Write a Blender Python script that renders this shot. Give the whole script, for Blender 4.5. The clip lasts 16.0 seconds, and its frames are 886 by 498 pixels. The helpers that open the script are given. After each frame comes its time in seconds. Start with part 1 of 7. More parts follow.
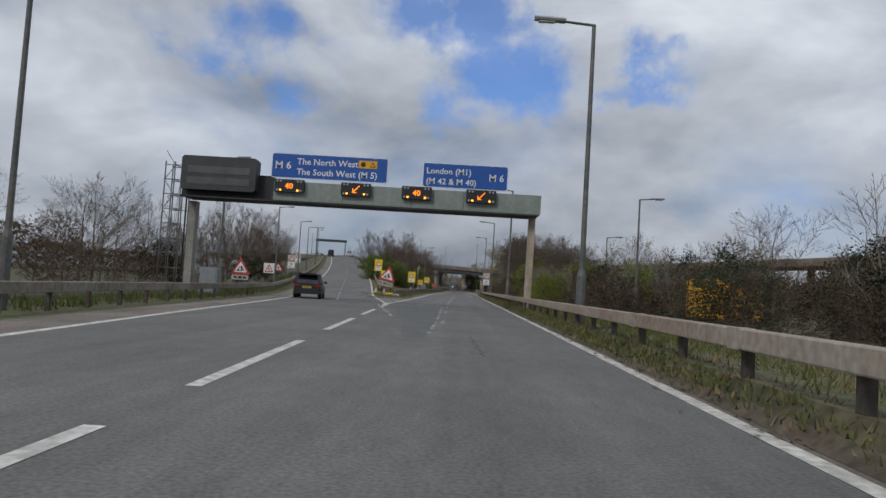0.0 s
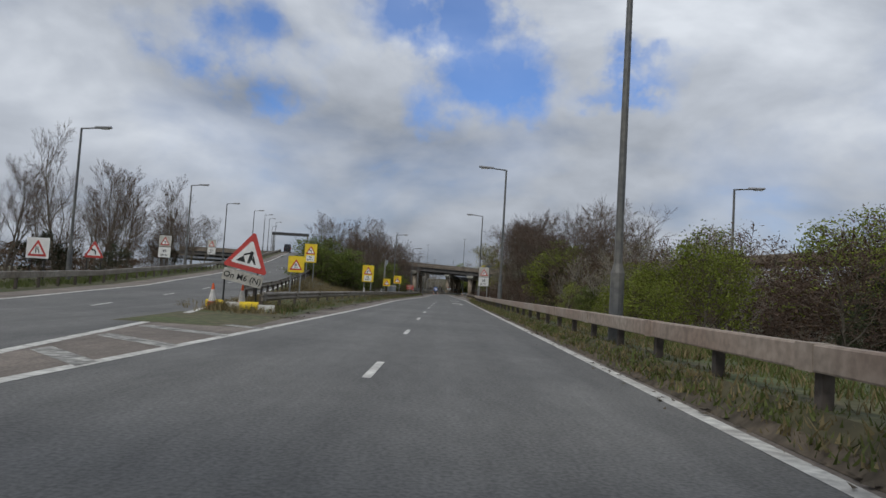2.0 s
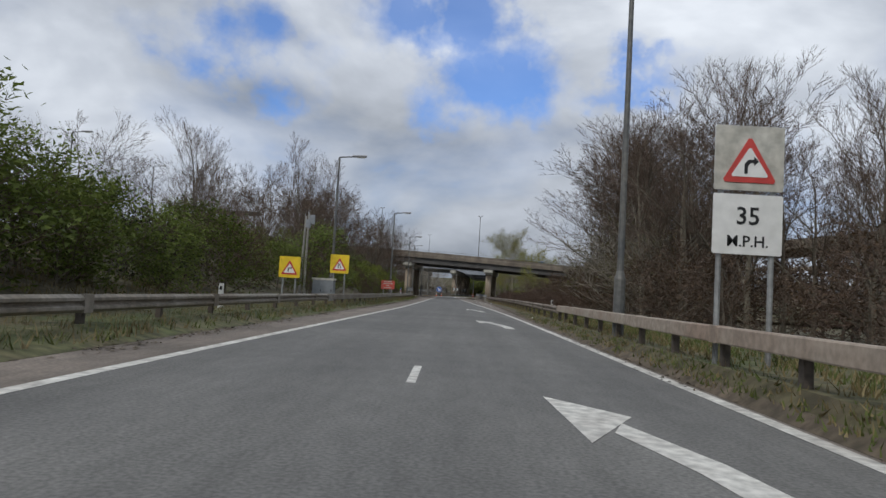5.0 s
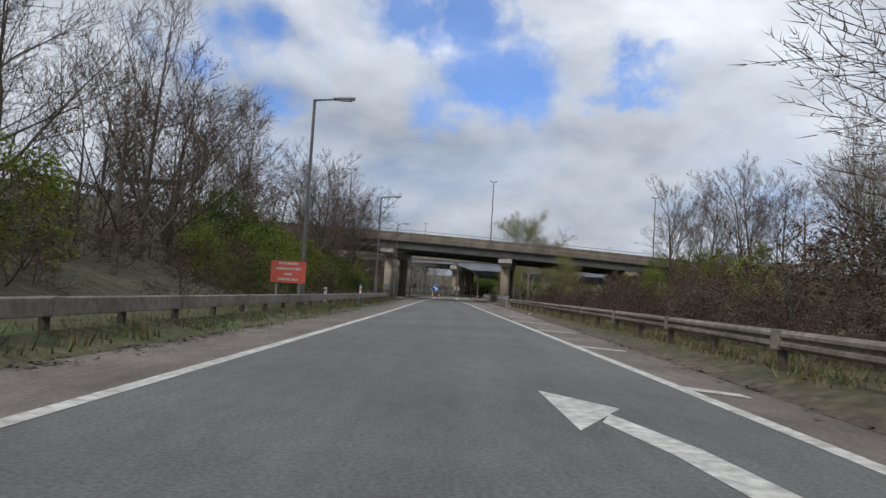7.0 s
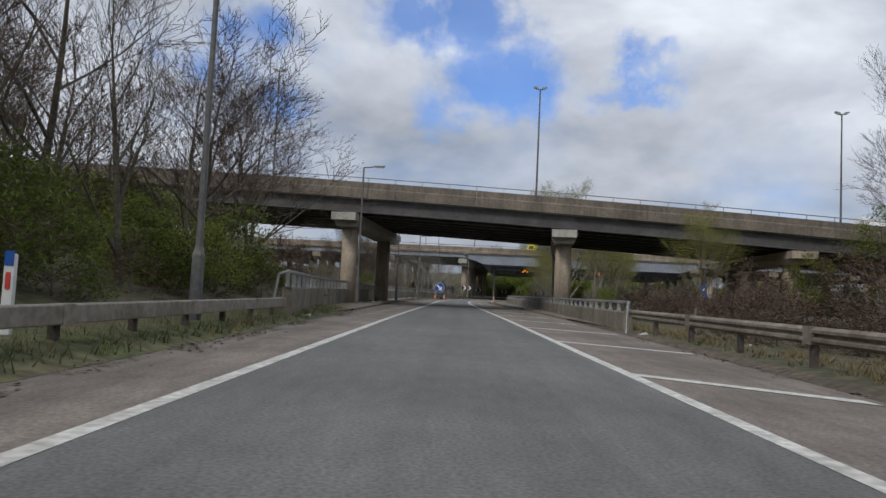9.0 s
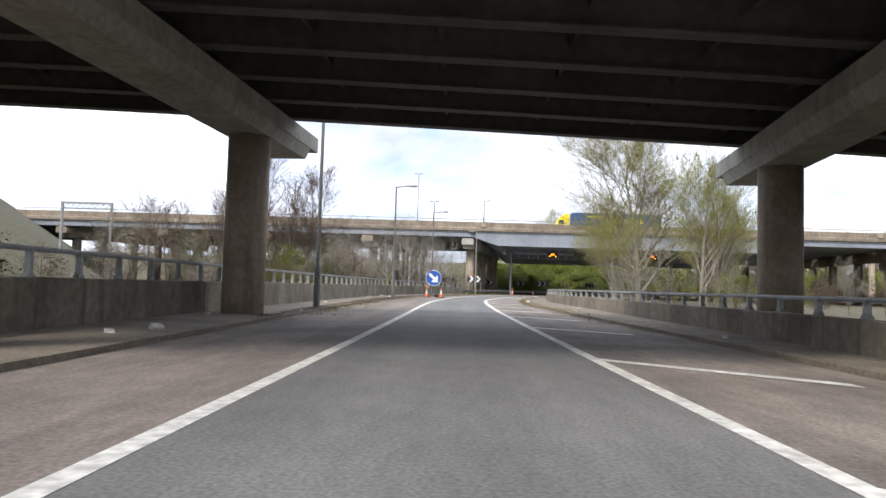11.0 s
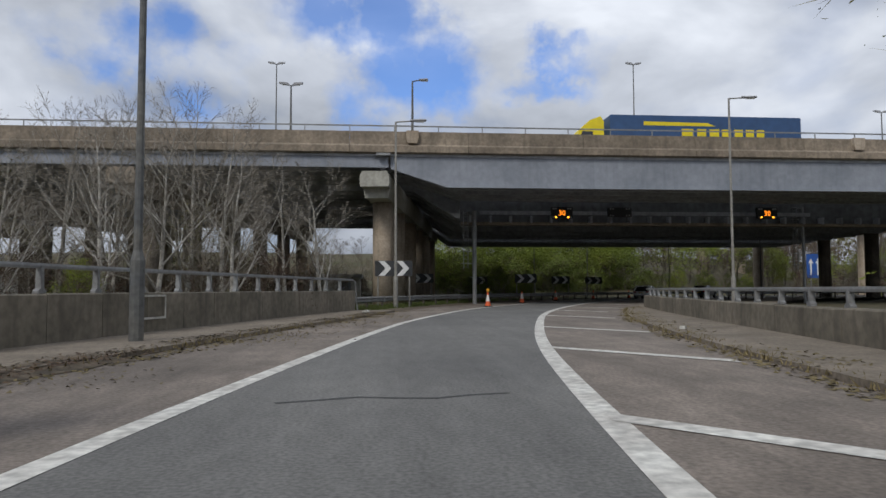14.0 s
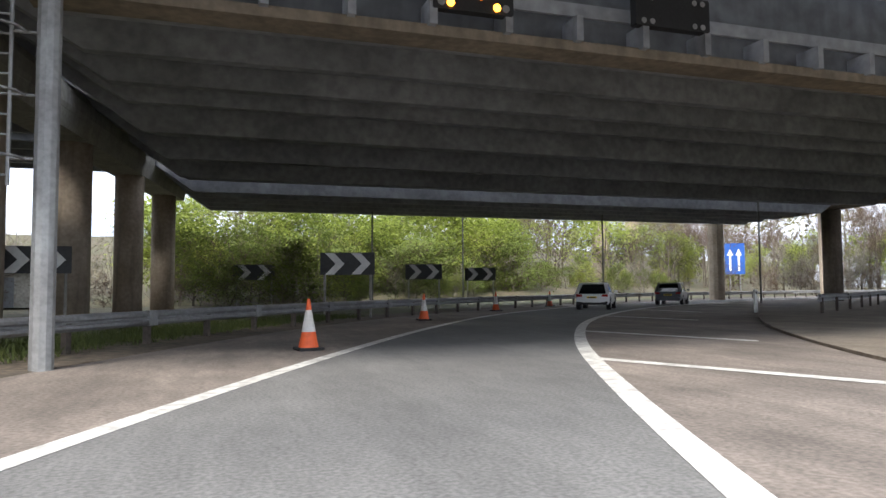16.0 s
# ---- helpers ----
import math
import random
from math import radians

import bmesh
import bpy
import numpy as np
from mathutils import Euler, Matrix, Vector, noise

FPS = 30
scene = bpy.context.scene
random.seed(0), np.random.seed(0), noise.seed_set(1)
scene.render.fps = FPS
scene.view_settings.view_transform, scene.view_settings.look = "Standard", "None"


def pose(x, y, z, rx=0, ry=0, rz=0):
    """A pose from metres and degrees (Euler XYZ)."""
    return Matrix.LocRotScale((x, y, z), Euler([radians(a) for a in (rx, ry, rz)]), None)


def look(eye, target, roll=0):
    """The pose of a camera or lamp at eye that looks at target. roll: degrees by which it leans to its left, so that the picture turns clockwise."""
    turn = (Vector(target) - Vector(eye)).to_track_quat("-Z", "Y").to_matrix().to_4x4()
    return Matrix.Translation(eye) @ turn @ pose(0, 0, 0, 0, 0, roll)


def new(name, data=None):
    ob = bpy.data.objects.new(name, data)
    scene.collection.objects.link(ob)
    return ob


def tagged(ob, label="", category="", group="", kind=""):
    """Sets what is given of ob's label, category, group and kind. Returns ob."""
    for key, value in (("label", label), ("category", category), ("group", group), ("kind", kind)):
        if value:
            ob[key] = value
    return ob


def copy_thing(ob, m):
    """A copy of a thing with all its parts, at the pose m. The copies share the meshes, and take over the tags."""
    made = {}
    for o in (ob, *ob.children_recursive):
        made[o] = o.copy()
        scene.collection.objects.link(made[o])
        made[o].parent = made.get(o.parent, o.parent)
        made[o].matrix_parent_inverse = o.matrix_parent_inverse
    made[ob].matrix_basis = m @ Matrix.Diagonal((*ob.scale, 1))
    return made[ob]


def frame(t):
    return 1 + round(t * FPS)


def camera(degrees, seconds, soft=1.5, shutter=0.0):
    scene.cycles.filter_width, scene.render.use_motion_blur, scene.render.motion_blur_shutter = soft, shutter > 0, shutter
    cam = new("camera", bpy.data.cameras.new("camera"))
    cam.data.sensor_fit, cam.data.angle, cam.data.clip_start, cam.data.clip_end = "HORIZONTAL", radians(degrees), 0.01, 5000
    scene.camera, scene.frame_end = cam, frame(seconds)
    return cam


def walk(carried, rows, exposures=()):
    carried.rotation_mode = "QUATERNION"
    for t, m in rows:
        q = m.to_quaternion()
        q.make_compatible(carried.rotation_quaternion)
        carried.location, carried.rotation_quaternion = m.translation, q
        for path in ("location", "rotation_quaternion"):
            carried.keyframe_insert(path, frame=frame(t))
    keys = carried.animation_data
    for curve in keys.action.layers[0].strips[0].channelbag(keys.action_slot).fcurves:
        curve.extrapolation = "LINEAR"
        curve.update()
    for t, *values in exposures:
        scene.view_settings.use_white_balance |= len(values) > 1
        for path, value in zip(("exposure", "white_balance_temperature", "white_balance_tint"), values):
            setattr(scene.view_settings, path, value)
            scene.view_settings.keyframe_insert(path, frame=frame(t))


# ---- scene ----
# The drive: seconds, eye, target, roll
PATH = [
    (0, (0.000, -0.000, 1.143), (-0.309, 9.980, 1.698), 3.50),
    (0.5, (-0.093, 10.082, 1.143), (-0.303, 20.064, 1.687), 3.52),
    (1, (-0.088, 20.194, 1.143), (-0.188, 30.179, 1.691), 3.47),
    (1.5, (0.002, 30.309, 1.143), (-0.068, 40.292, 1.718), 3.44),
    (2, (0.004, 40.475, 1.143), (-0.082, 50.456, 1.752), 3.48),
    (2.5, (-0.067, 50.728, 1.143), (-0.191, 60.707, 1.772), 3.56),
    (3, (-0.198, 61.131, 1.143), (-0.355, 71.111, 1.761), 3.60),
    (3.5, (-0.348, 71.663, 1.143), (-0.502, 81.643, 1.754), 3.46),
    (4, (-0.500, 82.287, 1.143), (-0.662, 92.267, 1.764), 3.34),
    (4.2, (-0.550, 86.543, 1.143), (-0.712, 96.522, 1.764), 3.31),
    (6.3, (-0.596, 131.481, 1.143), (-0.730, 141.461, 1.762), 3.41),
    (6.5, (-0.591, 135.796, 1.143), (-0.723, 145.776, 1.755), 3.40),
    (7, (-0.585, 146.606, 1.143), (-0.737, 156.586, 1.761), 3.36),
    (7.5, (-0.621, 157.458, 1.143), (-0.791, 167.438, 1.754), 3.27),
    (8, (-0.686, 168.403, 1.143), (-0.874, 178.383, 1.750), 3.10),
    (8.5, (-0.816, 179.398, 1.143), (-1.028, 189.377, 1.758), 2.88),
    (9, (-1.005, 190.410, 1.143), (-1.253, 200.388, 1.769), 2.70),
    (9.2, (-1.084, 194.817, 1.143), (-1.348, 204.793, 1.782), 2.63),
    (11.3, (-1.560, 241.485, 1.143), (-1.783, 251.469, 1.667), 1.55),
    (11.5, (-1.595, 245.948, 1.143), (-1.800, 255.932, 1.666), 1.43),
    (12, (-1.652, 257.119, 1.143), (-1.826, 267.102, 1.712), 1.10),
    (12.5, (-1.599, 268.335, 1.143), (-1.694, 278.320, 1.674), 0.73),
    (13, (-1.360, 279.570, 1.143), (-1.235, 289.555, 1.683), 0.46),
    (13.5, (-0.815, 290.757, 1.143), (-0.415, 300.735, 1.660), 0.22),
    (14, (0.268, 301.771, 1.143), (1.122, 311.718, 1.719), -0.16),
    (14.5, (1.884, 312.522, 1.143), (3.249, 322.411, 1.723), -0.58),
    (15, (3.996, 323.052, 1.143), (5.871, 332.857, 1.736), -0.71),
    (15.5, (6.603, 333.444, 1.143), (8.959, 343.145, 1.732), -0.58),
    (16, (9.752, 343.677, 1.143), (12.816, 353.178, 1.722), -0.38),
]
cam = camera(65.0, 16.0)
EXPOSURES = [(0, 0.0, 6350, 9), (2.5, 0.04, 6350, 9), (4.2, 0.12, 6350, 9), (6.5, 0.38, 6350, 9), (9.2, 0.26, 6350, 10), (10.6, 1.6, 6500, 12), (11.3, 1.6, 6450, 12), (11.5, 1.3, 6450, 12), (11.8, 0.8, 6400, 11), (12.2, 0.40, 6350, 10),
             (13.5, 0.20, 6300, 10), (14.5, 0.42, 6400, 11), (15.0, 0.85, 6400, 12), (15.5, 2.0, 6300, 11), (16.0, 2.32, 6350, 12)]
walk(cam, [(t, look(eye, target, roll)) for t, eye, target, roll in PATH], EXPOSURES)

# ---- light ----
SUN_ELEVATION, SUN_TURN = 42, 215
GAP_A, GAP_B, GAP_C, GAP_D = (-0.300, 0.903, 0.312), (-0.05, 0.918, 0.395), (0.036, 0.951, 0.305), (0.246, 0.920, 0.306)
world = bpy.data.worlds.new("sky")
scene.world = world
world.use_nodes = True
wt = world.node_tree
wt.nodes.clear()


def wnode(kind, **values):
    n = wt.nodes.new(kind)
    for key, value in values.items():
        n.inputs[key].default_value = value
    return n


def wmath(op, a, b=None):
    n = wt.nodes.new("ShaderNodeMath")
    n.operation = op
    for k, v in enumerate((a, b)):
        if v is None:
            continue
        if isinstance(v, (int, float)):
            n.inputs[k].default_value = v
        else:
            wt.links.new(v, n.inputs[k])
    return n.outputs[0]


sky = wt.nodes.new("ShaderNodeTexSky")
sky.sky_type, sky.sun_disc = "NISHITA", False
sky.sun_elevation, sky.sun_rotation = radians(SUN_ELEVATION), radians(SUN_TURN)
sky.ozone_density = 6.0
sky.dust_density, sky.air_density = 0.2, 1.0
sky_bg = wnode("ShaderNodeBackground", Strength=0.11)
deep = wt.nodes.new("ShaderNodeVectorMath")
deep.operation = "MULTIPLY"
deep.inputs[1].default_value = (0.55, 0.86, 1.22)
wt.links.new(sky.outputs[0], deep.inputs[0])
wt.links.new(deep.outputs[0], sky_bg.inputs["Color"])
coord = wt.nodes.new("ShaderNodeTexCoord")
split = wt.nodes.new("ShaderNodeSeparateXYZ")
wt.links.new(coord.outputs["Generated"], split.inputs[0])


def wshift(source, add, stretch=(1.0, 1.0, 1.0)):
    n = wt.nodes.new("ShaderNodeVectorMath")
    n.operation = "MULTIPLY_ADD"
    n.inputs[1].default_value, n.inputs[2].default_value = stretch, add
    wt.links.new(source, n.inputs[0])
    return n.outputs[0]


way = coord.outputs["Generated"]
puffs = wshift(way, (3.1, 1.7, 0.4), (1.0, 1.0, 1.9))
above = wshift(way, (3.1, 1.7, 0.47), (1.0, 1.0, 1.9))


def wnoise(at, scale, detail, rough, warp=0.0):
    n = wnode("ShaderNodeTexNoise", Scale=scale, Detail=detail, Roughness=rough, Distortion=warp)
    wt.links.new(at, n.inputs["Vector"])
    return n.outputs["Fac"]


def wramp(fac, *stops):
    n = wt.nodes.new("ShaderNodeValToRGB")
    while len(n.color_ramp.elements) < len(stops):
        n.color_ramp.elements.new(0.5)
    for e, (at, colour) in zip(n.color_ramp.elements, stops):
        e.position, e.color = at, (*colour, 1)
    wt.links.new(fac, n.inputs[0])
    return n.outputs["Color"]


def gap(toward, wide, tall):
    """1 in the middle of a hole in the clouds, 0 at its rim."""
    n = wt.nodes.new("ShaderNodeVectorMath")
    n.operation = "LENGTH"
    wt.links.new(wshift(torn, tuple(-a * b for a, b in zip(toward, (1 / wide, 1 / wide, 1 / tall))), (1 / wide, 1 / wide, 1 / tall)), n.inputs[0])
    return wmath("MAXIMUM", wmath("SUBTRACT", 1.0, n.outputs["Value"]), 0.0)


ragged = wnode("ShaderNodeTexNoise", Scale=7.5, Detail=5.0, Roughness=0.58)
wt.links.new(way, ragged.inputs["Vector"])
swirl = wt.nodes.new("ShaderNodeVectorMath")
swirl.operation = "MULTIPLY_ADD"
swirl.inputs[1].default_value = (0.27, 0.27, 0.27)
wt.links.new(ragged.outputs["Color"], swirl.inputs[0])
wt.links.new(wshift(way, (-0.135, -0.135, -0.135)), swirl.inputs[2])
torn = swirl.outputs[0]
thick = wnoise(puffs, 4.0, 8.0, 0.49, 0.25)
relief = wmath("SUBTRACT", thick, wnoise(above, 4.0, 8.0, 0.49, 0.25))
holes = wmath("ADD", gap(GAP_A, 0.12, 0.088), gap(GAP_B, 0.155, 0.075))
holes = wmath("ADD", holes, wmath("ADD", gap(GAP_C, 0.115, 0.12), wmath("MULTIPLY", gap(GAP_D, 0.13, 0.036), 0.7)))
# more of the same behind and overhead
holes = wmath("ADD", holes, wmath("MULTIPLY", wmath("MAXIMUM", wmath("SUBTRACT", wnoise(way, 3.0, 3.0, 0.5), 0.60), 0.0), wmath("MULTIPLY", wmath("MAXIMUM", wmath("SUBTRACT", split.outputs["Z"], 0.30), 0.0), 20.0)))
cover = wramp(wmath("SUBTRACT", wmath("ADD", 0.66, wmath("MULTIPLY", wmath("SUBTRACT", thick, 0.5), 1.5)), wmath("MULTIPLY", holes, 1.0)),
              (-0.0, (0.22, 0.22, 0.22)), (0.2, (0.5, 0.5, 0.5)), (0.42, (0.88, 0.88, 0.88)), (0.64, (1, 1, 1)))
broad = wnoise(puffs, 1.9, 4.0, 0.5, 0.3)
lift = wmath("MINIMUM", wmath("MULTIPLY", split.outputs["Z"], 0.75), 0.17)
tone = wramp(wmath("ADD", wmath("ADD", wmath("ADD", wmath("MULTIPLY", broad, 0.6), 0.07), lift), wmath("MULTIPLY", relief, 0.62)),
             (0.28, (0.20, 0.225, 0.265)), (0.42, (0.36, 0.385, 0.43)), (0.54, (0.485, 0.515, 0.57)), (0.70, (0.715, 0.745, 0.795)))
cloud_bg = wnode("ShaderNodeBackground", Strength=1.0)
wt.links.new(tone, cloud_bg.inputs["Color"])
both = wt.nodes.new("ShaderNodeMixShader")
wt.links.new(cover, both.inputs[0])
wt.links.new(sky_bg.outputs[0], both.inputs[1])
wt.links.new(cloud_bg.outputs[0], both.inputs[2])
wout = wt.nodes.new("ShaderNodeOutputWorld")
wt.links.new(both.outputs[0], wout.inputs[0])

sun_data = bpy.data.lights.new("sun", "SUN")
sun_data.energy, sun_data.angle, sun_data.color = 1.3, radians(14), (1.0, 0.95, 0.87)
sun_turn = radians(SUN_TURN)
sun_way = Vector((math.sin(sun_turn) * math.cos(radians(SUN_ELEVATION)), math.cos(sun_turn) * math.cos(radians(SUN_ELEVATION)), math.sin(radians(SUN_ELEVATION))))
sun = new("sun", sun_data)
sun.matrix_world = look(sun_way * 100, (0, 0, 0))


# ---- materials ----
def material(name, base, rough=0.8, metal=0.0, vary=0.25, grain=30.0, blotch=1.2, second=None, bump=0.0, emit=0.0, per_object=0.0, streak=0.0, spec=None, lengthwise=0.0):
    """Base colour with blotches and grain; second: the colour of the blotches; streak: runs of dirt down a face."""
    m = bpy.data.materials.new(name)
    m.use_nodes = True
    t = m.node_tree
    b = t.nodes["Principled BSDF"]
    b.inputs["Roughness"].default_value, b.inputs["Metallic"].default_value = rough, metal
    if spec is not None:
        b.inputs["Specular IOR Level"].default_value = spec
    if emit:
        b.inputs["Emission Color"].default_value, b.inputs["Emission Strength"].default_value = (*base, 1), emit
    if vary == 0 and not second:
        b.inputs["Base Color"].default_value = (*base, 1)
        return m
    geo = t.nodes.new("ShaderNodeNewGeometry")

    def noise_at(scale, detail, squeeze=None):
        n = t.nodes.new("ShaderNodeTexNoise")
        n.inputs["Scale"].default_value, n.inputs["Detail"].default_value = scale, detail
        if squeeze:
            mp = t.nodes.new("ShaderNodeMapping")
            mp.inputs["Scale"].default_value = squeeze
            t.links.new(geo.outputs["Position"], mp.inputs["Vector"])
            t.links.new(mp.outputs[0], n.inputs["Vector"])
        else:
            t.links.new(geo.outputs["Position"], n.inputs["Vector"])
        return n.outputs["Fac"]

    def mix(fac, a, c, kind="MIX"):
        n = t.nodes.new("ShaderNodeMix")
        n.data_type, n.blend_type = "RGBA", kind
        for slot, v in ((0, fac), (6, a), (7, c)):
            if isinstance(v, (int, float)):
                n.inputs[slot].default_value = v
            elif isinstance(v, tuple):
                n.inputs[slot].default_value = (*v, 1)
            else:
                t.links.new(v, n.inputs[slot])
        return n.outputs[2]

    def spread(fac, lo, hi, a=0.35, c=0.65):
        n = t.nodes.new("ShaderNodeMapRange")
        n.inputs["From Min"].default_value, n.inputs["From Max"].default_value = a, c
        n.inputs["To Min"].default_value, n.inputs["To Max"].default_value = lo, hi
        t.links.new(fac, n.inputs["Value"])
        return n.outputs[0]

    fine = noise_at(grain, 4.0)
    wide = noise_at(blotch, 5.0)
    colour = mix(spread(wide, 0, 1), base, second or tuple(v * (1 - vary) for v in base))
    colour = mix(1.0, colour, spread(fine, 1 - vary, 1 + vary * 0.6), "MULTIPLY")
    if streak:
        runs = noise_at(1.0, 4.0, (3.0, 3.0, 0.25))
        colour = mix(spread(runs, 0, streak, 0.5, 0.72), colour, tuple(v * 0.35 for v in base))
    if lengthwise:
        tracks = noise_at(1.0, 3.0, (1.3, 0.03, 1.0))
        colour = mix(1.0, colour, spread(tracks, 1 - lengthwise * 0.6, 1 + lengthwise * 0.4), "MULTIPLY")
        mottle = noise_at(1.0, 6.0, (5.0, 1.6, 5.0))
        colour = mix(1.0, colour, spread(mottle, 1 - lengthwise * 0.5, 1 + lengthwise * 0.35), "MULTIPLY")
    if per_object:
        info = t.nodes.new("ShaderNodeObjectInfo")
        colour = mix(1.0, colour, spread(info.outputs["Random"], 1 - per_object, 1 + per_object, 0, 1), "MULTIPLY")
    t.links.new(colour, b.inputs["Base Color"])
    if bump:
        n = t.nodes.new("ShaderNodeBump")
        n.inputs["Strength"].default_value, n.inputs["Distance"].default_value = bump, 0.02
        t.links.new(fine, n.inputs["Height"])
        t.links.new(n.outputs[0], b.inputs["Normal"])
    return m


def leaf_material(name, dark, light, thin=0.0):
    """Leaves and twigs, each piece a little different; thin: the share of light that comes through."""
    m = bpy.data.materials.new(name)
    m.use_nodes = True
    t = m.node_tree
    b = t.nodes["Principled BSDF"]
    b.inputs["Roughness"].default_value = 0.75
    b.inputs["Specular IOR Level"].default_value = 0.2
    geo = t.nodes.new("ShaderNodeNewGeometry")
    info = t.nodes.new("ShaderNodeObjectInfo")
    ramp = t.nodes.new("ShaderNodeValToRGB")
    ramp.color_ramp.elements[0].color, ramp.color_ramp.elements[1].color = (*dark, 1), (*light, 1)
    add = t.nodes.new("ShaderNodeMath")
    add.operation = "MULTIPLY_ADD"
    add.inputs[1].default_value = 0.7
    scale = t.nodes.new("ShaderNodeMath")
    scale.operation = "MULTIPLY"
    scale.inputs[1].default_value = 0.3
    t.links.new(info.outputs["Random"], scale.inputs[0])
    t.links.new(geo.outputs["Random Per Island"], add.inputs[0])
    t.links.new(scale.outputs[0], add.inputs[2])
    t.links.new(add.outputs[0], ramp.inputs[0])
    t.links.new(ramp.outputs[0], b.inputs["Base Color"])
    if thin:
        through_leaf = t.nodes.new("ShaderNodeBsdfTranslucent")
        t.links.new(ramp.outputs[0], through_leaf.inputs["Color"])
        blend = t.nodes.new("ShaderNodeMixShader")
        blend.inputs[0].default_value = thin
        t.links.new(b.outputs[0], blend.inputs[1])
        t.links.new(through_leaf.outputs[0], blend.inputs[2])
        t.links.new(blend.outputs[0], t.nodes["Material Output"].inputs["Surface"])
    return m


ASPHALT = material("asphalt", (0.168, 0.165, 0.155), 0.9, vary=0.28, grain=26.0, blotch=0.25, second=(0.13, 0.128, 0.122), bump=0.3, lengthwise=0.2)
ASPHALT_OLD = material("old_asphalt", (0.235, 0.198, 0.166), 0.92, vary=0.28, grain=20.0, blotch=0.45, second=(0.155, 0.131, 0.11), bump=0.2, lengthwise=0.3)
PATCH = material("tar_patch", (0.105, 0.107, 0.106), 0.85, vary=0.3, grain=9.0, blotch=0.9, second=(0.135, 0.134, 0.129), bump=0.3)
TAR = material("tar_seam", (0.06, 0.06, 0.06), 0.8, vary=0.3, grain=6.0, blotch=0.8)
PAINT = material("line_paint", (0.66, 0.65, 0.60), 0.75, vary=0.3, grain=7.0, blotch=1.5, second=(0.50, 0.48, 0.44))
PAINT_WORN = material("worn_line_paint", (0.46, 0.45, 0.41), 0.85, vary=0.5, grain=7.0, blotch=2.6, second=(0.17, 0.163, 0.15))
DIRT = material("dirt", (0.135, 0.105, 0.075), 0.98, vary=0.4, grain=5.0, blotch=0.9, second=(0.085, 0.07, 0.048), bump=0.8)
FOOTWAY = material("dirty_footway", (0.225, 0.19, 0.148), 0.95, vary=0.25, grain=14.0, blotch=0.8, second=(0.15, 0.125, 0.095), bump=0.5)
GRASS = material("grass_ground", (0.085, 0.105, 0.035), 0.95, vary=0.45, grain=4.0, blotch=0.5, second=(0.12, 0.10, 0.055), bump=0.9)
SCRUB = material("scrub_ground", (0.105, 0.085, 0.05), 0.95, vary=0.45, grain=3.0, blotch=0.3, second=(0.075, 0.075, 0.035), bump=0.9)
CONCRETE = material("weathered_concrete", (0.44, 0.365, 0.285), 0.9, vary=0.16, grain=6.0, blotch=0.8, second=(0.33, 0.268, 0.20), bump=0.25, streak=0.5, per_object=0.06)
CONCRETE_DARK = material("sooty_concrete", (0.29, 0.238, 0.18), 0.92, vary=0.2, grain=5.0, blotch=0.7, second=(0.18, 0.148, 0.112), bump=0.25, streak=0.5, per_object=0.1)
PARAPET = material("stained_parapet", (0.215, 0.187, 0.145), 0.92, vary=0.22, grain=5.0, blotch=0.7, second=(0.135, 0.12, 0.09), bump=0.3, streak=0.6, per_object=0.12)
CONCRETE_PALE = material("pale_concrete", (0.42, 0.41, 0.36), 0.88, vary=0.14, grain=6.0, blotch=1.0, second=(0.33, 0.32, 0.28), bump=0.2, streak=0.35)
STEEL_BLUE = material("painted_girder", (0.27, 0.29, 0.33), 0.6, vary=0.1, grain=3.0, blotch=0.4, second=(0.215, 0.235, 0.27), streak=0.2)
STEEL_DARK = material("grimy_girder", (0.335, 0.35, 0.375), 0.75, vary=0.2, grain=3.0, blotch=0.5, second=(0.24, 0.25, 0.27))
# streaked beam, coloured well below the soffit to paint in the under-deck shade
BEAM_EDGE = material("shaded_grimy_edge_beam", (0.15, 0.157, 0.168), 0.9, vary=0.25, grain=2.0, blotch=0.4, streak=0.3)
SOFFIT = material("grimy_soffit", (0.42, 0.43, 0.445), 0.9, vary=0.2, grain=2.0, blotch=0.4)
# stained flyover parapet colour, reused to paint dim light onto outer viaduct columns
CONCRETE_STAINED_DIM = material("stained_dim_concrete", (0.215, 0.182, 0.145), 0.92, vary=0.2, grain=5.0, blotch=0.7, second=(0.145, 0.122, 0.098), bump=0.25, streak=0.55, per_object=0.08)
# near-black steel colour for the flyover's girders and cross braces
STEEL_NEAR_BLACK = material("near_black_girder", (0.105, 0.10, 0.097), 0.75, vary=0.2, grain=3.0, blotch=0.5, second=(0.07, 0.068, 0.066))
GALV = material("galvanised_steel", (0.30, 0.31, 0.31), 0.55, 0.35, vary=0.18, grain=12.0, blotch=1.5, second=(0.22, 0.22, 0.22))
POLE = material("lamp_column_paint", (0.105, 0.11, 0.112), 0.6, 0.2, vary=0.2, grain=8.0, blotch=1.0, second=(0.15, 0.145, 0.13))
POLE_PALE = material("pale_column", (0.30, 0.29, 0.26), 0.6, 0.1, vary=0.2, grain=8.0, blotch=1.0, second=(0.22, 0.21, 0.19))
RAIL_RUST = material("rusty_beam", (0.29, 0.215, 0.165), 0.8, 0.05, vary=0.22, grain=9.0, blotch=0.5, second=(0.36, 0.31, 0.255), streak=0.3)
RAIL_GREY = material("weathered_beam", (0.30, 0.275, 0.235), 0.75, 0.15, vary=0.25, grain=7.0, blotch=0.7, second=(0.20, 0.17, 0.13), streak=0.3)
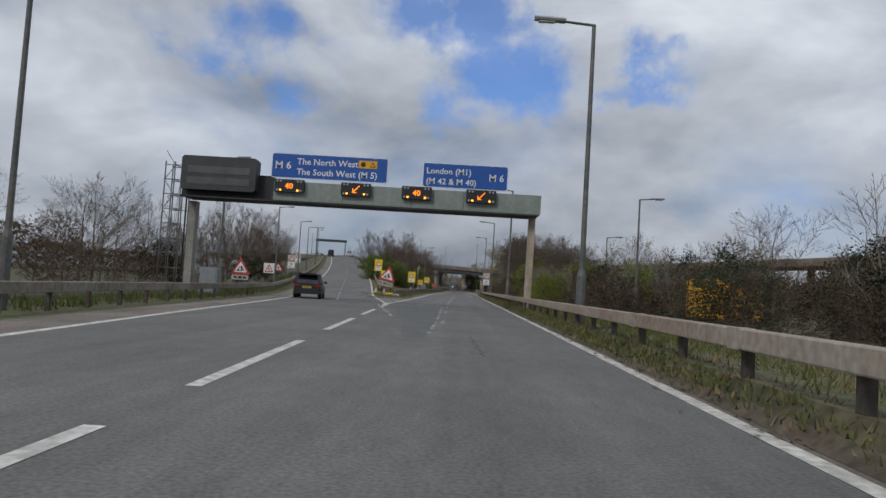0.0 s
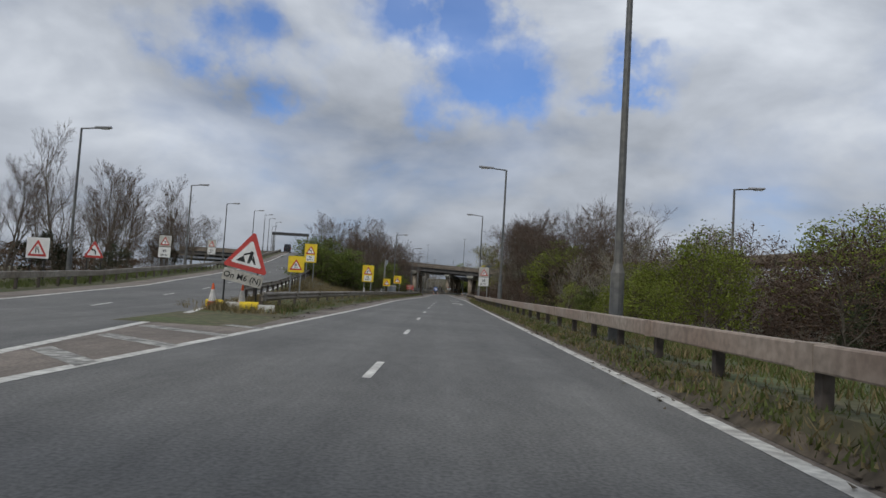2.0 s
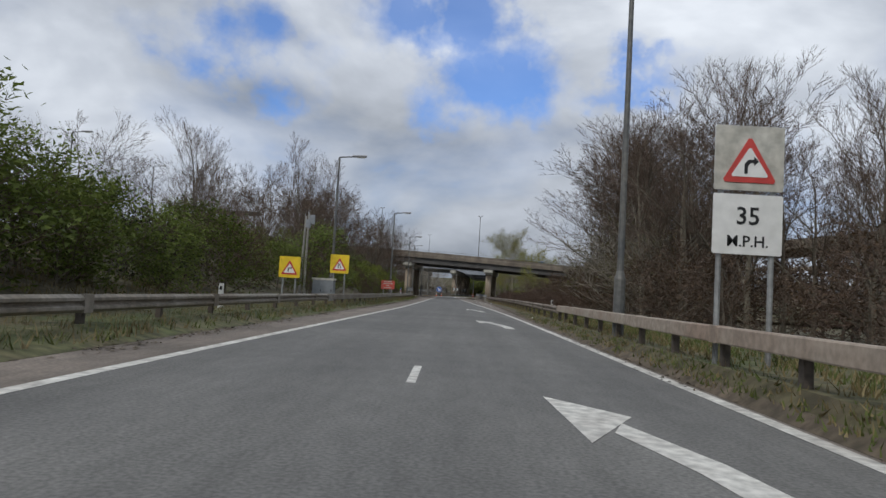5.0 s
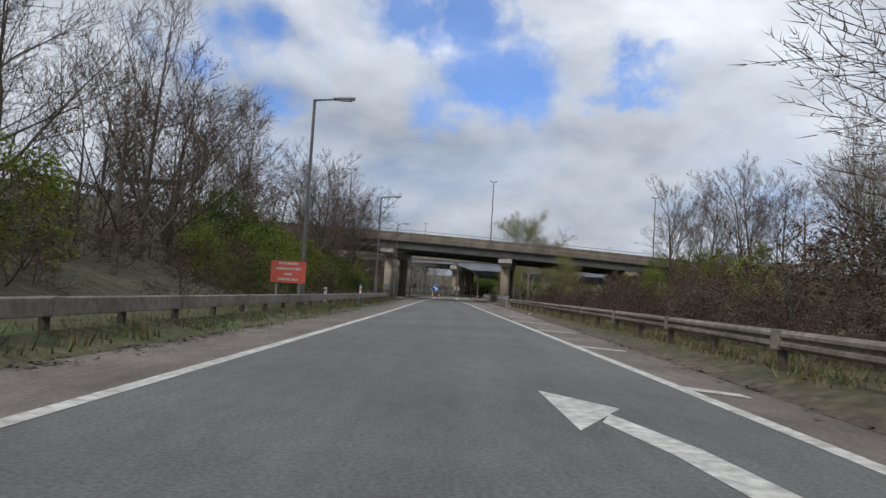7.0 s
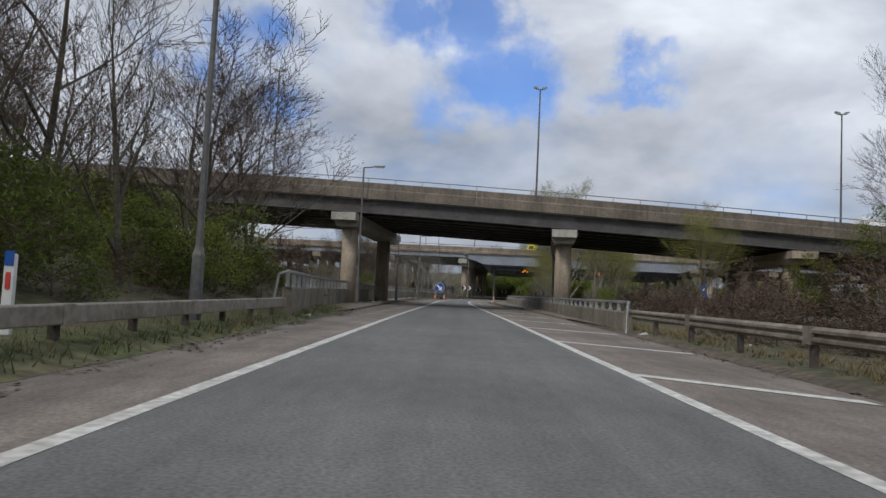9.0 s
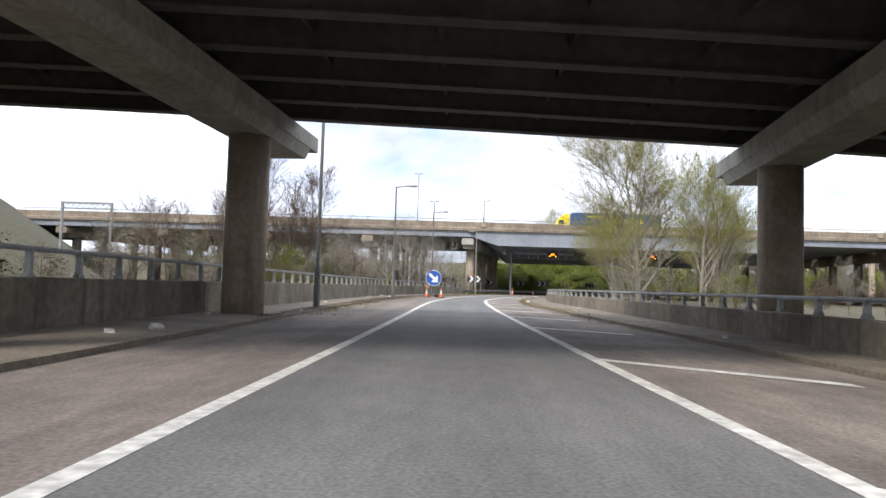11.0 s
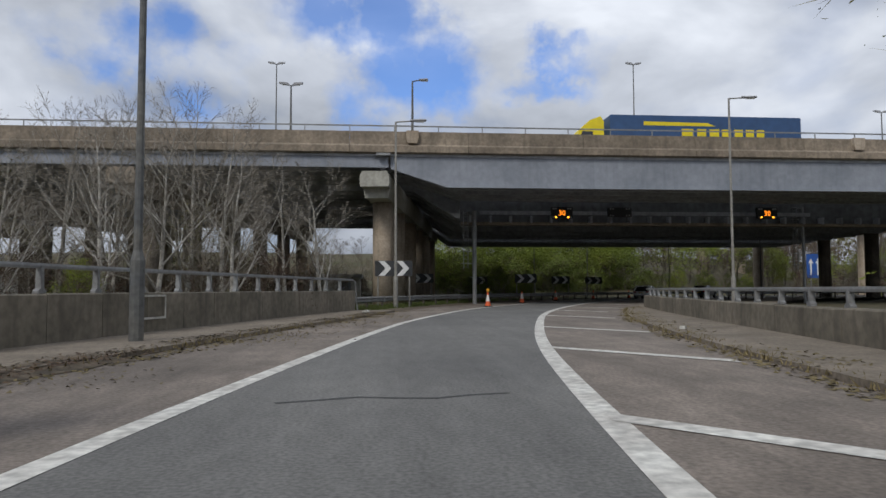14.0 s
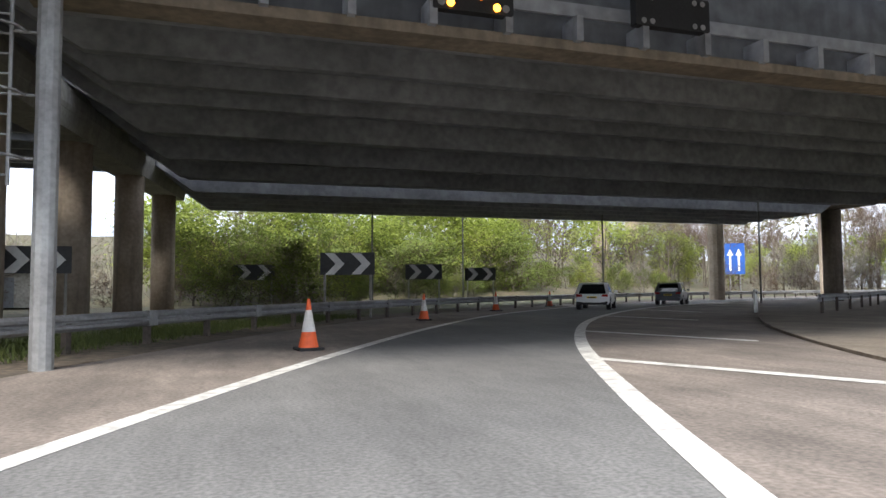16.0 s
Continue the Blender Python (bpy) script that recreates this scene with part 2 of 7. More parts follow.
RAIL_DARK = material("dark_rusty_beam", (0.17, 0.135, 0.105), 0.8, 0.1, vary=0.3, grain=7.0, blotch=0.6, second=(0.26, 0.225, 0.185), streak=0.35)
POST_DARK = material("barrier_post_steel", (0.10, 0.082, 0.068), 0.8, 0.1, vary=0.3, grain=10.0, blotch=2.0, per_object=0.2)
CLADDING = material("green_grey_cladding", (0.25, 0.285, 0.255), 0.7, vary=0.1, grain=4.0, blotch=0.6, second=(0.21, 0.24, 0.215), streak=0.2)
BEAM_UNDER = material("gantry_underside", (0.06, 0.06, 0.06), 0.85, vary=0.25, grain=5.0, blotch=1.0)
BLACK = material("black_panel", (0.018, 0.018, 0.02), 0.6, vary=0.2, grain=20.0)
DARK_GREY = material("dark_grey_panel", (0.045, 0.047, 0.05), 0.6, vary=0.2, grain=10.0)
VMS_ROW = material("unlit_matrix", (0.10, 0.10, 0.105), 0.5, vary=0.3, grain=40.0)
BLUE = material("sign_blue", (0.012, 0.085, 0.36), 0.5, vary=0.08, grain=4.0, blotch=0.7)
WHITE = material("sign_white", (0.74, 0.74, 0.72), 0.5, vary=0.08, grain=5.0, blotch=1.0)
WHITE_DIRTY = material("soiled_white", (0.52, 0.51, 0.46), 0.7, vary=0.25, grain=5.0, blotch=1.2, second=(0.38, 0.36, 0.31))
RED = material("sign_red", (0.52, 0.055, 0.045), 0.5, vary=0.12, grain=5.0)
RED_BOARD = material("red_board", (0.58, 0.10, 0.07), 0.55, vary=0.12, grain=5.0)
YELLOW = material("sign_yellow", (0.78, 0.56, 0.02), 0.5, vary=0.1, grain=5.0, blotch=1.0)
AMBER_BOARD = material("amber_board", (0.72, 0.36, 0.01), 0.5, vary=0.1, grain=5.0)
SIGN_BLACK = material("sign_black", (0.012, 0.012, 0.012), 0.5, vary=0.0)
AMBER = material("amber_lamp", (1.0, 0.34, 0.02), 0.4, vary=0.0, emit=3.0)
AMBER_TEXT = material("amber_matrix", (1.0, 0.24, 0.012), 0.4, vary=0.0, emit=1.5)
LAMP_OFF = material("unlit_lantern", (0.32, 0.32, 0.33), 0.3, vary=0.1, grain=20.0)
LAMP_GLASS = material("lantern_glass", (0.45, 0.44, 0.38), 0.2, vary=0.1, grain=20.0)
CONE_RED = material("cone_orange", (0.75, 0.115, 0.025), 0.6, vary=0.15, grain=8.0, blotch=3.0)
CONE_WHITE = material("cone_sleeve", (0.62, 0.60, 0.56), 0.6, vary=0.15, grain=8.0, blotch=3.0)
RUBBER = material("rubber", (0.022, 0.022, 0.022), 0.85, vary=0.2, grain=20.0)
CAR_WHITE = material("white_car_paint", (0.78, 0.78, 0.78), 0.25, vary=0.03, grain=2.0)
CAR_GREY = material("dark_grey_car_paint", (0.035, 0.036, 0.04), 0.3, 0.3, vary=0.1, grain=3.0)
CAR_SILVER = material("grey_car_paint", (0.10, 0.105, 0.115), 0.3, 0.4, vary=0.1, grain=3.0)
CAR_BLACK = material("black_trim", (0.012, 0.012, 0.013), 0.5, vary=0.0)
CAR_GLASS = material("tinted_glass", (0.012, 0.014, 0.016), 0.08, vary=0.0, spec=0.7)
TAIL = material("tail_lamp", (0.32, 0.012, 0.012), 0.2, vary=0.0)
PLATE = material("yellow_plate", (0.72, 0.50, 0.04), 0.4, vary=0.0)
ALLOY = material("alloy_wheel", (0.35, 0.35, 0.36), 0.35, 0.8, vary=0.1, grain=10.0)
LORRY_BLUE = material("lorry_blue", (0.035, 0.085, 0.20), 0.5, vary=0.12, grain=2.0, blotch=0.5)
LORRY_YELLOW = material("lorry_yellow", (0.78, 0.62, 0.01), 0.4, vary=0.06, grain=2.0)
CABINET = material("cabinet_grey", (0.24, 0.26, 0.28), 0.6, vary=0.12, grain=5.0, blotch=1.0, streak=0.2)
BARK = material("bark", (0.085, 0.068, 0.052), 0.95, vary=0.35, grain=9.0, blotch=1.5, second=(0.13, 0.115, 0.085), per_object=0.25)
BARK_PALE = material("pale_bark", (0.24, 0.215, 0.175), 0.95, vary=0.3, grain=9.0, blotch=1.5, second=(0.15, 0.13, 0.10), per_object=0.2)
TWIG = leaf_material("twigs", (0.055, 0.038, 0.028), (0.145, 0.105, 0.08))
TWIG_GREEN = leaf_material("budding_twigs", (0.12, 0.115, 0.03), (0.30, 0.27, 0.10))
LEAF_DARK = leaf_material("evergreen_leaves", (0.012, 0.018, 0.008), (0.04, 0.048, 0.02))
LEAF_BROWN = leaf_material("dead_leaves", (0.045, 0.028, 0.018), (0.13, 0.085, 0.05))
LEAF_BRAMBLE = leaf_material("bramble_leaves", (0.045, 0.03, 0.024), (0.13, 0.085, 0.062))
LEAF_GREEN = leaf_material("spring_leaves", (0.045, 0.065, 0.015), (0.19, 0.235, 0.052), 0.3)
LEAF_WOOD = leaf_material("woodland_leaves", (0.085, 0.115, 0.022), (0.38, 0.45, 0.09), 0.5)
LEAF_OLIVE = leaf_material("olive_buds", (0.07, 0.065, 0.025), (0.17, 0.16, 0.06))
BARK_WHITE = material("pale_silvery_bark", (0.42, 0.40, 0.36), 0.85, vary=0.35, grain=14.0, blotch=3.0, second=(0.24, 0.22, 0.19))
TWIG_PALE = leaf_material("pale_twigs", (0.13, 0.115, 0.095), (0.30, 0.27, 0.225))
LEAF_FRESH = leaf_material("fresh_leaves", (0.075, 0.10, 0.016), (0.30, 0.345, 0.06), 0.4)
BLADE = leaf_material("grass_blades", (0.04, 0.058, 0.014), (0.13, 0.15, 0.045))
BLADE_DRY = leaf_material("dry_grass_blades", (0.10, 0.08, 0.035), (0.26, 0.21, 0.11))
LITTER = material("litter", (0.6, 0.59, 0.55), 0.8, vary=0.3, grain=9.0)


# ---- building helpers ----
class Shape:
    """Collects faces for one mesh."""

    def __init__(self):
        self.v, self.f = [], []

    def box(self, centre, size, turn=0.0):
        c, s = math.cos(turn), math.sin(turn)
        n = len(self.v)
        for dx in (-0.5, 0.5):
            for dy in (-0.5, 0.5):
                for dz in (-0.5, 0.5):
                    x, y = dx * size[0], dy * size[1]
                    self.v.append((centre[0] + c * x - s * y, centre[1] + s * x + c * y, centre[2] + dz * size[2]))
        self.f += [tuple(n + i for i in q) for q in ((0, 1, 3, 2), (4, 6, 7, 5), (0, 4, 5, 1), (2, 3, 7, 6), (0, 2, 6, 4), (1, 5, 7, 3))]
        return self

    def slab(self, centre, size, cut=0.02):
        """A box with its edges cut back, in x and z."""
        w, d, h = size[0] / 2, size[1] / 2, size[2] / 2
        ring = [(-w + cut, -h), (w - cut, -h), (w, -h + cut), (w, h - cut), (w - cut, h), (-w + cut, h), (-w, h - cut), (-w, -h + cut)]
        return self.prism([(centre[0] + x, centre[2] + z) for x, z in ring], centre[1] - d, centre[1] + d)

    def prism(self, ring, y0, y1):
        """A ring of (x, z), counter-clockwise from the front, pushed from y0 to y1."""
        n, k = len(self.v), len(ring)
        self.v += [(x, y0, z) for x, z in ring] + [(x, y1, z) for x, z in ring]
        self.f += [tuple(range(n, n + k)), tuple(range(n + 2 * k - 1, n + k - 1, -1))]
        self.f += [(n + i, n + k + i, n + k + (i + 1) % k, n + (i + 1) % k) for i in range(k)]
        return self

    def tube(self, a, b, ra, rb=None, sides=8, caps=True):
        rb = ra if rb is None else rb
        a, b = Vector(a), Vector(b)
        way = (b - a).normalized()
        side = way.cross(Vector((0, 0, 1)) if abs(way.z) < 0.9 else Vector((1, 0, 0))).normalized()
        up = side.cross(way)
        n = len(self.v)
        for p, r in ((a, ra), (b, rb)):
            for i in range(sides):
                w = 2 * math.pi * i / sides
                self.v.append(tuple(p + side * (r * math.cos(w)) + up * (r * math.sin(w))))
        self.f += [(n + i, n + (i + 1) % sides, n + sides + (i + 1) % sides, n + sides + i) for i in range(sides)]
        if caps:
            self.f += [tuple(range(n + sides - 1, n - 1, -1)), tuple(range(n + sides, n + 2 * sides))]
        return self

    def sweep(self, path, profile, closed=True):
        """A profile of (sideways, up) carried along a path of (x, y, z); sideways is to the right of the way."""
        rings = []
        for i, p in enumerate(path):
            a, b = path[max(i - 1, 0)], path[min(i + 1, len(path) - 1)]
            dx, dy = b[0] - a[0], b[1] - a[1]
            d = math.hypot(dx, dy) or 1
            rx, ry = dy / d, -dx / d
            rings.append([(p[0] + rx * s, p[1] + ry * s, p[2] + u) for s, u in profile])
        n, k = len(self.v), len(profile)
        for r in rings:
            self.v += r
        for i in range(len(path) - 1):
            for j in range(k if closed else k - 1):
                q = (j + 1) % k
                self.f.append((n + i * k + j, n + (i + 1) * k + j, n + (i + 1) * k + q, n + i * k + q))
        if closed:
            self.f += [tuple(range(n, n + k)), tuple(range(n + len(path) * k - 1, n + (len(path) - 1) * k - 1, -1))]
        return self

    def ribbon(self, left, right):
        n = len(self.v)
        for a, b in zip(left, right):
            self.v += [a, b]
        self.f += [(n + 2 * i, n + 2 * i + 1, n + 2 * i + 3, n + 2 * i + 2) for i in range(len(left) - 1)]
        return self

    def mesh(self, name, mat, smooth=False):
        me = bpy.data.meshes.new(name)
        me.from_pydata(self.v, [], self.f)
        me.materials.append(mat)
        if smooth:
            me.polygons.foreach_set("use_smooth", [True] * len(me.polygons))
        me.update()
        return me


def part(name, shape, mat, parent, label="", smooth=False, at=None):
    ob = new(name, shape if isinstance(shape, bpy.types.Mesh) else shape.mesh(name, mat, smooth))
    ob.parent = parent
    if at is not None:
        ob.location = at
    return tagged(ob, label)


def thing(name, label, category, group="", at=(0, 0, 0), turn=0.0):
    ob = new(name)
    ob.empty_display_size = 0.2
    ob.matrix_basis = pose(*at, 0, 0, turn)
    return tagged(ob, label, category, group)


def structure(name, shape, mat, smooth=False):
    return tagged(new(name, shape.mesh(name, mat, smooth)), kind="structure")


def letters(text, size, align="LEFT"):
    """A flat mesh of letters, upright, facing -y."""
    cu = bpy.data.curves.new("letters", "FONT")
    cu.body, cu.size, cu.align_x, cu.extrude, cu.resolution_u = text, size, align, 0.002, 2
    cu.offset = size * 0.012
    ob = bpy.data.objects.new("letters", cu)
    me = bpy.data.meshes.new_from_object(ob)
    bpy.data.objects.remove(ob)
    bpy.data.curves.remove(cu)
    me.transform(Matrix.Rotation(radians(90), 4, "X"))
    return me


def writing(name, text, size, mat, parent, at, align="LEFT", label=""):
    me = letters(text, size, align)
    me.materials.clear()
    me.materials.append(mat)
    return part(name, me, mat, parent, label, at=at)


def curve(points, step=2.0):
    """Points on a smooth line through the given (x, y) or (x, y, z), evenly spaced."""
    pts = [Vector((*p, 0.0)) if len(p) == 2 else Vector(p) for p in points]
    dense = []
    for i in range(len(pts) - 1):
        a, b, c, d = pts[max(i - 1, 0)], pts[i], pts[i + 1], pts[min(i + 2, len(pts) - 1)]
        n = max(2, int((c - b).length / 1.0))
        for k in range(n):
            u = k / n
            m0, m1 = (c - a) * 0.5, (d - b) * 0.5
            if i == 0:
                m0 = c - b
            if i == len(pts) - 2:
                m1 = c - b
            dense.append(b * (2 * u**3 - 3 * u**2 + 1) + m0 * (u**3 - 2 * u**2 + u) + c * (-2 * u**3 + 3 * u**2) + m1 * (u**3 - u**2))
    dense.append(pts[-1])
    total = sum((q - p).length for p, q in zip(dense, dense[1:]))
    count = max(2, round(total / step))
    out, walked, k = [dense[0]], 0.0, 0
    for i in range(1, count + 1):
        aim = total * i / count
        while k < len(dense) - 2 and walked + (dense[k + 1] - dense[k]).length < aim:
            walked += (dense[k + 1] - dense[k]).length
            k += 1
        seg = (dense[k + 1] - dense[k]).length or 1
        out.append(dense[k].lerp(dense[k + 1], min(1, (aim - walked) / seg)))
    return [tuple(p) for p in out]


def resample(points, count):
    total = sum(math.dist(p, q) for p, q in zip(points, points[1:]))
    return curve(points, total / count)[: count + 1]


def beside(points, off, rise=0.0):
    """The line moved off metres to the right."""
    out = []
    for i, p in enumerate(points):
        a, b = points[max(i - 1, 0)], points[min(i + 1, len(points) - 1)]
        dx, dy = b[0] - a[0], b[1] - a[1]
        d = math.hypot(dx, dy) or 1
        out.append((p[0] + dy / d * off, p[1] - dx / d * off, p[2] + rise))
    return out


def cut(points, y0, y1):
    return [p for p in points if y0 <= p[1] <= y1]


def raised(points, z):
    return [(p[0], p[1], z) for p in points]


def fill(a, b, count=None):
    n = count or max(len(a), len(b))
    return Shape().ribbon(resample(a, n), resample(b, n))


# ---- ground and roads ----
RIGHT = curve([(2.75, -40), (2.75, 0), (2.75, 50), (2.75, 100), (2.85, 138), (2.7, 155), (2.25, 178), (1.75, 200), (1.3, 225), (0.7, 250), (0.4, 272), (0.6, 290), (1.4, 301), (3.3, 314.5), (5.9, 326.5), (8.2, 335), (11.2, 343.5), (14.3, 351), (17.4, 357.5), (21.5, 364.5), (26, 370.5), (31.5, 376.5), (39, 383), (51, 391), (72, 400), (105, 408), (150, 414)], 1.5)
LEFT = curve([(-1.6, -40), (-2.6, 6), (-3.7, 28), (-4.3, 42), (-4.3, 57), (-4.35, 78), (-4.6, 95), (-4.65, 110), (-4.1, 137), (-3.8, 152), (-3.7, 178), (-3.75, 200), (-3.8, 225), (-3.6, 252), (-3.6, 272), (-3.45, 285), (-2.75, 297), (-1.9, 307), (0.3, 322), (2.0, 330), (5.0, 340.5), (8.6, 349.5), (12.4, 357.4), (16.3, 364.5), (20.8, 371.5), (26.3, 378), (33, 384.5), (44, 392.5), (62, 401.5), (95, 411), (145, 419)], 1.5)
EDGE_R = curve([(2.95, -40), (2.95, 60), (2.95, 110), (3.35, 140), (3.9, 160), (4.3, 185), (4.6, 205), (4.8, 225), (4.4, 248), (3.6, 270), (3.45, 283), (4.3, 298), (5.7, 309), (7.6, 319.5), (10.4, 330), (14.5, 341), (18.5, 350), (22, 356), (26.5, 362), (32, 368), (40, 374.5), (54, 383), (76, 391), (108, 398), (152, 403)], 1.5)
EDGE_L = curve([(-4.7, 57), (-5.4, 70), (-5.8, 90), (-5.9, 115), (-5.6, 150), (-5.4, 180), (-5.8, 205), (-6.5, 230), (-7.0, 258), (-7.2, 275), (-7.0, 290), (-6.0, 303), (-3.2, 318), (-0.8, 329), (1.4, 339), (5.6, 351), (10.8, 362.5), (16.5, 371.5), (23, 379.5), (31, 387), (43, 396), (61, 405.5), (94, 415.5), (144, 423.5)], 1.5)
# The climbing fork
CLIMB = ((-60, 0), (60, 0), (80, 0.45), (105, 1.5), (135, 3.0), (165, 4.9), (200, 7.2), (250, 10.2), (285, 11.7), (330, 12.3), (420, 12.3))


def climb(y):
    return float(np.interp(y, [p[0] for p in CLIMB], [p[1] for p in CLIMB]))


def climbing(points, rise=0.0):
    return [(p[0], p[1], climb(p[1]) + rise) for p in points]


FORK_L = curve([(-3.0, -40), (-6.0, 0), (-8.2, 21), (-10.4, 41), (-14.0, 62), (-16.9, 78), (-20.7, 100), (-26.4, 135), (-34.4, 180), (-47.2, 245), (-62, 300), (-95, 370)], 2.0)
FORK_R = curve([(-1.6, -40), (-2.6, 6), (-3.7, 28), (-4.5, 41), (-7.7, 61), (-10.1, 78), (-13.2, 100), (-18.6, 135), (-26.6, 180), (-39.2, 245), (-54, 300), (-87, 370)], 2.0)

ground = Shape()
ground.v = [(-2500, -400, -0.12), (2500, -400, -0.12), (2500, 3500, -0.12), (-2500, 3500, -0.12)]
ground.f = [(0, 1, 2, 3)]
structure("ground", ground, SCRUB)
structure("road", fill(LEFT, RIGHT), ASPHALT)
structure("road", Shape().ribbon(climbing(resample(FORK_L, 230)), climbing(resample(FORK_R, 230))), ASPHALT)
structure("road_nose", fill(raised(cut(FORK_R, 40, 63), 0.002), raised(cut(LEFT, 40, 61), 0.002), 20), ASPHALT_OLD)
structure("hard_shoulder", fill(raised(EDGE_L, 0.0), cut(LEFT, 57, 999), 260), ASPHALT_OLD)
structure("road_margin", fill(RIGHT, EDGE_R, 280), ASPHALT_OLD)
structure("hard_shoulder", Shape().ribbon(climbing(beside(resample(FORK_L, 230), -1.5)), climbing(resample(FORK_L, 230))), ASPHALT_OLD)

# verges and banks
verge_r = cut(EDGE_R, -40, 262)
bank_r = lambda y: float(np.interp(y, [0, 112, 150, 180, 226, 262], [0.31, 0.31, 0.2, 0.15, 0.1, 0.02]))
shoulder_r = [(p[0] + float(np.interp(p[1], [112, 150], [0.36, 0.62])), p[1], bank_r(p[1])) for p in verge_r]
toe_r = [(p[0] + 0.45 * (q[0] - p[0]), p[1], 0.06 + 0.25 * q[2]) for p, q in zip(verge_r, shoulder_r)]
structure("verge_dirt", fill(raised(verge_r, 0.004), toe_r, 160), DIRT)
structure("verge_bank", fill(toe_r, shoulder_r, 160), SCRUB)
for a, c, mat in ((-50, 150, GRASS), (149, 270, SCRUB)):
    near = [p for p in shoulder_r if a < p[1] < c]
    structure("verge_grass" if mat is GRASS else "verge_soil", fill(near, [(p[0] + 6.9, p[1], bank_r(p[1]) * 0.6) for p in near], 120), mat)
nose_z = lambda y: float(np.interp(y, [57, 61, 74], [0.006, 0.03, 0.22]))
verge_l = cut(EDGE_L, 57, 228)
structure("verge_grass", fill([(p[0] - 0.9, p[1], nose_z(p[1]) * 1.1) for p in verge_l], raised(verge_l, 0.004), 120).ribbon(resample([(p[0] - 3.2, p[1], nose_z(p[1])) for p in verge_l], 120), resample([(p[0] - 0.9, p[1], nose_z(p[1]) * 1.1) for p in verge_l], 120)), GRASS)
island_top = [p for p in climbing(FORK_R) if 62 < p[1] < 232]
island_low = [(float(np.interp(p[1], [60, 75, 228], [-7.2, -8.4, -8.6])), p[1], nose_z(p[1]) * 0.95) for p in island_top]
structure("embankment", Shape().ribbon([(p[0] - 0.1, p[1], p[2] - 0.02) for p in island_top], [(p[0] + 0.9, p[1], p[2] - 0.03) for p in island_top]), GRASS)
mid = [tuple(0.45 * a + 0.55 * b for a, b in zip(p, q)) for p, q in zip(island_top, island_low)]
mid = [(a, b, c * 0.85) for a, b, c in mid]
structure("embankment", Shape().ribbon([(p[0] + 0.9, p[1], p[2] - 0.03) for p in island_top], mid).ribbon(mid, island_low), SCRUB)
outer = beside(FORK_L, -1.5)
structure("embankment", Shape().ribbon(climbing(beside(outer, -3.2), -0.15), climbing(outer, -0.01)), GRASS)
structure("embankment", Shape().ribbon([(p[0] - 14 - 1.2 * climb(p[1]), p[1], -0.15) for p in outer], climbing(beside(outer, -3.2), -0.15)), SCRUB)
inner = [p for p in climbing(FORK_R) if p[1] > 225]
structure("embankment", Shape().ribbon([(p[0] - 0.05, p[1], p[2] - 0.02) for p in inner], [(p[0] + 3 + p[2] * 1.4, p[1] - 1, -0.14) for p in inner]), SCRUB)

# raised footways beside the parapets
WALL_L = curve([(-6.7, 213.5), (-8.4, 228), (-9.5, 245), (-9.75, 262), (-9.85, 280), (-9.5, 292), (-8.7, 303), (-6.4, 316), (-3.5, 329), (-1.3, 337)], 1.2)
WALL_R = curve([(5.1, 215.5), (5.7, 232), (6.1, 252), (6.15, 272), (6.1, 285), (6.5, 296), (7.9, 308), (10.6, 321.5), (12.9, 331.5), (15.3, 340.5)], 1.2)
walk_l = cut(EDGE_L, 226, 337)
walk_r = cut(EDGE_R, 226, 341)
structure("footway", fill(raised(WALL_L, 0.11), raised(walk_l, 0.10), 90).ribbon(resample(raised(walk_l, 0.10), 90), resample(raised(walk_l, -0.01), 90)), FOOTWAY)
structure("footway", fill(raised(walk_r, 0.10), raised(WALL_R, 0.11), 90).ribbon(resample(raised(walk_r, -0.01), 90), resample(raised(walk_r, 0.10), 90)), FOOTWAY)
end_l = cut(EDGE_L, 335, 430)
structure("verge_grass", fill(beside(end_l, -14, -0.05), beside(end_l, -1.2, 0.05), 60), GRASS)
structure("verge_dirt", fill(beside(end_l, -1.25, 0.052), raised(end_l, 0.004), 60), DIRT)
end_r = cut(EDGE_R, 340, 405)
structure("verge_dirt", fill(raised(end_r, 0.06), beside(end_r, 9, 0.10), 60).ribbon(resample(raised(end_r, -0.01), 60), resample(raised(end_r, 0.06), 60)), FOOTWAY)

# ---- markings ----
UP = 0.005


def line(points, wide, mat=PAINT):
    return structure("edge_line", Shape().ribbon(beside(points, -wide / 2, UP), beside(points, wide / 2, UP)), mat)


line(cut(RIGHT, -40, 275), 0.20)
line(cut(RIGHT, 274, 430), 0.27)
line(cut(LEFT, 41, 275), 0.20)
line(cut(LEFT, 274, 430), 0.24)
line(climbing(FORK_L), 0.20)
line([p for p in climbing(FORK_R) if p[1] > 41], 0.20)
dashes = tagged(new("lane_dashes"), kind="structure")
for y in (-8.5, 0.0, 7.0, 16.2, 25.2, 34.0):
    p = [(float(np.interp(y + k, [-40, 6, 28, 42], [-1.6, -2.6, -3.7, -4.3])), y + k, UP) for k in (0, 3, 6.0 if y > 0 else 5)]
    part("dash", Shape().ribbon(beside(p, -0.085), beside(p, 0.085)), PAINT, dashes)
for k in range(14):
    y = 22.3 + 9.0 * k
    x = float(np.interp(y, [20, 50, 70, 95, 140], [-0.55, -0.95, -1.05, -1.1, -0.9]))
    if y < 118:
        part("dash", Shape().ribbon([(x - 0.06, y, UP), (x - 0.06, y + 2, UP)], [(x + 0.06, y, UP), (x + 0.06, y + 2, UP)]), PAINT if k > 2 else PAINT_WORN, dashes)
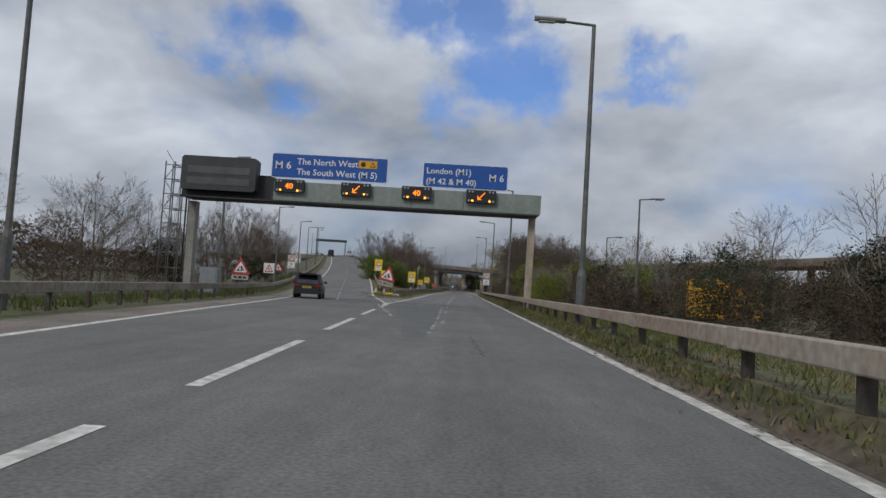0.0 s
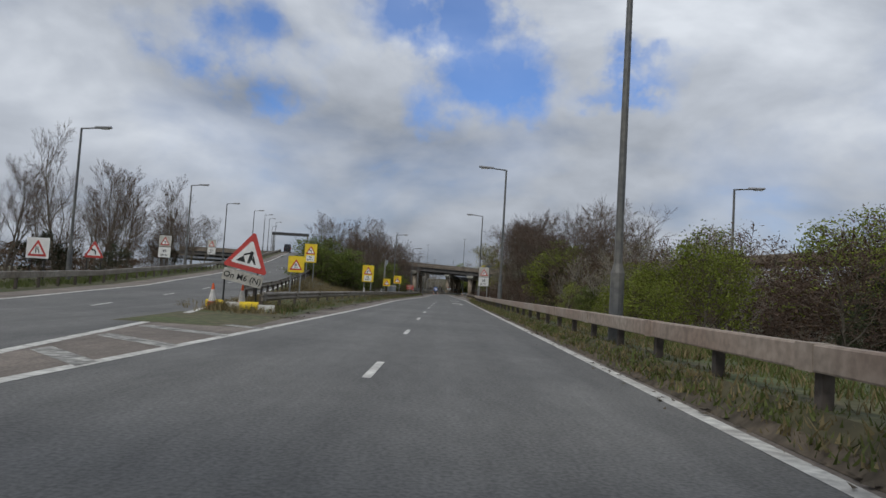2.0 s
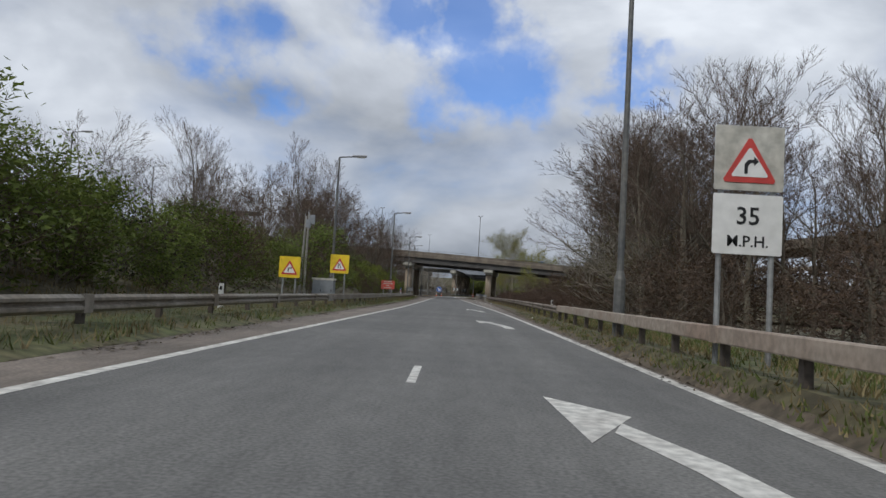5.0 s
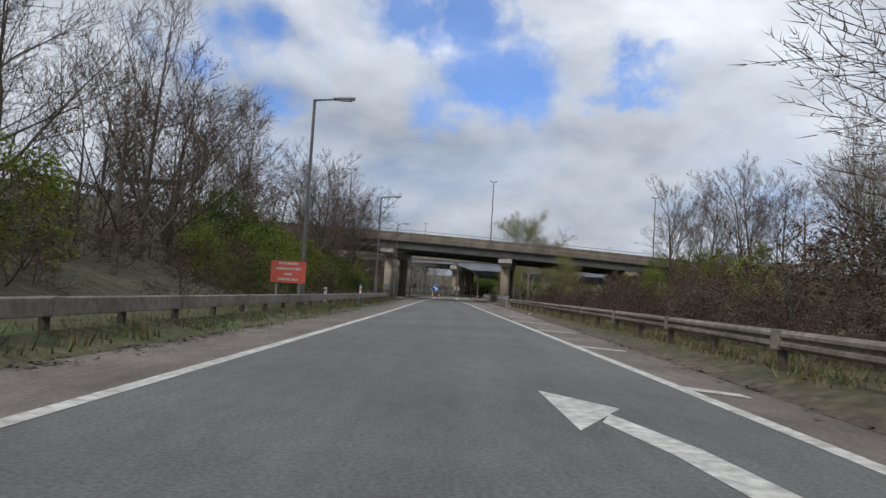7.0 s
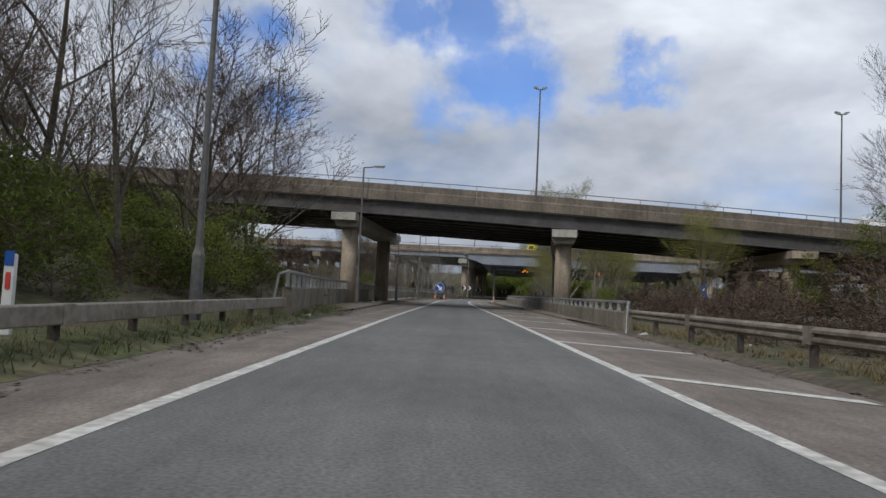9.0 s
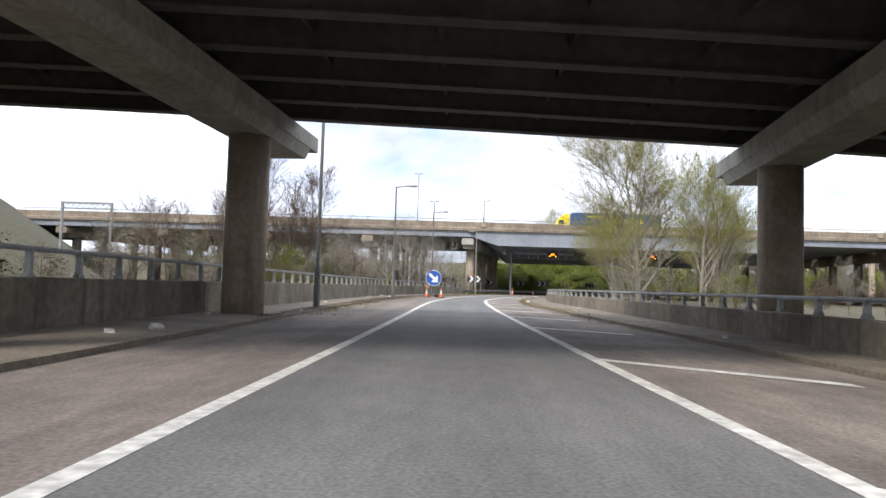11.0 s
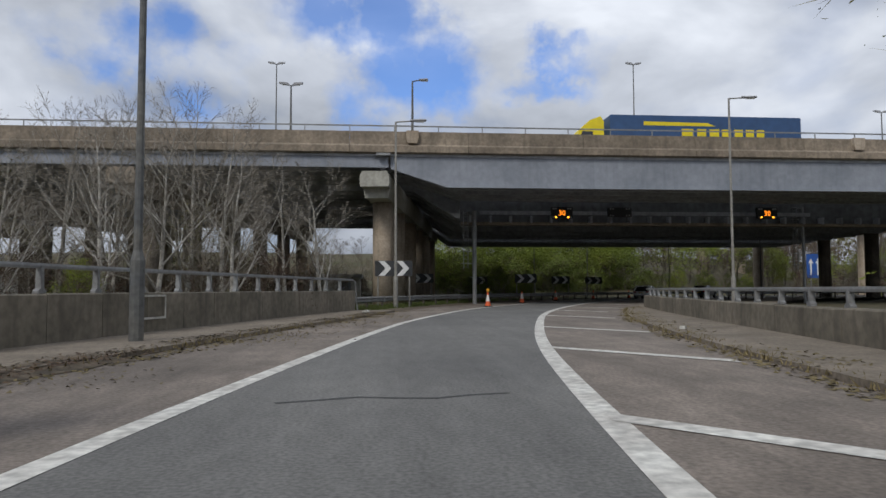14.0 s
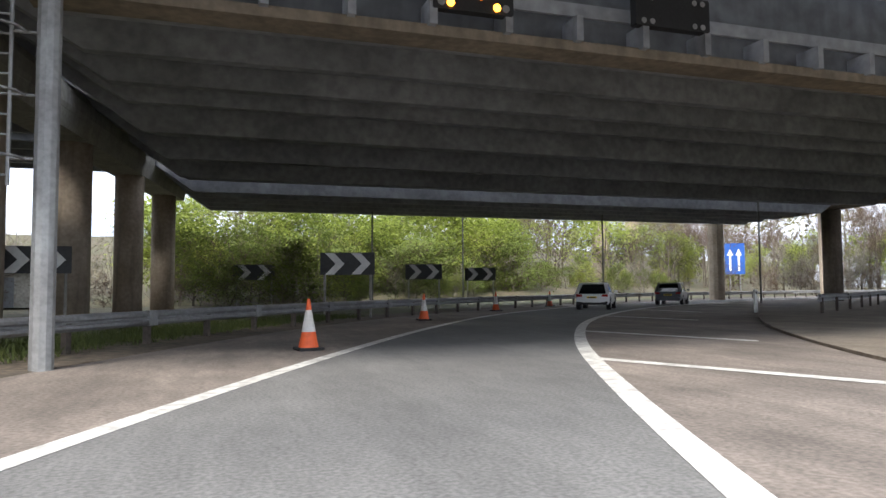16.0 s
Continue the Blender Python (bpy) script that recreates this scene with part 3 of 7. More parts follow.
for k in range(16):
    y = 44 + 9.0 * k
    a, b = (float(np.interp(y + d, [p[1] for p in FORK_L], [p[0] for p in FORK_L])) for d in (0, 2))
    c, d = (float(np.interp(y + d, [p[1] for p in FORK_R], [p[0] for p in FORK_R])) for d in (0, 2))
    x0, x1, z0, z1 = (a + c) / 2, (b + d) / 2, climb(y) + 0.012, climb(y + 2) + 0.012
    part("dash", Shape().ribbon([(x0 - 0.06, y, z0), (x1 - 0.06, y + 2, z1)], [(x0 + 0.06, y, z0), (x1 + 0.06, y + 2, z1)]), PAINT, dashes)
# worn chevrons of the nose
nose = tagged(new("nose_chevrons"), kind="structure")
for k in range(6):
    y = 43.5 + 2.7 * k
    a = float(np.interp(y, [p[1] for p in FORK_R], [p[0] for p in FORK_R]))
    part("chevron_bar", Shape().ribbon([(a, y + 1.2, 0.007), (a, y + 1.75, 0.007)], [(-4.3, y - 0.2, 0.007), (-4.3, y + 0.35, 0.007)]), PAINT_WORN, nose)
part("chevron_tip", Shape().ribbon([(-4.35, 38.0, 0.007), (-4.75, 43.6, 0.007)], [(-4.2, 38.0, 0.007), (-4.25, 43.6, 0.007)]), PAINT, nose)
# hatching beside the narrowing lane
hatch = tagged(new("hatching"), kind="structure")
for i in range(0, 400):
    y = 155.2 + 7.6 * i
    base = [p for p in RIGHT if p[1] >= y]
    if not base or y > 388:
        break
    p = base[0]
    q = base[min(2, len(base) - 1)]
    w = min(2.9, 0.7 + max(0, y - 155) * 0.04) if y < 250 else (2.5 if y < 300 else 2.9 if y < 345 else 3.8)
    d = math.hypot(q[0] - p[0], q[1] - p[1]) or 1
    ax, ay = (q[0] - p[0]) / d, (q[1] - p[1]) / d
    bx, by = ay, -ax
    far = (p[0] + bx * w - ax * w * 0.85, p[1] + by * w - ay * w * 0.85)
    part("hatch_bar", Shape().ribbon([(p[0] + ax * 0.2, p[1] + ay * 0.2, UP + 0.004), (far[0] + ax * 0.2, far[1] + ay * 0.2, UP + 0.004)], [(p[0] - ax * 0.2, p[1] - ay * 0.2, UP + 0.004), (far[0] - ax * 0.2, far[1] - ay * 0.2, UP + 0.004)]), PAINT, hatch)
# move-left arrows
arrows = tagged(new("lane_arrows"), kind="structure")
for y in (105.2, 127.5, 148.7):
    sh = Shape()
    sh.ribbon([(1.38, y + 0.6, UP), (1.36, y + 1.8, UP), (1.2, y + 3.3, UP), (0.92, y + 4.6, UP)], [(1.74, y + 0.4, UP), (1.72, y + 1.9, UP), (1.5, y + 3.6, UP), (1.1, y + 5.1, UP)])
    n = len(sh.v)
    sh.v += [(0.62, y + 4.1, UP), (1.3, y + 5.5, UP), (0.55, y + 6.6, UP)]
    sh.f.append((n, n + 1, n + 2))
    part("arrow", sh, PAINT, arrows)
# tar repairs where the old surface was cut
repairs = tagged(new("tar_repairs"), kind="structure")
left_cut = curve([(-1.2, 15.0), (-1.6, 19), (-2.05, 24), (-2.75, 30), (-3.5, 35), (-4.1, 39)], 1.0)
right_cut = curve([(-0.78, 15.0), (-0.82, 23), (-0.95, 30), (-1.1, 36), (-1.2, 40)], 1.0)
part("patch", fill([(p[0] + 0.04 * math.sin(p[1] * 3.1), p[1], 0.003) for p in left_cut], raised(right_cut, 0.003), 30), PATCH, repairs)
for k, y0 in enumerate((17.2, 19.0, 20.1, 22.4, 24.9, 26.2, 28.0, 29.3, 31.1, 33.6, 35.0, 37.2, 39.4)):
    a = float(np.interp(y0, [15, 23, 30, 40], [-0.74, -0.78, -0.9, -1.1]))
    part("worn_mark", Shape().ribbon([(a - 0.05, y0, 0.006), (a - 0.07, y0 + 0.5 + 0.4 * (k % 3), 0.006)], [(a + 0.03, y0 + 0.08, 0.006), (a + 0.02, y0 + 0.45 + 0.4 * (k % 3), 0.006)]), PAINT_WORN, repairs)
for k, y0 in enumerate((25.5, 28.2, 30.6, 33.2, 35.4, 37.4)):
    a, b = (float(np.interp(y, [25, 28, 37, 41], [-2.45, -2.9, -4.4, -4.8])) for y in (y0, y0 + 1.9))
    part("worn_mark", Shape().ribbon([(a - 0.06, y0, 0.006), (b - 0.07, y0 + 1.9, 0.006)], [(a + 0.05, y0 + 0.1, 0.006), (b + 0.06, y0 + 1.95, 0.006)]), PAINT_WORN, repairs)
for y0, x0, x1 in ((12, 0.45, 0.25), (36, -4.0, -0.9), (40, -3.6, -1.4), (31, -3.3, -1.2), (27, -2.4, -0.9), (33.5, -3.2, -1.0), (24, -2.2, -0.85)):
    pts = [(x0 + (x1 - x0) * k / 24 + 0.035 * math.sin(k * 2.1 + y0) + 0.03 * math.sin(k * 5.3), y0 + (0.9 if abs(x1 - x0) > 1 else 5.0) * k / 24, 0.0035) for k in range(25)]
    part("crack", Shape().ribbon(beside(pts, -0.016), beside(pts, 0.016)), TAR, repairs)
for y0 in (268.5, 283, 289.5, 309):
    l = [p for p in LEFT if p[1] >= y0][0]
    r = [p for p in RIGHT if p[1] >= y0 - (r0 := 0) - 1][0]
    pts = [(l[0] + (r[0] - l[0]) * k / 10, l[1] + (r[1] - l[1]) * k / 10 + 0.12 * math.sin(k * 1.7 + y0), 0.0035) for k in range(2, 9)]
    part("crack", Shape().ribbon(beside(pts, -0.04), beside(pts, 0.04)), TAR, repairs)


# ---- safety barriers ----
OPEN_BOX = [(-0.10, -0.14), (0.10, -0.14), (0.11, -0.12), (0.11, 0.12), (0.09, 0.14), (-0.09, 0.14), (-0.11, 0.12), (-0.11, -0.12)]
RUSTY_BOX = [(s * 0.9, u * 0.86) for s, u in OPEN_BOX]
W_BEAM = [(-0.03, -0.155), (0.045, -0.10), (0.045, -0.05), (-0.03, -0.015), (-0.03, 0.015), (0.045, 0.05), (0.045, 0.10), (-0.03, 0.155), (-0.045, 0.155), (0.03, 0.10), (0.03, 0.05), (-0.045, 0.02), (-0.045, -0.02), (0.03, -0.05), (0.03, -0.10), (-0.045, -0.155)]


def barrier(points, label, profile, mat, mid=0.62, gap=2.4, face=1.0, foot=-0.1, ends=(True, True)):
    """A rail on posts along the points; face: which side of the way it shows (1: right)."""
    b = thing("crash_barrier", label, "crash barrier", "crash barriers")
    rail = [(p[0], p[1], p[2] + mid) for p in points]
    prof = [(s * face, u) for s, u in profile]
    if face < 0:
        prof.reverse()
    part("rail", Shape().sweep(rail, prof), mat, b)
    post = Shape().box((0, 0, (mid + foot - 0.05) / 2), (0.11, 0.13, mid - foot + 0.05)).mesh("post", POST_DARK)
    deep, tall = max(q[0] for q in profile) * 2 + 0.015, max(q[1] for q in profile) * 2 + 0.01
    joints = Shape().box((0, 0, 0), (deep, 0.30, tall)).mesh("joint", mat)
    walked, nxt, count = 0.0, 0.3, 0
    for p, q in zip(points, points[1:]):
        d = math.dist(p, q)
        while walked + d > nxt:
            u = (nxt - walked) / d
            at = Vector(p).lerp(Vector(q), u)
            o = new("post", post)
            o.parent, o.location = b, (at.x - 0.09 * face, at.y, at.z)
            o.rotation_euler = (0, 0, -math.atan2(q[0] - p[0], q[1] - p[1]))
            if count % 2 == 0:
                j = new("joint", joints)
                j.parent, j.location, j.rotation_euler = b, (at.x, at.y, at.z + mid), o.rotation_euler
            nxt += gap
            count += 1
        walked += d
    return b


BAR_R = curve([(3.3, -40), (3.3, 40), (3.3, 90), (3.35, 112), (3.85, 132)], 1.2)
barrier(BAR_R, "rusty brown open box beam barrier on short dark posts", RUSTY_BOX, RAIL_RUST, 0.765, 2.4, -1, 0.1)
barrier(curve([(3.85, 132.2), (4.5, 150), (5.1, 170), (5.2, 190), (5.2, 208), (5.1, 215)], 1.2), "dark rusty corrugated steel barrier beside the dirt verge", W_BEAM, RAIL_DARK, 0.70, 3.2, -1)
BAR_L = curve([(-6.2, 64), (-6.5, 72), (-6.8, 90), (-6.8, 120), (-6.5, 145), (-6.4, 175), (-6.5, 200), (-6.7, 213)], 1.2)
barrier(cut(BAR_L, 0, 138), "grey corrugated steel barrier along the grass verge", W_BEAM, RAIL_GREY, 0.60, 3.2, 1)
barrier(cut(BAR_L, 137, 999), "weathered grey box beam barrier along the grass verge", OPEN_BOX, RAIL_GREY, 0.60, 2.4, 1)
barrier(climbing(beside([p for p in FORK_L if p[1] < 330], -2.6), 0.0), "buff box beam barrier on the outside of the climbing road", OPEN_BOX, RAIL_GREY, 0.56, 2.4, 1)
barrier(climbing(beside([p for p in FORK_R if 66 < p[1] < 330], 0.7), -0.03), "dark double rail barrier beside the climbing road", W_BEAM, RAIL_GREY, 0.6, 2.4, -1)
BAR_END = curve([(-1.5, 337.5), (1.6, 345.5), (6.2, 355.5), (12.5, 366.5), (19.5, 375), (27.5, 382.5), (40, 392.5), (58, 401.5), (90, 412), (140, 420)], 1.2)
barrier(BAR_END, "weathered steel barrier on the outside of the bend", W_BEAM, GALV, 0.58, 2.4, 1, 0.0)
barrier(curve([(33, 366), (40, 370.5), (54, 379), (76, 387), (108, 394), (150, 398)], 1.5), "pale steel barrier curving away on the inside of the bend", W_BEAM, GALV, 0.7, 3.2, -1, 0.0)


# ---- parapets of the low bridge ----
def parapet(points, top, rail_top, label, inner, rails=1):
    """A low concrete wall of panels with a steel rail on stub posts; inner: 1 where the road lies to the right."""
    b = thing("parapet", label, "parapet", "bridge parapets")
    n = len(points)
    pts = resample(points, round(sum(math.dist(p, q) for p, q in zip(points, points[1:])) / 1.8))
    for p, q in zip(pts, pts[1:]):
        a = Vector(p).lerp(Vector(q), 0.006)
        c = Vector(p).lerp(Vector(q), 0.994)
        dz = random.uniform(-0.008, 0.008)
        sh = Shape().sweep([tuple(a), tuple(c)], [(-0.17, -0.1), (0.17, -0.1), (0.17, top - 0.03 + dz), (0.14, top + dz), (-0.14, top + dz), (-0.17, top - 0.03 + dz)])
        part("panel", sh, PARAPET, b)
    part("rail", Shape().sweep([(p[0], p[1], p[2] + rail_top) for p in points], [(-0.035, -0.05), (0.035, -0.05), (0.045, 0), (0.035, 0.05), (-0.035, 0.05), (-0.045, 0)]), GALV, b)
    if rails > 1:
        part("rail", Shape().sweep([(p[0], p[1], p[2] + (top + rail_top) / 2) for p in points], [(-0.025, -0.03), (0.025, -0.03), (0.025, 0.03), (-0.025, 0.03)]), GALV, b)
    stub = Shape()
    h = rail_top - top
    stub.prism([(-0.12, 0), (0.12, 0), (0.12, 0.05), (0.05, 0.10), (0.04, h), (-0.04, h), (-0.05, 0.10), (-0.12, 0.05)], -0.06, 0.06)
    stub_mesh = stub.mesh("post", GALV)
    for p, q in zip(pts[::1], pts[1::1]):
        o = new("post", stub_mesh)
        o.parent, o.location = b, (p[0], p[1], top)
        o.rotation_euler = (0, 0, math.pi / 2 - math.atan2(q[0] - p[0], q[1] - p[1]))
    return b


parapet(raised(WALL_L, 0.0), 1.08, 1.62, "stained low concrete parapet with a pale steel handrail", 1)
parapet(raised(WALL_R, 0.0), 0.76, 1.12, "low grimy concrete parapet with a steel rail on stubby posts", -1)
wall_way = math.atan2(2.9, 13.0)
outline = thing("painted_outline", "white painted square outline on the stained parapet", "marking", at=(-5.59 + 0.18, 319.6 - 0.04, 0.0), turn=90 - math.degrees(wall_way))
for x, z, w, h in ((0, 1.0, 1.2, 0.05), (0, 0.45, 1.2, 0.05), (-0.6, 0.72, 0.05, 0.6), (0.6, 0.72, 0.05, 0.6)):
    part("stroke", Shape().box((x, 0.0, z), (w, 0.012, h)), WHITE_DIRTY, outline)
for x, y, z0, z1, dx in ((-6.7, 213.5, 0.9, 1.62, -0.6), (5.1, 215.5, 0.4, 1.12, -0.5), (-1.3, 337, 0.8, 1.62, 0.5)):
    e = thing("rail_end", "bent steel end of the parapet handrail", "handrail", "rail ends")
    part("bend", Shape().tube((x, y, z1), (x + dx * 0.3, y - (0.5 if y < 300 else -0.5), z1 - 0.12), 0.045).tube((x + dx * 0.3, y - (0.5 if y < 300 else -0.5), z1 - 0.12), (x + dx * 0.5, y - (0.8 if y < 300 else -0.8), 0.0), 0.045), GALV, e)


# ---- first flyover: a deck falling to the right on columns ----
def deck1(x):
    """Top of the parapet."""
    return 8.72 - 0.036 * x - 0.0003 * x * x


flyover = thing("flyover", "weathered concrete flyover with dark girders on round columns", "bridge", "bridges")
NEAR_1, FAR_1 = 241.2, 258.7
xs = [x * 3.0 for x in range(-26, 30)]
for y, name in ((NEAR_1, "parapet_wall"), (FAR_1, "parapet_wall")):
    for k in range(0, len(xs) - 1, 2):
        seg = xs[k : k + 3]
        face = 0.18
        sh = Shape()
        ring = [(0.0, -1.2), (face, -1.2), (face, -0.55), (0.12, -0.45), (0.12, 0.0), (-0.12, 0.0), (-0.12, -1.2)]
        sh.sweep([(x + (0.008 if i == 0 else -0.008 if i == len(seg) - 1 else 0), y, deck1(x)) for i, x in enumerate(seg)], ring if y == NEAR_1 else [(-a, b) for a, b in reversed(ring)])
        part(name, sh, CONCRETE_STAINED_DIM, flyover)
part("deck_slab", Shape().sweep([(x, (NEAR_1 + FAR_1) / 2, deck1(x)) for x in xs], [(8.6, -1.25), (8.6, -1.0), (-8.6, -1.0), (-8.6, -1.25)]), SOFFIT, flyover)
for k in range(8):
    y = NEAR_1 + 0.35 + k * 2.4
    part("girder", Shape().sweep([(x, y, deck1(x)) for x in xs], [(0.06, -2.25), (0.22, -2.25), (0.22, -2.2), (0.06, -2.15), (0.06, -1.25), (-0.06, -1.25), (-0.06, -2.15), (-0.22, -2.2), (-0.22, -2.25)]), STEEL_NEAR_BLACK, flyover)
for k in range(-9, 14):
    x = k * 3.1 + 1
    part("cross_brace", Shape().box((x, (NEAR_1 + FAR_1) / 2, deck1(x) - 1.6), (0.12, 16.6, 0.45)), STEEL_NEAR_BLACK, flyover)
for y in (NEAR_1 - 0.02, FAR_1 + 0.02):
    part("handrail", Shape().sweep([(x, y, deck1(x) + 0.32) for x in xs], [(0.03, -0.03), (0.03, 0.03), (-0.03, 0.03), (-0.03, -0.03)]), GALV, flyover)
    stub = Shape().box((0, 0, 0.15), (0.04, 0.04, 0.32)).mesh("handrail_post", GALV)
    for x in range(-54, 66, 2):
        part("handrail_post", stub, GALV, flyover, at=(x, y, deck1(x)))
for k, x in enumerate((-42.6, -26.2, -9.6, 6.45, 23.6, 40.2, 57)):
    top = deck1(x) - 2.38
    a, c = Vector((x, NEAR_1 - 0.7, top)), Vector((x + (2.6 if k == 3 else 1.6), 261.3, top))
    way = (c - a).normalized()
    head = Shape().sweep([tuple(a), tuple(c)], [(-0.9, -0.55), (0.9, -0.55), (0.9, 0), (-0.9, 0)])
    head.sweep([tuple(a + way * 0.9 - Vector((0, 0, 0.54))), tuple(c - way * 0.9 - Vector((0, 0, 0.54)))], [(-0.7, -0.4), (0.7, -0.4), (0.88, 0.0), (-0.88, 0.0)])
    part("crosshead", head, CONCRETE_PALE if k in (2, 3) else CONCRETE, flyover)
    for u, r in ((0.12, 0.60), (0.78, 0.66)):
        p = a.lerp(c, u)
        part("column", Shape().tube((p.x, p.y, -0.2), (p.x, p.y, top - 0.9), r, r, 28), CONCRETE, flyover, smooth=True)
    for j in range(7):
        p = a.lerp(c, 0.06 + 0.145 * j)
        part("bearing", Shape().box((p.x, p.y, top + 0.07), (0.5, 0.5, 0.16)), BEAM_UNDER, flyover)

# ---- motorway viaduct ----
viaduct = thing("viaduct", "wide motorway viaduct with concrete parapets and grey steel girders", "bridge", "bridges")
FRONT = 348.5
X0, X1 = -130, 190
for k, x in enumerate(range(X0, X1, 8)):
    ring = [(-0.15, 10.27), (0.30, 10.27), (0.42, 10.34), (0.42, 10.75), (0.24, 10.9), (0.20, 11.78), (-0.10, 11.78), (-0.15, 11.7)]
    part("parapet_panel", Shape().sweep([(x + 0.012, FRONT, 0), (x + 7.988, FRONT, 0)], ring), CONCRETE_DARK, viaduct)
for x in (2.2, 34.0, 66.0):
    part("lamp_plinth", Shape().prism([(x - 0.32, 10.95), (x + 0.32, 10.95), (x + 0.42, 11.3), (x + 0.42, 11.8), (x - 0.42, 11.8), (x - 0.42, 11.3)], FRONT - 0.5, FRONT - 0.1), CONCRETE, viaduct)
part("handrail", Shape().box(((X0 + X1) / 2, FRONT, 12.2), (X1 - X0, 0.07, 0.09)), GALV, viaduct)
stub = Shape().box((0, 0, 0), (0.06, 0.06, 0.42)).mesh("handrail_post", GALV)
for x in range(-80, 110, 3):
    part("handrail_post", stub, GALV, viaduct, at=(x, FRONT, 11.98))
girder = Shape()
girder.prism([(X0, 9.35), (0.6, 9.35), (0.6, 10.26), (X0, 10.26)], FRONT - 0.02, FRONT + 0.04)
part("edge_girder", girder, STEEL_BLUE, viaduct, "grey painted shallow edge girder")
deep = Shape().prism([(0.75, 9.25), (4.5, 8.05), (49.0, 8.05), (52.5, 9.25), (52.5, 10.26), (0.75, 10.26)], FRONT - 0.02, FRONT + 0.04)
part("edge_girder", deep, STEEL_BLUE, viaduct, "grey painted deep edge girder with a haunched end")
part("girder_flange", Shape().prism([(4.5, 8.0), (49.0, 8.0), (49.0, 8.05), (4.5, 8.05)], FRONT - 0.2, FRONT + 0.25), STEEL_BLUE, viaduct)
part("edge_girder", Shape().prism([(52.7, 9.35), (X1, 9.35), (X1, 10.26), (52.7, 10.26)], FRONT - 0.02, FRONT + 0.04), STEEL_BLUE, viaduct)
for a, c, z in ((FRONT - 0.1, 356.2, 10.1), (357.2, 371.0, 9.9), (371.9, 384.2, 9.8), (385.0, 395.6, 9.8)):
    part("deck_slab", Shape().box(((X0 + X1) / 2, (a + c) / 2, z + 0.15), (X1 - X0, c - a, 0.3)), SOFFIT, viaduct)
row = 0
for y in (350.2, 352.2, 354.2, 356.0, 360.0, 362.5, 365.0, 367.5, 370.6, 373.0, 375.6, 378.2, 380.8, 383.8, 386.0, 388.4, 390.8, 393.2, 395.4):
    low = 8.1 if y < 357 else 7.1 + 0.25 * math.sin(y * 1.3) if y < 384 else 6.85
    part("girder", Shape().prism([(X0, 9.3), (2 + row * 0.2, 9.3), (5.5 + row * 0.2, low), (50 + row * 0.3, low), (54 + row * 0.3, 9.3), (X1, 9.3), (X1, 10.0), (X0, 10.0)], y - 0.18, y + 0.18), STEEL_DARK, viaduct)
    row += 1
# ribbed edge of the second deck, which carries the signals
part("edge_beam", Shape().prism([(6.5, 6.55), (51.0, 6.55), (51.0, 9.0), (6.5, 9.0)], 357.4, 357.75), BEAM_EDGE, viaduct)
part("ledge", Shape().prism([(6.5, 6.30), (51.0, 6.30), (51.0, 6.52), (6.5, 6.52)], 356.9, 357.7), CONCRETE_DARK, viaduct)
for k in range(26):
    x = 7.2 + 1.65 * k
    part("bracket", Shape().box((x, 357.1, 6.75), (0.16, 0.75, 0.55)), STEEL_DARK, viaduct)
for x0 in (-67.5, -50.5, -33.5, -16.5, 0.0, 52.4, 70, 88):
    head_top = 9.1 if x0 == 0.0 else 9.2
    a, c = Vector((x0 - 0.35, FRONT - 0.1, head_top)), Vector((x0 + 6.6, 395.0, head_top))
    way = (c - a).normalized()
    near = Shape()
    near.sweep([tuple(a), tuple(c)], [(-0.95, -1.05), (0.95, -1.05), (1.0, -0.85), (1.0, -0.35), (0.85, 0), (-0.85, 0), (-1.0, -0.35), (-1.0, -0.85)])
    near.sweep([tuple(a + way * 1.0 - Vector((0, 0, 1.05))), tuple(a + way * 3.4 - Vector((0, 0, 1.05))), tuple(c - Vector((0, 0, 1.05)))], [(-0.8, -0.65), (0.8, -0.65), (0.94, 0.02), (-0.94, 0.02)])
    part("crosshead", near, CONCRETE_PALE if x0 == 0.0 else CONCRETE_DARK, viaduct)
    for u in (0.085, 0.24, 0.43, 0.60, 0.78, 0.95) if x0 < 50 else (0.1, 0.36, 0.62, 0.86):
        p = a.lerp(c, u)
        # outside the x0 = 0 row, the under-deck dimness is put into the colour
        part("column", Shape().tube((p.x, p.y, -0.3), (p.x, p.y, 7.5), 0.74, 0.74, 28), CONCRETE if x0 == 0.0 else CONCRETE_STAINED_DIM, viaduct, smooth=True)
part("bearing", Shape().box((0.2, FRONT + 0.2, 9.7), (0.3, 0.4, 1.2)), BLACK, viaduct)
part("bearing_cap", Shape().box((0.25, FRONT - 0.25, 10.17), (0.95, 0.6, 0.16)), GALV, viaduct)
part("notice", Shape().box((0.75, 351.75, 3.05), (0.32, 0.02, 0.3)), CONE_RED, viaduct, "small orange notice on the column")


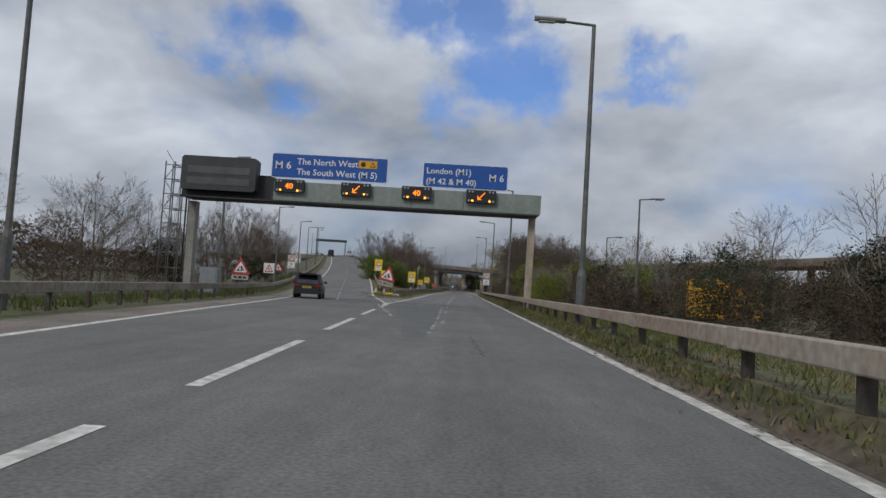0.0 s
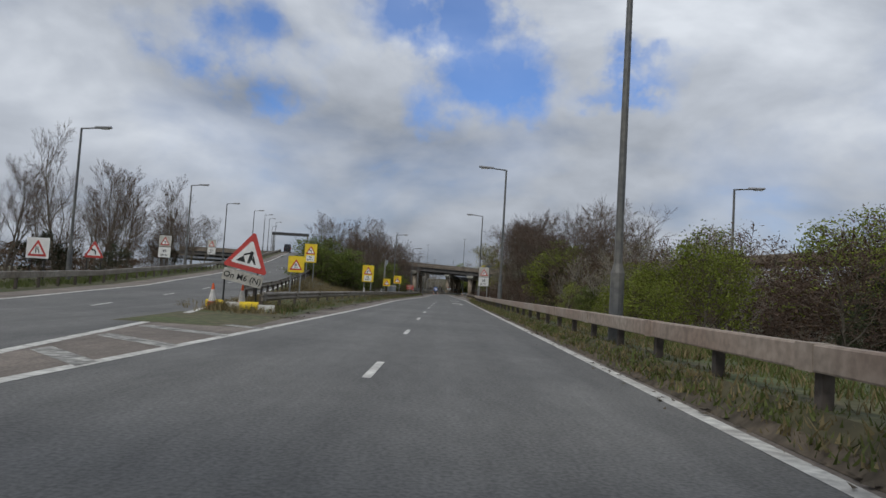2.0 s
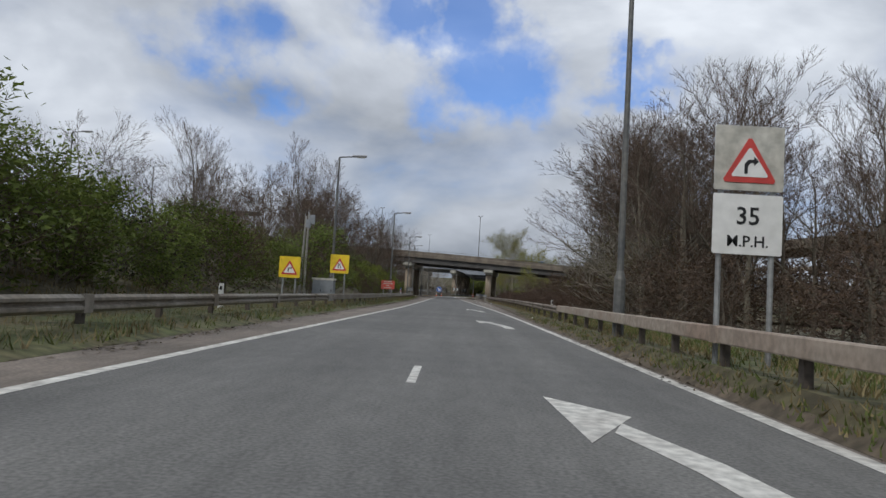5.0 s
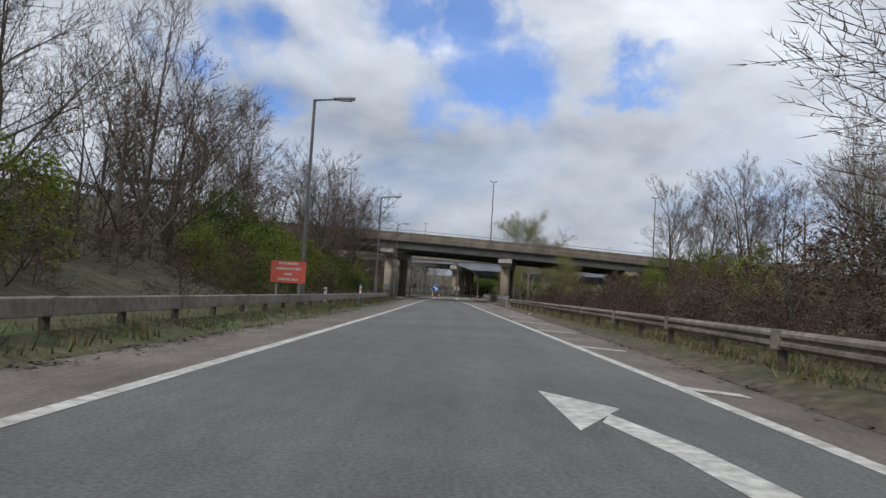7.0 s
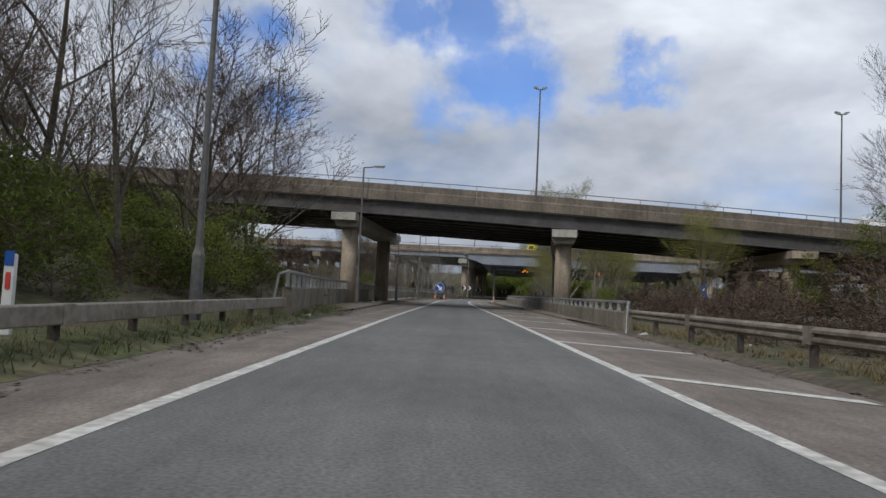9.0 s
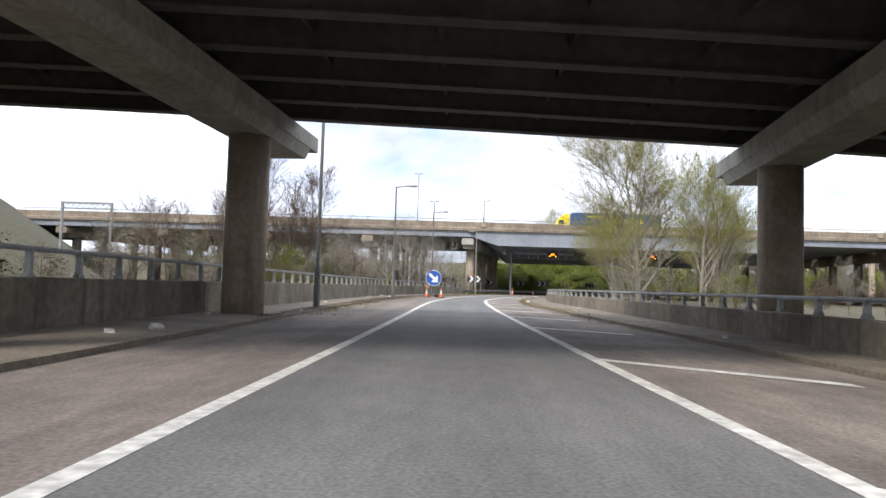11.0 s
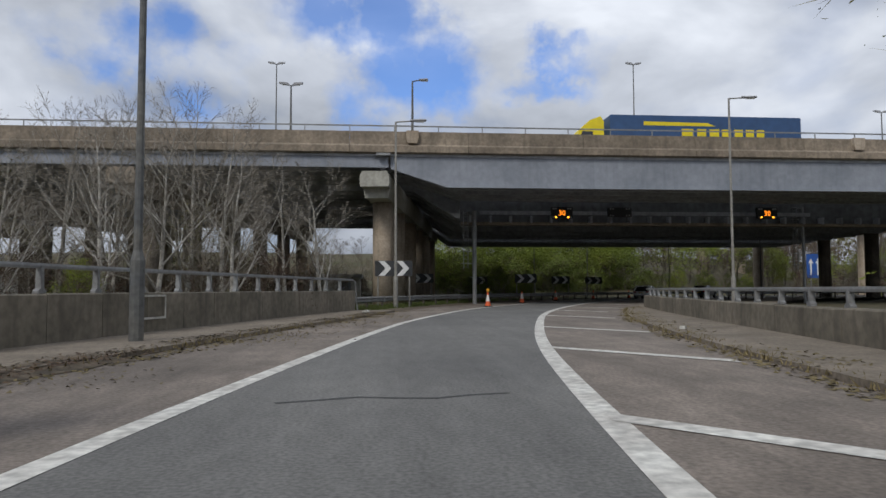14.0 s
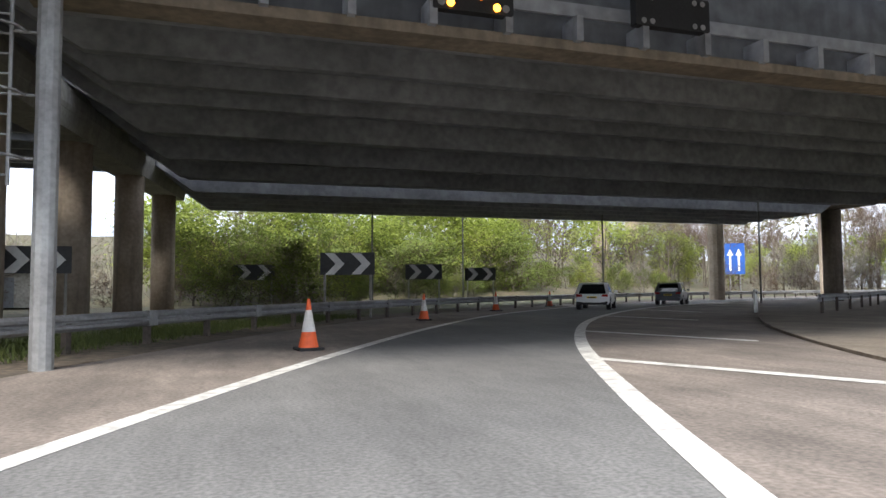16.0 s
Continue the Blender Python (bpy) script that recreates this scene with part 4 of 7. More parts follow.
# ---- lamp columns ----
def lamp_column(at, tall, arm=(-1.6, 0.0), mat=POLE, label="tall dark steel street lamp column with one lantern", base=True, lit=False):
    """arm: how far the lantern reaches out, in x and y."""
    b = thing("street_lamp", label, "street lamp", "street lamps", at)
    part("column", Shape().tube((0, 0, -0.3), (0, 0, tall), 0.095, 0.06, 10), mat, b)
    if base:
        part("base", Shape().tube((0, 0, -0.3), (0, 0, 1.75), 0.145, 0.145, 10).tube((0, 0, 1.75), (0, 0, 1.95), 0.145, 0.09, 10), mat, b)
    d = Vector((arm[0], arm[1], 0))
    n = d.normalized()
    part("arm", Shape().tube((0, 0, tall - 0.02), tuple(d * 0.6 + Vector((0, 0, tall + 0.06))), 0.045, 0.04, 8), mat, b)
    a, c = d * 0.55 + Vector((0, 0, tall + 0.07)), d * 1.0 + n * 0.25 + Vector((0, 0, tall + 0.11))
    lan = part("lantern", Shape().sweep([tuple(a), tuple(a.lerp(c, 0.25)), tuple(a.lerp(c, 0.8)), tuple(c)], [(-0.11, -0.04), (0.11, -0.04), (0.14, 0.02), (0.06, 0.09), (-0.06, 0.09), (-0.14, 0.02)]), LAMP_OFF, b)
    part("glass", Shape().box(tuple(a.lerp(c, 0.6) - Vector((0, 0, 0.065))), (0.5 if abs(n.x) > 0.5 else 0.16, 0.16 if abs(n.x) > 0.5 else 0.5, 0.05)), LAMP_GLASS, lan)
    return b


def double_lamp(at, tall, label, spread=0.55):
    b = thing("street_lamp", label, "street lamp", "viaduct lamps", at)
    part("column", Shape().tube((0, 0, -0.3), (0, 0, tall), 0.08, 0.05, 8), POLE, b)
    for s in (-1, 1):
        lan = part("lantern", Shape().prism([(s * 0.04, tall - 0.05), (s * (spread + 0.25), tall + 0.10), (s * (spread + 0.25), tall + 0.2), (s * 0.2, tall + 0.16)][:: 1 if s > 0 else -1], -0.11, 0.11), LAMP_OFF, b)
        part("glass", Shape().box((s * spread * 0.8, 0, tall + 0.02), (0.3, 0.16, 0.04)), LAMP_GLASS, lan)
    return b


for x, y, tall in ((3.6, 21.25, 9.55), (3.57, 55.1, 9.15), (3.57, 87.2, 9.6), (3.72, 121.5, 10.2)):
    lamp_column((x, y, 0), tall)
for x, y, tall in ((12.5, 50.6, 8.4), (16.4, 80.8, 8.1), (40, 30, 14), (52, 70, 15)):
    lamp_column((x, y, 0), tall, (1.5, 0.0), label="slim street lamp column behind the hedge")
for x, y, z, tall in ((-11.6, 17.3, 0, 10.0), (-18.4, 52, 0.0, 10.0), (-21.9, 80.6, 0.4, 9.0), (-26.3, 110.0, 1.7, 8.6), (-30.6, 134.7, 3, 8.3), (-35.4, 165, 4.9, 8.7), (-42, 197, 7, 9), (-48, 224, 8.6, 9), (-54, 255, 10.4, 9), (-64, 290, 11.8, 9)):
    lamp_column((x, y, z), tall, (1.5, 0.0), label="street lamp column on the verge of the climbing road")
for x, y, tall in ((-8.2, 147.6, 9.4), (-6.98, 176.3, 9.15), (-7.1, 206.5, 9.05), (-7.6, 264.5, 10.0), (-6.92, 291.7, 9.2), (-4.75, 316.5, 9.8)):
    lamp_column((x, y, 0), tall, (1.5, 0.0), label="dark street lamp column beside the slip road barrier")
lamp_column((1.0, 343.4, 0), 11.25, (1.6, 0.0), POLE_PALE, "pale grey lamp column beside the chevron board")
lamp_column((22.3, 344.0, 0), 13.3, (1.6, 0.0), POLE_PALE, "pale grey lamp column standing behind the parapet")
lamp_column((-8.3, 240.6, 0), 10.0, (1.3, 0.0), label="lamp column standing in front of the flyover")
for x, y, top in ((4.4, 241.4, 16.55), (-15.2, 241.6, 17.2), (26.6, 241.5, 15.6), (47.0, 241.6, 14.5), (-34.0, 241.6, 18.3)):
    double_lamp((x, y, deck1(x)), top - deck1(x), "slim lamp column standing on the flyover parapet", 0.25)
for x, y, top in ((-6.0, 349.0, 15.0), (25.2, 368.5, 23.6), (-9.9, 368, 22.6), (48, 364, 18), (-44.3, 368, 22), (80, 364, 18)):
    double_lamp((x, y, 10.25 if y > 350 else 11.6), top - (10.25 if y > 350 else 11.6), "lamp column with two lanterns on the viaduct")
lamp_column((2.2, 348.1, 11.6), 3.6, (0.8, 0.0), label="short lamp column on the viaduct parapet", base=False)


# ---- signs ----
def disc(r, n=32, cx=0.0, cz=0.0):
    return [(cx + r * math.cos(2 * math.pi * k / n), cz + r * math.sin(2 * math.pi * k / n)) for k in range(n)]


def triangle(half, low, high, cutoff=0.06):
    """A triangle with clipped corners."""
    out = []
    pts = [Vector((-half, low)), Vector((half, low)), Vector((0, high))]
    for i in range(3):
        p, a, c = pts[i], pts[i - 1], pts[(i + 1) % 3]
        out += [tuple(p + (a - p) * cutoff), tuple(p + (c - p) * cutoff)]
    return out


def warning_triangle(b, half, low, face, mark):
    """A red triangle with a white field and a black mark, in the plane y = face."""
    high = low + half * 1.73
    t = part("triangle", Shape().prism(triangle(half, low, high), face - 0.012, face), RED, b, "red bordered warning triangle")
    part("field", Shape().prism(triangle(half * 0.70, low + half * 0.21, high - half * 0.40), face - 0.018, face - 0.013), WHITE, t)
    m = half
    f0, f1 = face - 0.024, face - 0.019
    cz = low + m * 0.32
    marks = Shape()
    if mark == "works":
        marks.prism([(-0.48 * m, cz), (-0.06 * m, cz), (-0.2 * m, cz + 0.28 * m)], f0, f1)
        marks.prism([(0.02 * m, cz), (0.14 * m, cz), (0.2 * m, cz + 0.5 * m), (0.06 * m, cz + 0.55 * m)], f0, f1)
        marks.prism([(0.16 * m, cz + 0.2 * m), (0.34 * m, cz), (0.42 * m, cz), (0.22 * m, cz + 0.36 * m)], f0, f1)
        marks.prism([(-0.2 * m, cz + 0.28 * m), (0.1 * m, cz + 0.42 * m), (0.08 * m, cz + 0.5 * m), (-0.22 * m, cz + 0.34 * m)], f0, f1)
    elif mark == "narrow":
        marks.prism([(-0.19 * m, cz), (-0.09 * m, cz), (-0.09 * m, cz + 0.66 * m), (-0.19 * m, cz + 0.66 * m)], f0, f1)
        marks.prism([(0.13 * m, cz), (0.23 * m, cz), (0.21 * m, cz + 0.22 * m), (0.09 * m, cz + 0.42 * m), (0.09 * m, cz + 0.66 * m), (-0.01 * m, cz + 0.66 * m), (0.0, cz + 0.38 * m), (0.12 * m, cz + 0.18 * m)], f0, f1)
    else:
        s = 1 if mark == "right" else -1
        ring = [(-0.2 * m * s, cz), (-0.08 * m * s, cz), (-0.08 * m * s, cz + 0.28 * m), (0.02 * m * s, cz + 0.40 * m), (0.14 * m * s, cz + 0.40 * m), (0.14 * m * s, cz + 0.30 * m), (0.32 * m * s, cz + 0.47 * m), (0.14 * m * s, cz + 0.64 * m), (0.14 * m * s, cz + 0.52 * m), (-0.06 * m * s, cz + 0.52 * m), (-0.2 * m * s, cz + 0.36 * m)]
        marks.prism(ring if s > 0 else ring[::-1], f0, f1)
    part("mark", marks, SIGN_BLACK, t)
    return t


def posts(b, at, tall, r=0.045, low=-0.2, mat=GALV):
    for x in at:
        part("post", Shape().tube((x, 0.06, low), (x, 0.06, tall), r, r, 8), mat, b)


def yellow_sign(at, mark, plate, wide=1.25, high=2.0, foot=1.6, turn=0.0, label=""):
    b = thing("warning_sign", label, "road sign", "yellow road signs", at, turn)
    posts(b, (-wide * 0.3, wide * 0.3), foot + high + (0.12 if plate else -0.1))
    part("board", Shape().slab((0, 0, foot + high / 2), (wide, 0.03, high), 0.04), YELLOW, b, "yellow backing board")
    half = min(wide * 0.40, high * 0.40)
    warning_triangle(b, half, foot + (high * 0.45 if plate else high * 0.14), -0.016, mark)
    if plate:
        p = part("plate", Shape().slab((0, -0.022, foot + high * 0.22), (wide * 0.66, 0.01, high * 0.32), 0.02), WHITE, b, "white speed plate")
        writing("number", plate, high * 0.15, SIGN_BLACK, p, (0, -0.03, foot + high * 0.25), "CENTER")
        writing("words", "M.P.H.", high * 0.12, SIGN_BLACK, p, (0, -0.03, foot + high * 0.11), "CENTER")
    return b


yellow_sign((-9.3, 83.1, 0.35), "narrow", "", 1.0, 1.0, 1.42, label="square yellow road narrows sign on a post among scrub")
yellow_sign((-12.95, 105.7, 1.35), "left", "45", 1.15, 1.75, 1.75, label="tall yellow bend sign with a speed plate above the bank")
yellow_sign((-8.35, 113.7, 0.12), "right", "35", 1.2, 1.75, 1.55, label="tall yellow bend sign with a speed plate behind the barrier")
yellow_sign((-7.55, 146.4, 0.12), "narrow", "", 1.15, 1.15, 1.82, label="square yellow lane ends sign on a lamp column")
yellow_sign((-8.3, 136.5, 0.12), "right", "", 1.0, 1.0, 1.3, label="small yellow warning sign beyond the bush")


def stacked_sign(at, mark, number, wide, high, foot, label, dim=WHITE_DIRTY):
    b = thing("warning_sign", label, "road sign", "stacked road signs", at)
    posts(b, (-wide * 0.38, wide * 0.38), foot + high)
    part("board", Shape().slab((0, 0, foot + high * 0.74), (wide, 0.03, high * 0.50), 0.02), dim, b)
    warning_triangle(b, wide * 0.40, foot + high * 0.55, -0.016, mark)
    p = part("plate", Shape().slab((0, 0, foot + high * 0.23), (wide, 0.03, high * 0.46), 0.02), WHITE, b)
    writing("number", number, high * 0.19, SIGN_BLACK, p, (0, -0.02, foot + high * 0.23), "CENTER")
    writing("words", "M.P.H.", high * 0.12, SIGN_BLACK, p, (0, -0.02, foot + high * 0.06), "CENTER")
    return b


stacked_sign((3.86, 114.2, 0.2), "right", "35", 1.05, 2.0, 1.78, "pale bend sign over a white 35 plate on two posts")
stacked_sign((-25.7, 103.2, 1.3), "left", "45", 1.1, 2.0, 1.4, "pale bend sign over a white speed plate behind a barrier")
stacked_sign((-32.5, 135.5, 3.0), "left", "45", 1.1, 2.0, 1.3, "far pale bend sign over a white speed plate")


def tripod_sign(at, half, foot, mark, plate, label, backing=None):
    b = thing("warning_sign", label, "road sign", "roadwork signs", at)
    part("leg", Shape().tube((-half * 0.7, 0.05, 0), (-half * 0.7, 0.05, foot + 0.3), 0.03, 0.03, 6), SIGN_BLACK, b)
    part("leg", Shape().tube((half * 0.7, 0.05, 0), (half * 0.7, 0.05, foot + 0.3), 0.03, 0.03, 6), SIGN_BLACK, b)
    if backing:
        part("board", Shape().slab((0, 0.0, foot + half * 0.85), (half * 2.3, 0.03, half * 2.1), 0.03), backing, b)
    warning_triangle(b, half, foot, -0.016, mark)
    if plate:
        p = part("plate", Shape().slab((0, -0.01, foot - 0.28), (half * 1.75, 0.03, 0.42), 0.03), WHITE_DIRTY, b, "soiled white plate under the triangle")
        if plate != "bars":
            writing("words", plate, 0.30, SIGN_BLACK, p, (0, -0.03, foot - 0.38), "CENTER")
        else:
            for k in range(3):
                part("bar", Shape().box((-half * 0.5 + k * half * 0.5, -0.028, foot - 0.28), (half * 0.36, 0.006, 0.18)), SIGN_BLACK, p)
    return b


nose_sign = tripod_sign((-7.25, 64.9, 0.0), 0.82, 1.44, "works", "On M6 (N)", "large red roadworks triangle with a soiled plate on the nose")
for ob in nose_sign.children:
    if ob.name.startswith(("triangle", "plate")):
        ob.matrix_basis = pose(-0.16, 0, 0.06, 0, 11.5, 0)  # blown askew
tripod_sign((-19.6, 60.8, 0.0), 0.85, 1.25, "works", "bars", "large red roadworks triangle behind the outer barrier")
tripod_sign((-21.6, 76.9, 0.25), 0.52, 1.45, "narrow", "", "white lane closure board on posts behind a barrier", WHITE)
tripod_sign((-22.8, 85.1, 0.45), 0.65, 1.5, "left", "", "red bordered bend triangle behind the outer barrier")


def board(at, wide, high, foot, mat, label, rows=(), ink=SIGN_BLACK, turn=0.0, tilt=0.0, border=None):
    """A plain board on two posts, with words or bars on it."""
    b = thing("information_board", label, "road sign", "boards", at, turn)
    posts(b, (-wide * 0.32, wide * 0.32), foot + high * 0.9)
    face = part("face", Shape().slab((0, 0, foot + high / 2), (wide, 0.04, high), 0.04), mat, b)
    if border:
        for x, z, w, h in ((0, foot + 0.06, wide - 0.08, 0.04), (0, foot + high - 0.06, wide - 0.08, 0.04), (-wide / 2 + 0.06, foot + high / 2, 0.04, high - 0.12), (wide / 2 - 0.06, foot + high / 2, 0.04, high - 0.12)):
            part("border", Shape().box((x, -0.024, z), (w, 0.006, h)), border, face)
    for k, text in enumerate(rows):
        z = foot + high * (1 - (k + 0.72) / (len(rows) + 0.1))
        size = high / (len(rows) + 0.6)
        if isinstance(text, str):
            writing("words", text, size, ink, face, (-wide * 0.42, -0.025, z))
        else:
            x = -wide * sum(text) / 2 - 0.05 * (len(text) - 1) / 2
            for w in text:
                part("bar", Shape().box((x + wide * w / 2, -0.024, z + size * 0.3), (wide * w, 0.006, size * 0.45)), ink, face)
                x += wide * w + 0.05
    return b


board((11.9, 32.0, -0.05), 3.3, 1.75, 0.55, AMBER_BOARD, "amber diversion board standing among brambles", ("For M6 (N)", " follow", "For M6 (S)", " follow"), turn=-8, border=SIGN_BLACK)
board((-7.0, 173.8, 0.1), 1.35, 0.85, 1.05, RED_BOARD, "red board with pale lettering behind the barrier", ((0.22, 0.3), (0.5, 0.16), (0.2,), (0.36, 0.2)), WHITE_DIRTY, 6)

# keep-right disc with two cones
disc_sign = thing("arrow_sign", "round blue sign with a slanting white arrow on a black frame", "road sign", at=(-4.15, 306.2, 0))
part("rim", Shape().prism(disc(0.80, 40, 0, 1.95), -0.012, 0.0), WHITE, disc_sign)
part("disc", Shape().prism(disc(0.76, 40, 0, 1.95), -0.018, -0.013), BLUE, disc_sign)
arrow = Shape()
u, v = Vector((0.72, -0.69)), Vector((0.69, 0.72))
arrow.prism([tuple(Vector((0, 1.95)) + u * a + v * b) for a, b in ((-0.62, -0.13), (0.12, -0.13), (0.02, -0.40), (0.22, -0.40), (0.60, 0.0), (0.22, 0.40), (0.02, 0.40), (0.12, 0.13), (-0.62, 0.13))], -0.026, -0.019)
part("arrow", arrow, WHITE, disc_sign, "white slanting arrow")
part("frame", Shape().tube((-0.3, 0.04, 0), (-0.34, 0.04, 1.5), 0.025).tube((0.5, 0.04, 0), (0.42, 0.04, 1.6), 0.025).tube((-0.3, 0.04, 0.35), (0.5, 0.04, 0.35), 0.02).tube((-0.3, 0.04, 1.1), (0.5, 0.04, 1.1), 0.02).tube((-0.3, 0.04, 0.04), (-0.3, 0.9, 0.04), 0.025).tube((0.5, 0.04, 0.04), (0.5, 0.9, 0.04), 0.025), SIGN_BLACK, disc_sign)
bag = thing("sandbag", "dark sandbag lying on the foot of a sign frame", "sandbag", at=(-3.85, 306.6, 0))
bm = bmesh.new()
bmesh.ops.create_icosphere(bm, subdivisions=2, radius=0.3, matrix=Matrix.Diagonal((1.0, 0.7, 0.5, 1)))
for vv in bm.verts:
    vv.co += vv.co.normalized() * noise.noise(vv.co * 5) * 0.05
    vv.co.z += 0.14
me = bpy.data.meshes.new("sack")
bm.to_mesh(me)
bm.free()
me.materials.append(RUBBER)
part("sack", me, RUBBER, bag)


def cone(at, tall=1.0, lamp=False, label="orange traffic cone with a white sleeve"):
    b = thing("traffic_cone", label, "traffic cone", "traffic cones", at, random.uniform(0, 90))
    s = tall
    part("base", Shape().slab((0, 0, 0.03), (0.50 * s, 0.50 * s, 0.06), 0.02), RUBBER, b)
    part("lower_cone", Shape().tube((0, 0, 0.05), (0, 0, 0.36 * s), 0.20 * s, 0.135 * s, 18, False), CONE_RED, b)
    part("sleeve", Shape().tube((0, 0, 0.36 * s), (0, 0, 0.78 * s), 0.137 * s, 0.062 * s, 18, False), CONE_WHITE, b)
    part("tip", Shape().tube((0, 0, 0.78 * s), (0, 0, s), 0.060 * s, 0.028 * s, 18), CONE_RED, b)
    if lamp:
        part("warning_lamp", Shape().tube((0, -0.06, s + 0.09), (0, 0.06, s + 0.09), 0.095, 0.095, 16).box((0, 0, s - 0.01), (0.06, 0.05, 0.08)), AMBER_BOARD, b, "amber warning lamp")
    return b


cone((-4.75, 304.6, 0), 0.95, True, "orange traffic cone with an amber lamp beside a blue sign")
cone((-3.3, 304.6, 0), 0.95)
cone((7.0, 346.4, 0), 0.98, True, "orange traffic cone with an amber lamp on the bend")
cone((11.4, 357.2, 0), 0.98)
cone((17.0, 368.5, 0), 0.98)
cone((23.5, 377.4, 0), 0.98)
cone((30.0, 384.2, 0), 0.98)
cone((-7.95, 64.2, 0), 0.95)
cone((-7.35, 65.6, 0), 0.95)
drums = thing("barrier_terminal", "crumpled yellow and white barrier end lying on the nose", "crash barrier", at=(-7.05, 64.3, 0))
for k, (x, z, l, mt) in enumerate(((-0.85, 0.26, 0.55, YELLOW), (-0.2, 0.22, 0.45, WHITE_DIRTY), (0.35, 0.25, 0.6, YELLOW), (0.95, 0.18, 0.5, WHITE_DIRTY))):
    part("wrap", Shape().tube((x - l / 2, -0.05 * k, z - 0.03), (x + l / 2, 0.06, z), 0.17, 0.15, 14), mt, drums)


# ---- chevron boards round the bend ----
def chevron_board(at, turn, wide=2.3, high=0.95, foot=1.95, label="black and white chevron board on posts"):
    b = thing("chevron_board", label, "road sign", "chevron boards", at, turn)
    posts(b, (-wide * 0.42, wide * 0.42), foot + high, 0.05, mat=POLE_PALE)
    part("panel", Shape().slab((0, 0, foot + high / 2), (wide, 0.04, high), 0.02), DARK_GREY, b)
    h = high / 2
    for x in (-wide * 0.22, wide * 0.26):
        z = foot + h
        ring = [(x - 0.42, z - h * 0.96), (x - 0.05, z - h * 0.96), (x + 0.36, z), (x - 0.05, z + h * 0.96), (x - 0.42, z + h * 0.96), (x + 0.0, z)]
        part("chevron", Shape().prism(ring, -0.028, -0.022), WHITE, b)
    return b


chevron_board((0.9, 344.6, 0), -3)
for x, y, turn, w in ((4.0, 369.4, 0, 2.2), (11.7, 385.8, -12, 2.4), (14.7, 371.6, -18, 2.2), (21.4, 383.6, -25, 2.2), (27.3, 389.6, -32, 2.2)):
    chevron_board((x, y, 0), turn, w, 0.9, 1.75)

# ---- overhead gantry ----
gantry = thing("sign_gantry", "green grey motorway gantry with blue signs and lit signals", "gantry", at=(0, 39.0, 0))
part("beam", Shape().slab((-3.37, -0.5, 5.97), (14.8, 0.9, 1.06), 0.02), CLADDING, gantry)
part("underside", Shape().prism([(-16.0, 5.36), (3.9, 5.36), (4.0, 5.43), (-16.0, 5.43)], -0.93, 0.95), BEAM_UNDER, gantry)
part("service_box", Shape().slab((-11.6, 0.35, 6.2), (0.95, 0.85, 1.35), 0.02), BLACK, gantry)
part("beam_extension", Shape().slab((-14.05, 0.4, 5.75), (4.5, 0.8, 0.55), 0.02), BLACK, gantry)
part("vms_case", Shape().slab((-14.03, -0.25, 6.77), (4.25, 0.8, 1.9), 0.12), DARK_GREY, gantry, "dark message panel, unlit")
for k in range(2):
    part("matrix", Shape().slab((-14.03, -0.66, 6.95 - 0.62 * k), (3.5, 0.02, 0.40), 0.02), VMS_ROW, gantry)
for x in (-6.9, -3.1, -0.2):
    part("panel_joint", Shape().box((x, -0.955, 5.97), (0.02, 0.012, 1.02)), BEAM_UNDER, gantry)
part("post", Shape().slab((-15.72, 0.55, 2.55), (0.42, 0.55, 5.4), 0.03), POLE_PALE, gantry, "pale steel gantry leg")
part("post", Shape().prism([(3.47, -0.2), (3.8, -0.2), (3.84, 5.36), (3.51, 5.36)], -0.2, 0.36), CONCRETE_PALE, gantry, "concrete faced gantry leg")
for k in range(9):
    part("leg_panel", Shape().slab((3.655 + 0.0043 * k, -0.215, 0.36 + 0.6 * k), (0.33, 0.03, 0.585), 0.012), CONCRETE, gantry)
tower = thing("access_tower", "dark steel lattice access tower behind the gantry", "tower", at=(-17.0, 40.0, 0))
for x in (-0.55, 0.0, 0.55):
    for y in (-0.5, 0.5):
        part("post", Shape().tube((x, y, -0.1), (x, y, 7.5), 0.035, 0.035, 6), POLE, tower)
for k in range(9):
    z = 0.5 + 0.85 * k
    for y in (-0.5, 0.5):
        part("rail", Shape().tube((-0.6, y, z), (0.6, y, z), 0.028, 0.028, 6), POLE, tower)
    part("rail", Shape().tube((0.0, -0.5, z), (0.0, 0.5, z), 0.028, 0.028, 6), POLE, tower)
    part("brace", Shape().tube((-0.55 if k % 2 else 0.0, -0.5, z), (0.0 if k % 2 else -0.55, -0.5, z + 0.8), 0.02, 0.02, 6), POLE, tower)
part("cable_duct", Shape().tube((-16.1, 0.3, 0), (-16.1, 0.3, 5.4), 0.05), BLACK, gantry)


def big_sign(x0, x1, z0, z1):
    s = part("direction_sign", Shape().slab(((x0 + x1) / 2, -0.15, (z0 + z1) / 2), (x1 - x0, 0.05, z1 - z0), 0.08), WHITE, gantry, "blue motorway direction sign with white border")
    part("blue_field", Shape().slab(((x0 + x1) / 2, -0.18, (z0 + z1) / 2), (x1 - x0 - 0.09, 0.02, z1 - z0 - 0.09), 0.07), BLUE, s)
    return s


